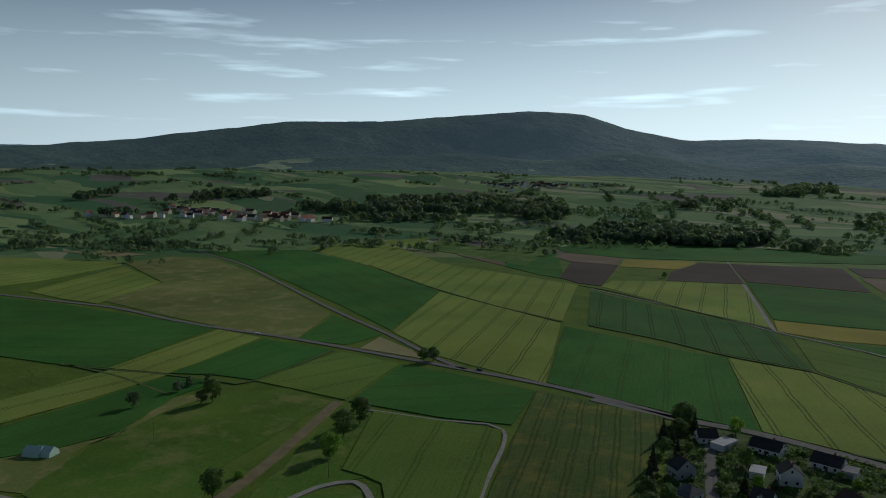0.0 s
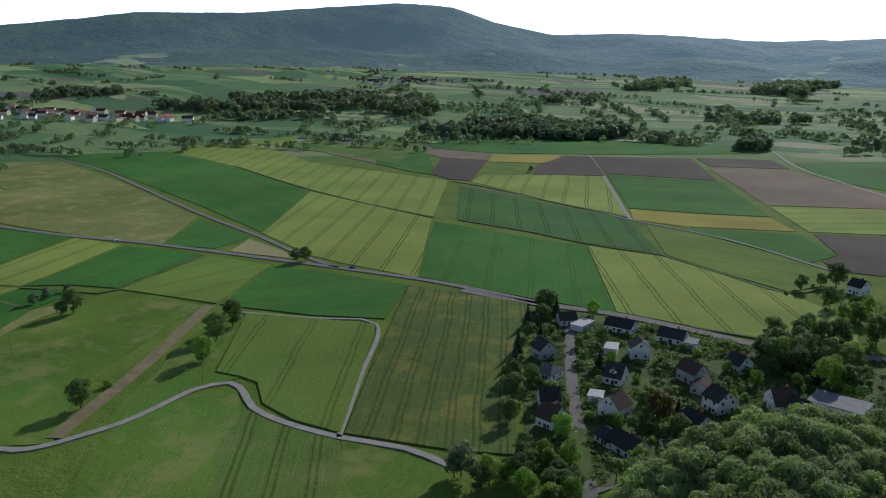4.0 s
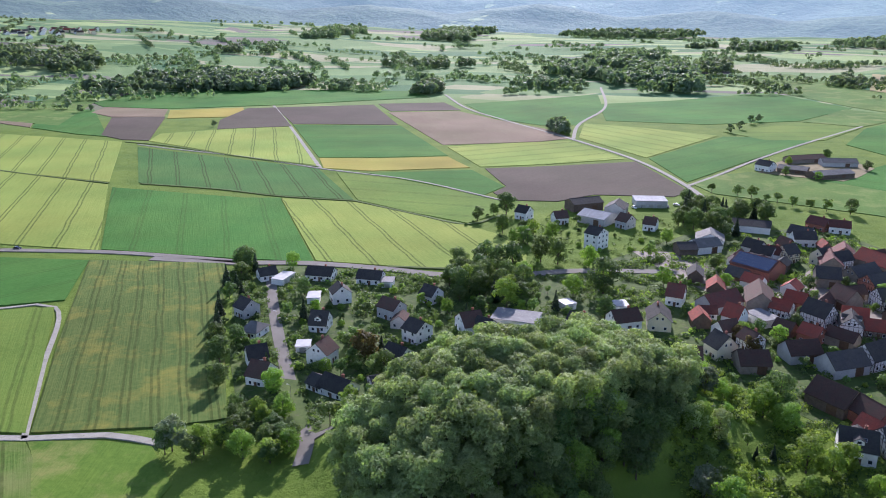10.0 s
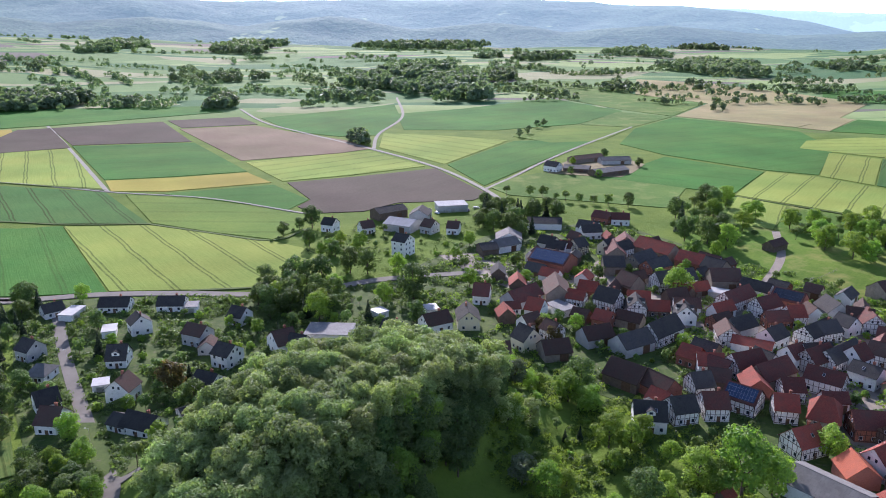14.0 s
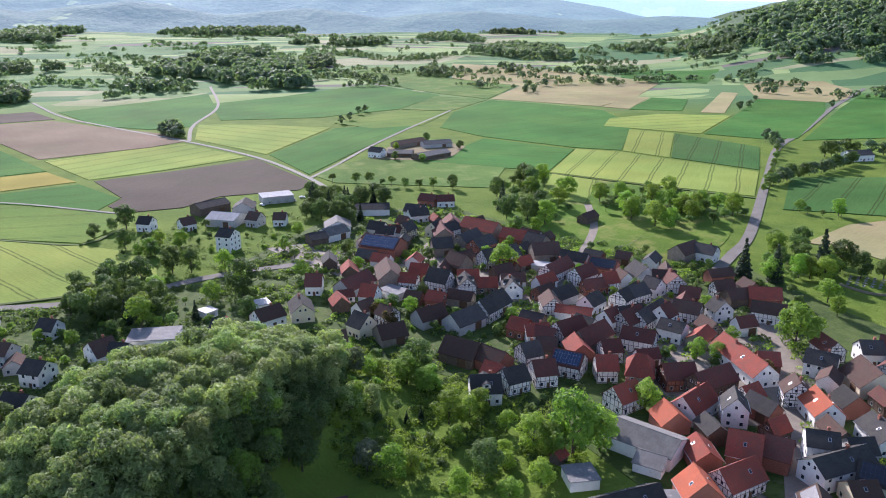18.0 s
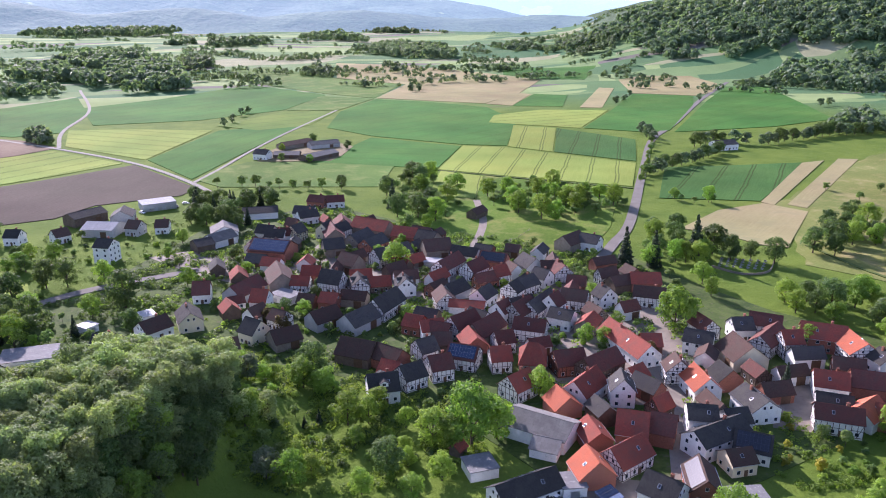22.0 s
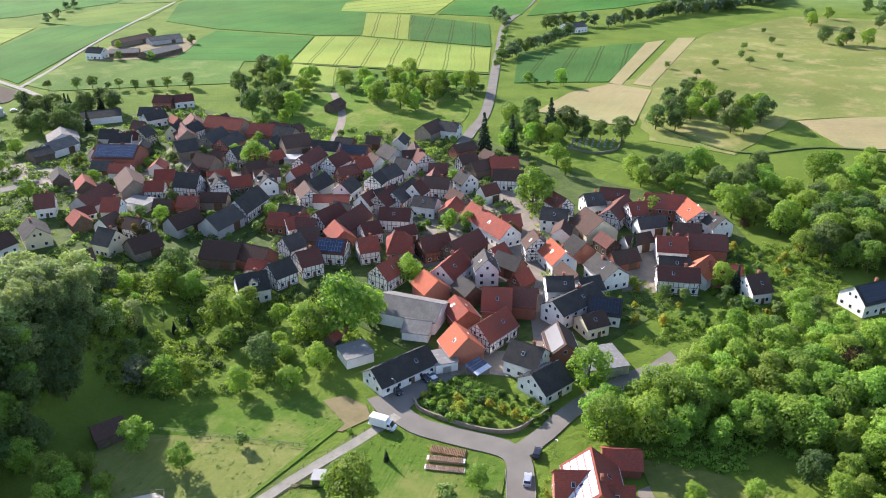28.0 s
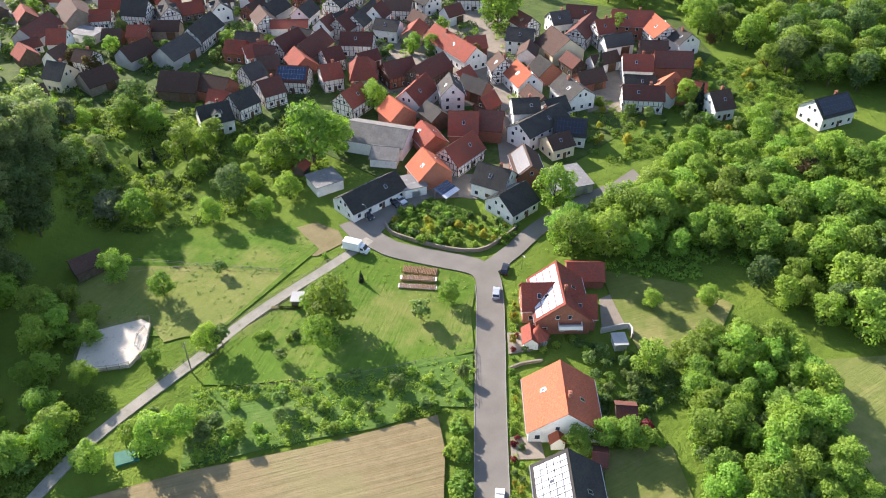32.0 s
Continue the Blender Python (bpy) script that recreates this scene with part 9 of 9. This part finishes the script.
row_of(["fruit", "bush"], 11, [(486, 556), (412, 474), (354.4, 413)], 9, (0.7, 1.1))
row_of(["dark", "far"], 12, [(610, 495), (672, 509), (778, 520)], 8, (0.8, 1.1))
row_of(["shrub", "dark"], 13, [(-67.6, 420), (-55.9, 445), (-50.1, 454)], 6, (0.4, 0.7))
row_of(["fresh", "fruit"], 14, [(0.5, 103.4), (11.3, 106.1), (18.4, 106.5)], 6, (0.4, 0.7))
row_of(["bush", "shrub"], 15, [(40.0, 116.5), (48.7, 109.3), (57.4, 104.4)], 3, (0.4, 0.7))
row_of(["fresh", "dark"], 16, [(-115.4, 172.6), (-101.6, 169.0), (-97.2, 181.6), (-82.3, 177.8), (-80.0, 188.9)], 7, (0.6, 0.8))
woodland("distant wood and hedgerow of dark green trees", 200, [(-90, 1473), (-5, 1770), (162, 1941), (188, 1478), (160.2, 1183), (81.6, 1168), (15, 1318)], 12, 16)
woodland("distant wood and hedgerow of dark green trees", 201, [(-146.8, 1093), (-70.2, 1145), (5, 1254), (-79, 1290), (-158.8, 1185)], 11, 12)
woodland("distant wood and hedgerow of dark green trees", 202, [(-731, 1022), (-723, 1224), (-479, 1269), (-394, 1159), (-544, 1090), (-653, 1021)], 13, 15)
woodland("distant wood and hedgerow of dark green trees", 203, [(-1428, 990), (-1375, 1202), (-1313, 1447), (-1059, 1529), (-856, 1275), (-1080, 1153), (-1255, 1034)], 17, 18)
woodland("distant wood and hedgerow of dark green trees", 204, [(-1853, 698), (-1891, 827), (-1829, 798), (-1804, 679)], 16, 15)
woodland("distant wood and hedgerow of dark green trees", 205, [(-1709, 793), (-1754, 993), (-1720, 1162), (-1639, 1107), (-1681, 869)], 17, 15)
woodland("distant wood and hedgerow of dark green trees", 206, [(-1578, 654), (-1591, 821), (-1541, 794), (-1514, 626)], 14, 13)
woodland("distant wood and hedgerow of dark green trees", 207, [(-1183, 974), (-1136, 1112), (-1024, 1126), (-1062, 1039)], 14, 12)
woodland("distant wood and hedgerow of dark green trees", 208, [(-799, 2067), (-885, 2580), (-847, 2874), (-671, 2333)], 16, 15)
woodland("distant wood and hedgerow of dark green trees", 209, [(-510, 2343), (-518, 3004), (-388, 2924), (-357, 2325)], 16, 16)
woodland("distant wood and hedgerow of dark green trees", 210, [(-252.3, 1095), (-258, 1239), (-226, 1193), (-214.9, 1102)], 11, 12)
woodland("distant wood and hedgerow of dark green trees", 211, [(-404, 1151), (-382, 1238), (-360, 1157)], 11, 11)
woodland("distant wood and hedgerow of dark green trees", 212, [(-789, 867), (-834, 958), (-762, 868)], 9, 10)
woodland("distant wood and hedgerow of dark green trees", 213, [(-1087, 490), (-1177, 566), (-1054, 518), (-1049, 495)], 9, 10)
woodland("distant wood and hedgerow of dark green trees", 214, [(-631, 1102), (-692, 1317), (-556, 1268), (-437, 1143), (-523, 1079)], 12, 14)
woodland("distant wood and hedgerow of dark green trees", 215, [(-260.4, 1137), (-240, 1251), (-212.0, 1122)], 10, 12)
woodland("distant wood and hedgerow of dark green trees", 216, [(-401, 1137), (-379, 1200), (-355.7, 1137)], 10, 11)
woodland("distant wood and hedgerow of dark green trees", 217, [(-536, 2469), (-479, 3010), (-336, 2874), (-378, 2358)], 22, 20)
woodland("distant wood and hedgerow of dark green trees", 218, [(-126, 2749), (78, 3047), (422, 3019), (212, 2561)], 22, 20)
woodland("distant wood and hedgerow of dark green trees", 219, [(-838, 2157), (-822, 2540), (-654, 2209)], 20, 18)
woodland("distant wood and hedgerow of dark green trees", 220, [(650, 1858), (840, 2033), (873, 1741), (780, 1551), (692, 1694)], 14, 15)
woodland("distant wood and hedgerow of dark green trees", 221, [(249, 2230), (541, 2391), (531, 2141), (325, 2097)], 16, 15)
woodland("distant wood and hedgerow of dark green trees", 222, [(-504, 1732), (-372, 1698), (-211, 1586), (-331, 1506), (-443, 1556)], 16, 13)
woodland("distant wood and hedgerow of dark green trees", 223, [(-858, 1695), (-836, 1810), (-767, 1655)], 14, 13)
woodland("distant wood and hedgerow of dark green trees", 224, [(-755, 1709), (-769, 1868), (-694, 1665)], 14, 13)
woodland("distant wood and hedgerow of dark green trees", 225, [(203, 1601), (304, 1871), (263, 1574), (215, 1476)], 12, 13)
woodland("distant wood and hedgerow of dark green trees", 226, [(367, 1316), (455, 1532), (445, 1384), (416, 1314)], 10, 12)
woodland("distant wood and hedgerow of dark green trees", 227, [(-45.8, 782), (-30.1, 829), (-14.1, 789), (-22.1, 760)], 7, 9)
woodland("distant wood and hedgerow of dark green trees", 228, [(1003, 885), (1150, 979), (1253, 933), (1317, 827), (1111, 687), (1023, 752)], 14, 15)
woodland("distant wood and hedgerow of dark green trees", 229, [(983, 1794), (1208, 1877), (1197, 1539), (1149, 1378), (1030, 1599)], 16, 15)
woodland("distant wood and hedgerow of dark green trees", 230, [(1248, 1477), (1734, 1788), (1381, 1124), (1475, 960), (1384, 894), (1331, 1209)], 22, 20)
woodland("distant wood and hedgerow of dark green trees", 231, [(955, 1459), (1112, 1428), (1035, 1328)], 14, 12)
woodland("distant wood and hedgerow of dark green trees", 232, [(1003, 2670), (1192, 2805), (1152, 2512)], 18, 16)
woodland("distant wood and hedgerow of dark green trees", 233, [(662, 2413), (891, 2718), (822, 2191)], 18, 16)
woodland("wooded hillside of mixed green trees", 240, [(1020, 1130), (1150, 1560), (1480, 1750), (1900, 1380), (1700, 1000), (1400, 900), (1190, 1010)], 15, 17)
woodland("distant wood and hedgerow of dark green trees", 234, [(618, 516), (735, 553), (865, 548), (869, 485), (739, 484), (640, 492)], 12, 13)
